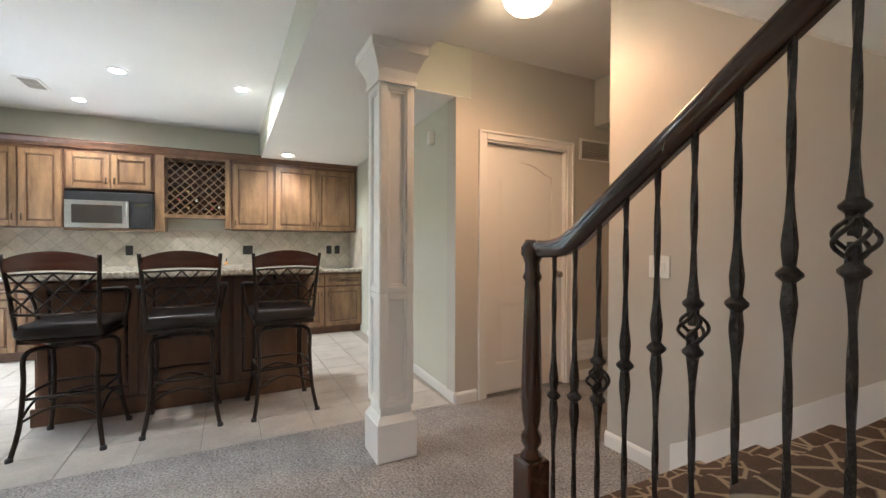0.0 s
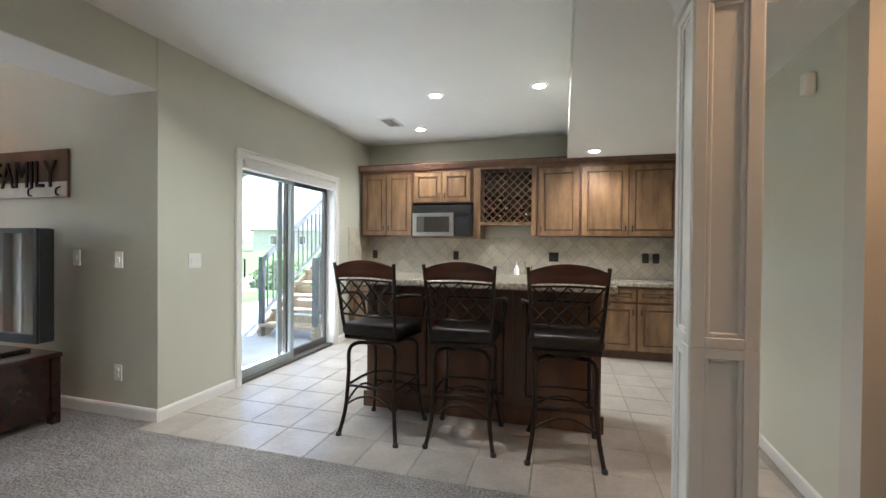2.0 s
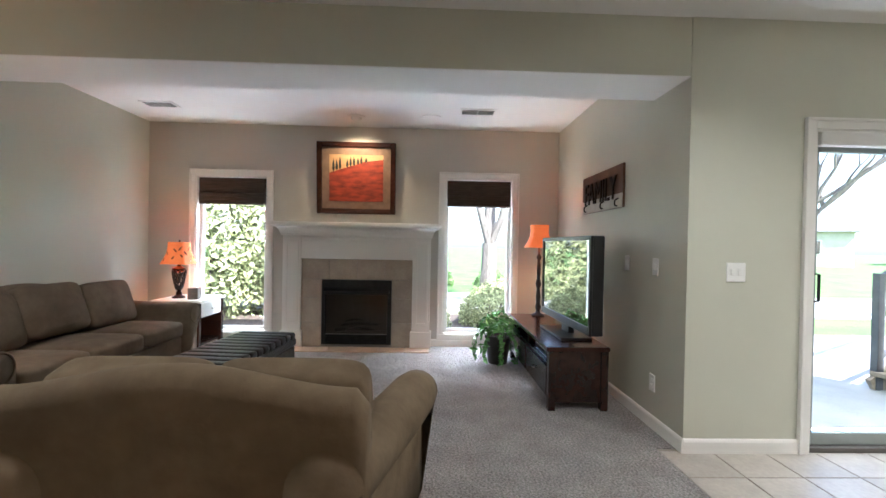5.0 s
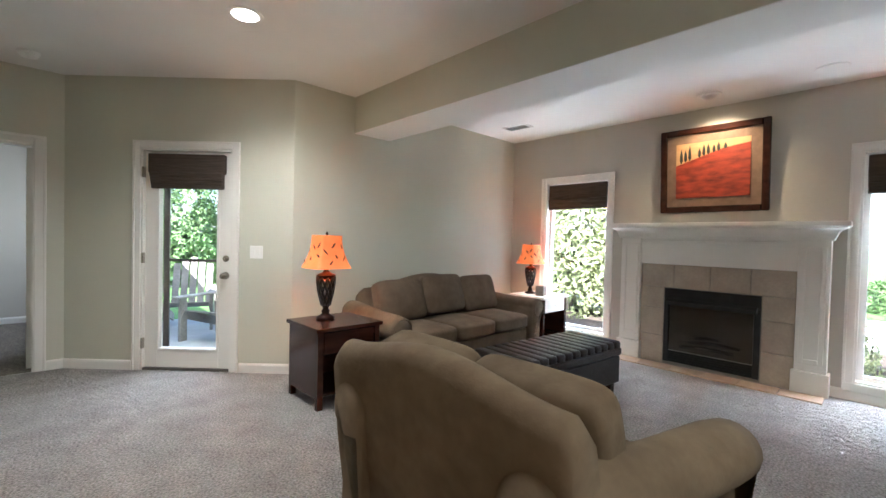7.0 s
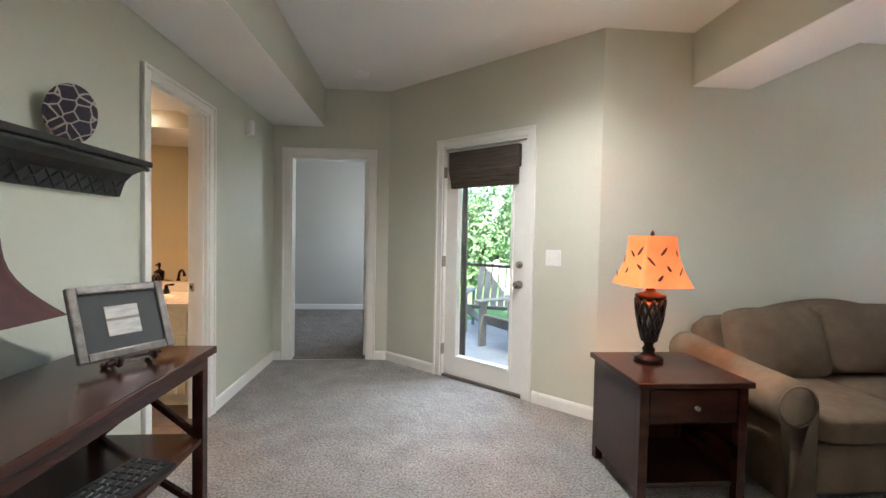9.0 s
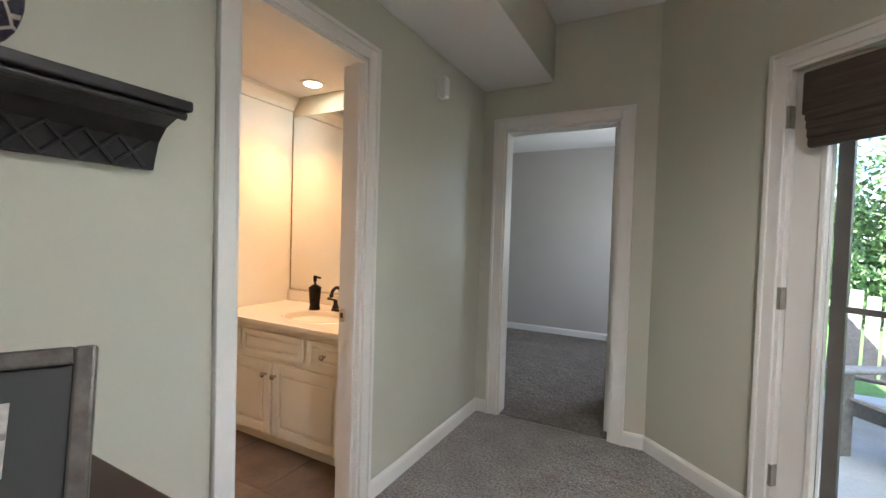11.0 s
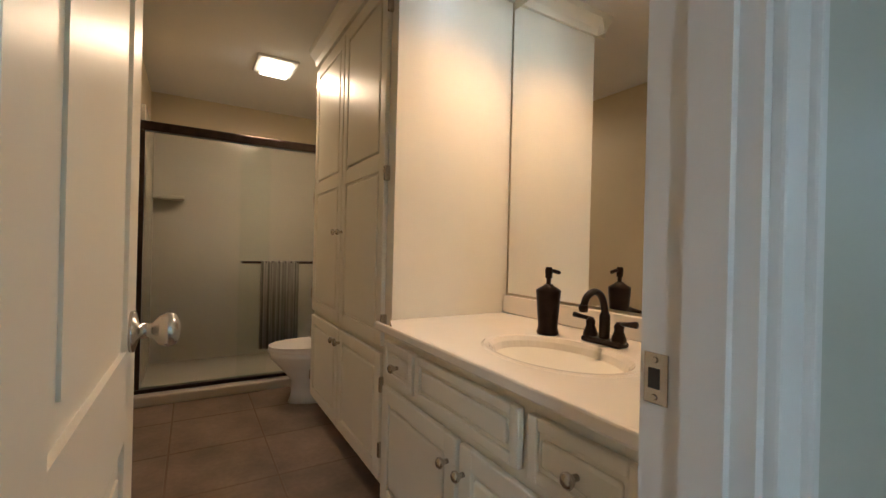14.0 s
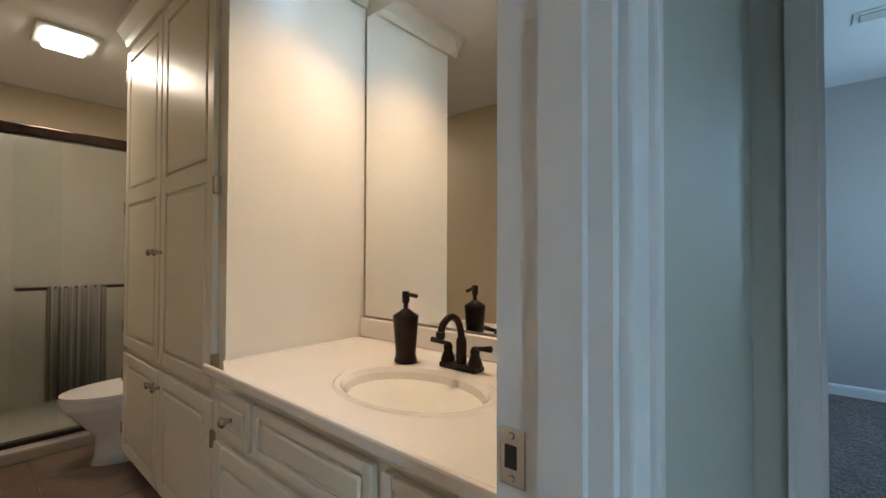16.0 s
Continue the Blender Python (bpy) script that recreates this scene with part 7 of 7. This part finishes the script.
def deck_chair(at, rz):
    c = thing("adirondack_chair", at, rz, "weathered grey wooden adirondack chair on the porch", "chair", "porch chairs")
    for i in range(5):
        part("seat_slat", moved(B(-0.27, 0.27, -0.04, 0.04, -0.01, 0.01, 0.004, 1), pose(0, -0.2 + 0.095 * i, 0.38 - 0.025 * i, -14)), CHAIRWOOD, c)
        part("back_slat", moved(B(-0.045, 0.045, -0.01, 0.01, 0, 0.78 - 0.05 * abs(i - 2), 0.004, 1), pose(-0.22 + 0.11 * i, 0.24, 0.26, -22)), CHAIRWOOD, c)
    for s in (-1, 1):
        part("arm", B(s * 0.33 - 0.065, s * 0.33 + 0.065, -0.32, 0.38, 0.54, 0.565, 0.008, 1), CHAIRWOOD, c)
        part("front_leg", B(s * 0.31 - 0.02, s * 0.31 + 0.02, -0.28, -0.18, 0, 0.54, 0.004, 1), CHAIRWOOD, c)
        part("side_rail", bar((s * 0.29, -0.26, 0.35), (s * 0.29, 0.62, 0.05), 0.025, 0.11), CHAIRWOOD, c)
        part("back_leg", B(s * 0.31 - 0.02, s * 0.31 + 0.02, 0.30, 0.37, 0, 0.54, 0.004, 1), CHAIRWOOD, c)
    return c


deck_chair((-1.85, -3.75, -0.06), 120)
deck_chair((-1.75, -4.75, -0.06), 160)


def house(at, rz, w, d, h, lab):
    t = thing("neighbour_house", at, rz, lab, "house")
    part("wall", B(-w / 2, w / 2, -d / 2, d / 2, -0.2, h), SIDING, t)
    bm = bmesh.new()
    v = [bm.verts.new(p_) for p_ in ((-w / 2 - 0.4, -d / 2 - 0.4, h), (w / 2 + 0.4, -d / 2 - 0.4, h), (w / 2 + 0.4, d / 2 + 0.4, h), (-w / 2 - 0.4, d / 2 + 0.4, h), (-w / 4, 0, h + d * 0.33), (w / 4, 0, h + d * 0.33))]
    for f in ((0, 1, 5, 4), (1, 2, 5), (2, 3, 4, 5), (3, 0, 4), (3, 2, 1, 0)):
        bm.faces.new([v[i] for i in f])
    part("roof", bm, ROOF, t)
    for i in range(3):
        x = -w * 0.3 + w * 0.3 * i
        wn_ = part("window", B(x - 0.55, x + 0.55, -d / 2 - 0.04, -d / 2 + 0.02, 1.0, 2.4), WHITE, t)
        part("pane", B(x - 0.47, x + 0.47, -d / 2 - 0.055, -d / 2 - 0.03, 1.08, 2.32), SCREEN, wn_)


house((-45, 38, 0), 50, 14, 9, 3.2, "tan neighbour house with a grey shingle roof")
house((-42, 62, 0), 40, 14, 9, 3.2, "tan neighbour house with a grey shingle roof")

# ---------------------------------------------------------------- tiles
TS = 0.333
for i in range(13):
    for j in range(11):
        x0, y0 = -2.588 + i * TS - 0.0, 3.274 + j * TS
        x1, y1 = min(x0 + TS - 0.006, 1.42), min(y0 + TS - 0.006, 6.8)
        x0 = max(x0, -2.56)
        if x1 - x0 < 0.03 or (y0 > 6.35):
            continue
        part("tile", B((x0), x1, y0, y1, -0.03, 0.0, 0.003, 1), TILE, FLOOR_K)
for i in range(9):
    for j in range(4):
        x0, y0 = 0.83 + i * 0.44, -2.55 + j * 0.44
        part("tile", B(x0, x0 + 0.434, y0, min(y0 + 0.434, -1.0), -0.03, 0.002, 0.003, 1), BATHTILE, FLOOR_B)


def clip(poly, f):
    out = []
    for a, b in zip(poly, poly[1:] + poly[:1]):
        fa, fb = f(a), f(b)
        if fa >= 0:
            out.append(a)
        if (fa > 0 > fb) or (fa < 0 < fb):
            t = fa / (fa - fb)
            out.append((a[0] + (b[0] - a[0]) * t, a[1] + (b[1] - a[1]) * t))
    return out


def splash(name, m, u0, u1, v0, v1, lab):
    g = tagged(part(name, moved(B(u0, u1, -0.003, -0.001, v0, v1), m), GROUT), lab, "backsplash", "", "structure")
    h = 0.108
    for i in range(int((u1 - u0) / h) + 3):
        for j in range(int((v1 - v0) / h) + 3):
            if (i + j) % 2:
                continue
            cx, cy = u0 + (i - 1) * h, v0 + (j - 1) * h
            q = h - 0.004
            poly = [(cx - q, cy), (cx, cy - q), (cx + q, cy), (cx, cy + q)]
            for f in (lambda p: p[0] - u0, lambda p: u1 - p[0], lambda p: p[1] - v0, lambda p: v1 - p[1]):
                poly = clip(poly, f)
                if len(poly) < 3:
                    break
            if len(poly) < 3:
                continue
            bm = slab(poly, 0.0, 0.006)
            bmesh.ops.remove_doubles(bm, verts=bm.verts, dist=0.0005)
            part("tile", moved(bm, m @ Matrix(((1, 0, 0, 0), (0, 0, -1, -0.002), (0, 1, 0, 0), (0, 0, 0, 1)))), SPLASH, g)


splash("backsplash_back", Matrix.Translation((0, 6.798, 0)), -2.535, 1.56, 0.873, 1.389, "diagonal tan travertine tile backsplash")
splash("backsplash_side", Matrix(((0, -1, 0, -2.538), (1, 0, 0, 0), (0, 0, 1, 0), (0, 0, 0, 1))), 6.17, 6.79, 0.873, 1.50, "diagonal tan travertine tile side splash")
splash("backsplash_end", Matrix(((0, 1, 0, 1.548), (1, 0, 0, 0), (0, 0, 1, 0), (0, 0, 0, 1))), 6.17, 6.79, 0.873, 1.45, "diagonal tan travertine tile side splash")
